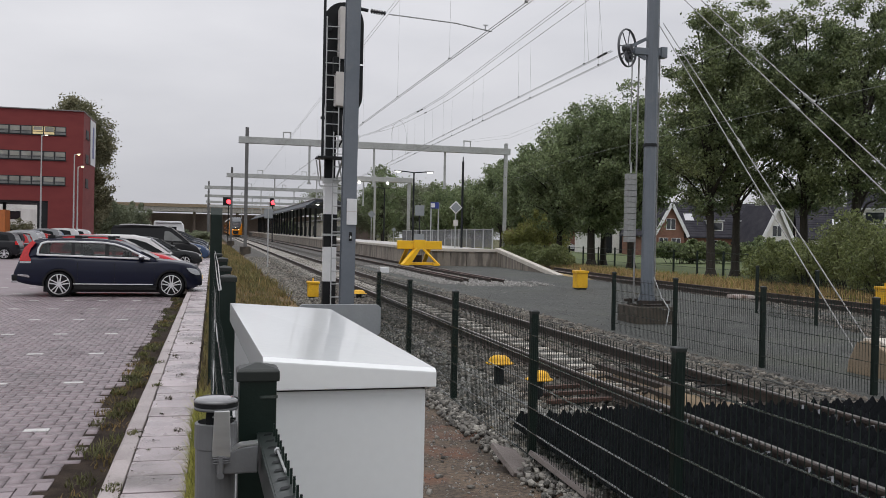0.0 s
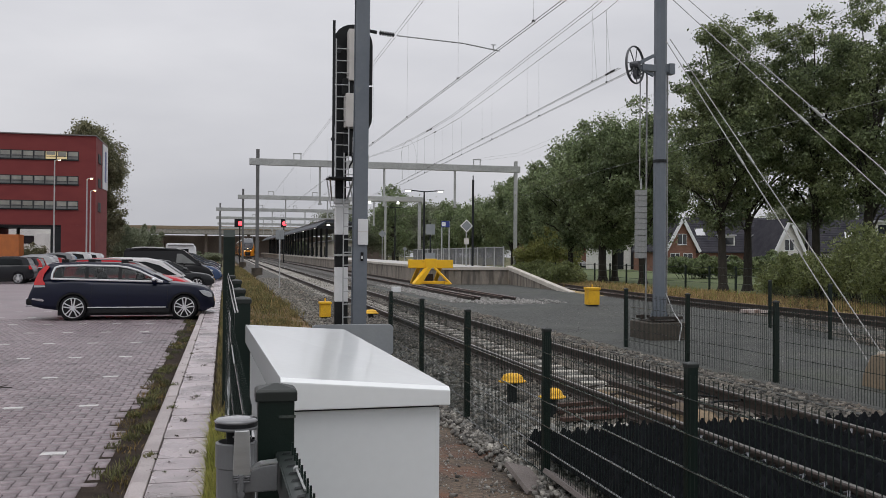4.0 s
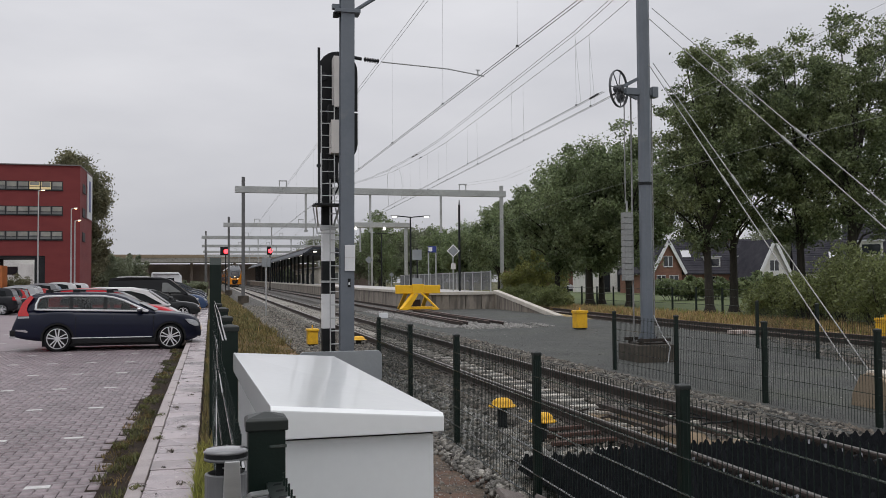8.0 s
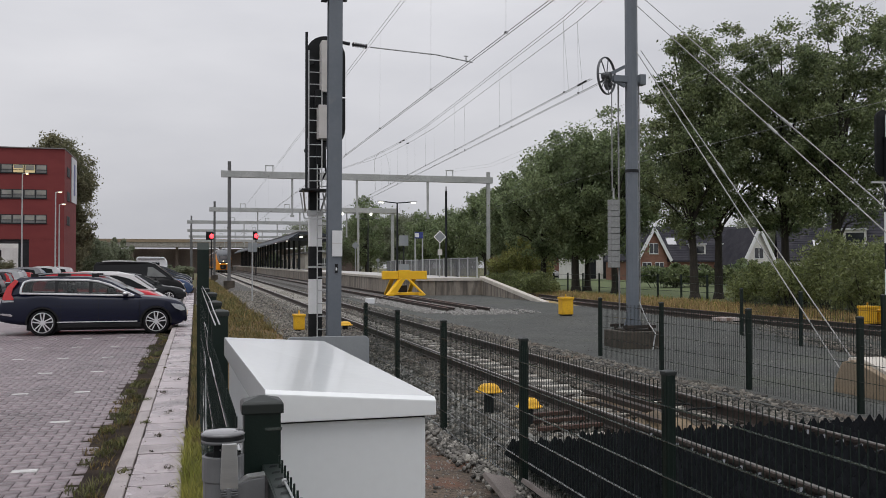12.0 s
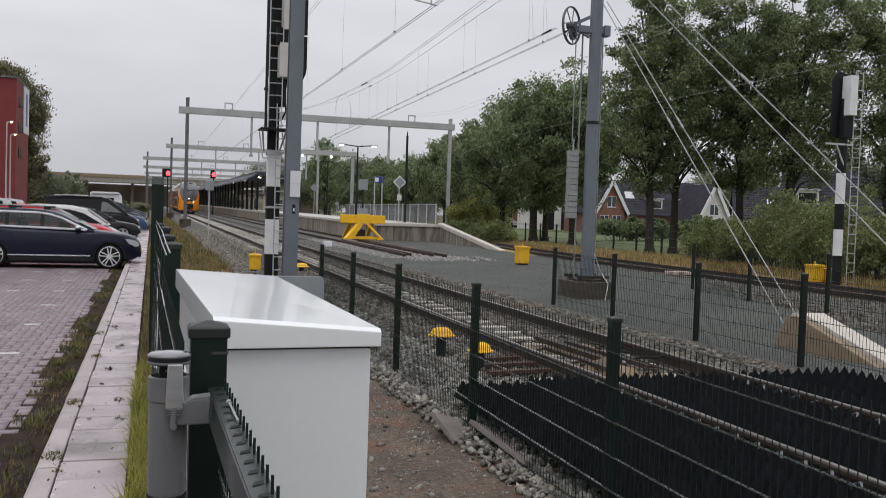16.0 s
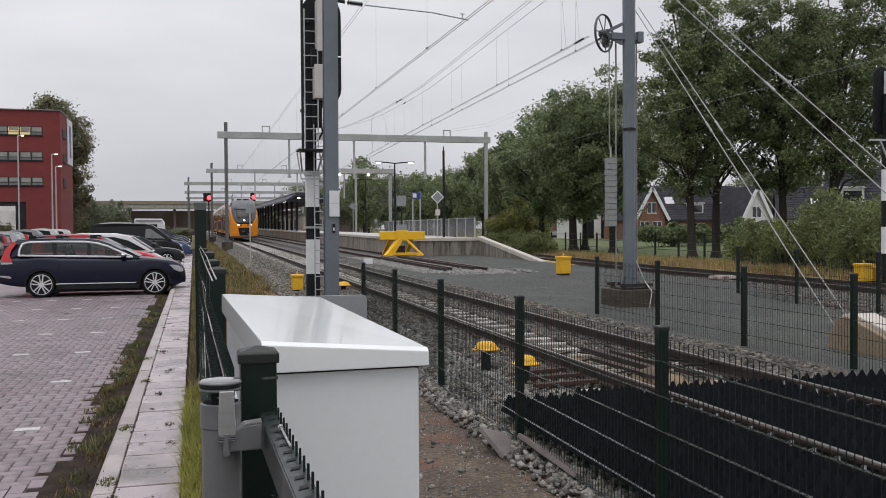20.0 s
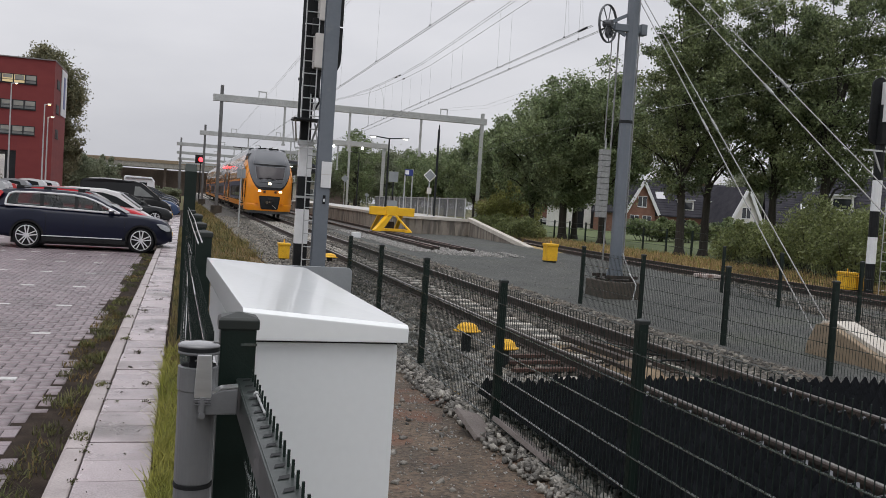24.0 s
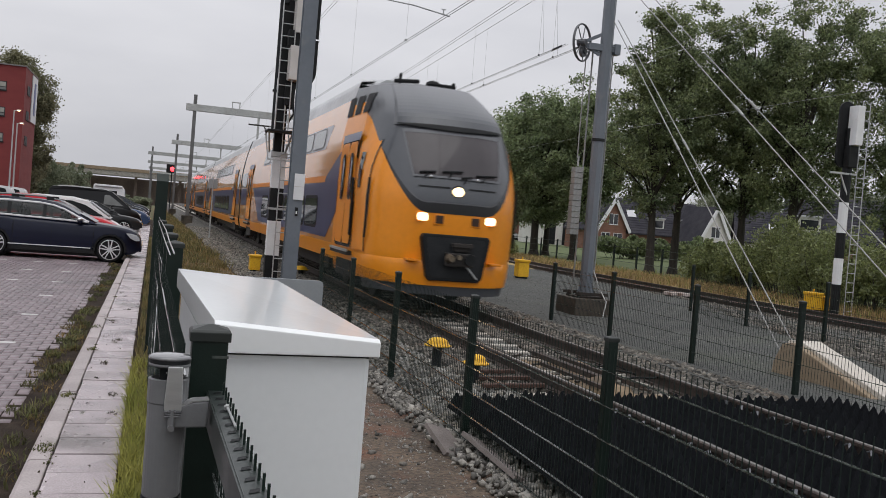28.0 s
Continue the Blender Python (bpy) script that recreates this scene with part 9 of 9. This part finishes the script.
# ballast stones
def scatter(name, label, x0, x1, y0, y1, n, s0, s1, height, material, seed, shape=stones_mesh):
    q = np.random.default_rng(seed)
    x, y = q.uniform(x0, x1, n), q.uniform(y0, y1, n)
    z = height(x, y)
    ob = new(name, shape(name, np.stack([x, y, z], -1), q.uniform(s0, s1, n), material, q))
    return tagged(ob, label, "ballast", kind="stuff")


def bed_h(x, y):
    e = np.interp(x, [2.2, 2.5, 3.2, 3.45, 6.4, 6.75, 7.0], [-.30, -.25, -.11, BED - .05, BED - .05, -.07, -.08])
    return e + RISE * np.maximum(0, y - 12)


scatter("ballast_stones", "grey angular ballast stones along the near track", 2.5, 3.75, 3.0, 16.0, 9500, .024, .046, bed_h, STONE, 401, blocks_mesh)
scatter("ballast_stones", "paler broken stones among the near ballast", 2.45, 3.75, 3.0, 16.0, 2400, .018, .036, lambda x, y: bed_h(x, y) + .022, STONE_MID, 421, blocks_mesh)
scatter("ballast_stones", "grey angular ballast stones between the near rails", 4.1, 5.6, 7.8, 30.0, 13000, .018, .040, lambda x, y: bed_h(x, y) - .004, STONE, 402)
for x0, x1, sd in ((4.14, 4.62, 441), (5.10, 5.58, 442), (3.35, 4.04, 443)):
    scatter("ballast_stones", "brown-grey ballast heaped over the sleeper ends", x0, x1, 8.6, 34.0, 6500, .024, .044, lambda x, y: bed_h(x, y) + .030, STONE_DARK, sd, blocks_mesh)
scatter("ballast_stones", "grey angular ballast stones beyond the near rails", 5.6, 7.0, 5.0, 26.0, 9000, .026, .048, bed_h, STONE_DARK, 403, blocks_mesh)
scatter("ballast_stones", "paler broken stones beyond the near rails", 5.6, 7.0, 5.0, 26.0, 2200, .018, .034, lambda x, y: bed_h(x, y) + .02, STONE_MID, 423, blocks_mesh)
scatter("ballast_stones", "ballast stones spilled to the verge's edge", 2.0, 2.8, 11.5, 60.0, 9000, .022, .046, lambda x, y: np.interp(x, [1.9, 2.8], [-.13, -.09]) + RISE * np.maximum(0, y - 12), STONE_MID, 433, blocks_mesh)
scatter("ballast_stones", "ballast stones farther along the near track", 2.6, 7.0, 15.0, 60.0, 16000, .03, .05, bed_h, STONE_MID, 404)
scatter("ballast_stones", "ballast stones of the siding", 7.5, 10.8, 30.0, 46.0, 5000, .03, .05, lambda x, y: -.05 + RISE * (y - 12), STONE_LIGHT, 405)
scatter("ballast_stones", "grey ballast shoulder of the far track", 13.7, 15.4, 24.0, 46.0, 8000, .028, .05, lambda x, y: np.interp(x, [13.6, 14.6, 15.4], [-.12, BED - .03, BED - .03]), STONE_MID, 406)
def shoulder_h(x, y):
    edge = 11.05 + .32 * (y - 12.1)
    return np.where(x < edge, -1.0, np.interp(x - edge, [0, .25, 1.6], [-.075, -.04, BED - .02]))


scatter("ballast_stones", "grey ballast spilling from the far track onto the yard", 10.2, 15.4, 9.0, 26.0, 22000, .03, .056, shoulder_h, STONE_DARK, 411, blocks_mesh)
scatter("ballast_stones", "grey ballast between the far rails", 15.4, 18.0, 9.0, 40.0, 7000, .028, .05, lambda x, y: np.full(len(x), BED - .03), STONE, 407)
scatter("path_gravel", "small loose stones on the service path", .6, 2.4, 2.6, 12.5, 2600, .004, .014, lambda x, y: np.full(len(x), -.247), STONE_LIGHT, 408)
scatter("path_gravel", "loose ballast spilled along the fence foot", 2.30, 2.80, 3.2, 12.5, 2300, .010, .034, lambda x, y: np.interp(x, [2.0, 2.75], [-.25, -.20]), STONE_PALE, 409, blocks_mesh)
scatter("path_gravel", "pale grit sprinkled over the service path", .7, 2.4, 2.6, 11.0, 1700, .003, .009, lambda x, y: np.full(len(x), -.249), STONE_PALE, 431, blocks_mesh)
scatter("path_gravel", "few larger stones lying on the service path", 1.3, 2.4, 3.6, 9.0, 70, .012, .030, lambda x, y: np.full(len(x), -.245), STONE_PALE, 432, blocks_mesh)
scatter("yard_gravel", "pale stones spilled at the siding's end", 8.2, 11.4, 29.0, 31.5, 700, .02, .045, lambda x, y: yard_z(x, y) + .004, STONE_LIGHT, 410)

scatter("yard_gravel", "scattered grey grit on the yard", 7.3, 13.5, 4.0, 28.0, 5000, .006, .014, lambda x, y: yard_z(x, y) + .002, STONE, 412)

# black rubber trespass mats with rows of points
mat_field = thing("trespass_mat", "black rubber trespass mats with rows of pointed ribs", "rubber mat")


def spike_panel(w, d, step=.125, h=.15):
    """A sheet folded into rows of ridged points."""
    nx, ny = max(1, round(w / step)), max(1, round(d / step))
    a, c = w / nx, d / ny
    v = [(a * i, c * j, 0) for i in range(nx + 1) for j in range(ny + 1)]
    f = []
    for i in range(nx):
        for j in range(ny):
            p, q, r, t = i * (ny + 1) + j, (i + 1) * (ny + 1) + j, (i + 1) * (ny + 1) + j + 1, i * (ny + 1) + j + 1
            k = len(v)
            v += [(a * (i + .42), c * (j + .5), h), (a * (i + .58), c * (j + .5), h)]
            f += [(p, q, k + 1, k), (q, r, k + 1), (r, t, k, k + 1), (t, p, k)]
    me = bpy.data.meshes.new("mat_panel")
    me.from_pydata(v, [], f)
    me.materials.append(RUBBER)
    return me


for x0, x1, z in ((2.66, 3.35, -.10), (3.35, 4.0, -.06), (4.21, 4.86, -.06), (4.86, 5.50, -.06), (5.71, 6.4, -.06), (6.4, 7.12, -.05)):
    me = spike_panel(x1 - x0 - .01, .99)
    for k in range(7):
        part("mat_panel", me, None, mat_field, m=pose(x0, .85 + k * 1.0 - .0, z))
slab2 = thing("loose_slab", "tilted grey concrete slab leaning at the fence foot", "slab", "loose slabs", m=pose(2.36, 6.9, -.19, 24, 18, 20))
part("plate", box_geo(-.13, -.20, -.02, .13, .20, .02), SLAB_BROWN, slab2, bevel=.006)
plank = thing("loose_slab", "long grey concrete edging plank lying at the fence foot", "slab", "loose slabs", m=pose(2.60, 6.38, -.185, 3, 26, 3))
part("plate", box_geo(-.10, -.55, -.02, .10, .55, .02), SLAB_BROWN, plank, bevel=.006)

# pale clips that hold the mats along the rails
clip_me = Geo().bar((0, -.05, .0), (.04, 0, .03), .02, .010).bar((.04, 0, .03), (0, .05, .0), .02, .010).mesh("mat_clip", WHEEL_GREY, 0)
for rx in (T1 - GAUGE / 2, T1 + GAUGE / 2):
    for k in range(26):
        part("mat_clip", clip_me, None, mat_field, m=pose(rx - .125, 1.6 + .24 * k, .035))


def motions():
    """The train's way along the near track: the tip of its nose, time by time."""
    rows = [(0, 204.0), (2, 202.5), (3.5, 201.0), (6, 197.5), (8, 192.0), (10, 184.0), (12, 172.0), (12.5, 168.3), (14.5, 147.5), (16, 129.5), (17, 119.0), (18, 110.0),
            (19, 100.8), (20, 92.8), (21, 82.8), (21.5, 77.8), (23.5, 59.6), (24, 54.4), (24.5, 49.5), (25, 44.7), (25.5, 39.8), (26, 34.8), (26.5, 29.7), (27, 24.65), (27.5, 19.6), (28, 14.5)]
    walk(train, [(t, pose(T1, y, RAIL_Z + RISE * max(0.0, y - 12), math.degrees(RISE))) for t, y in rows])


motions()
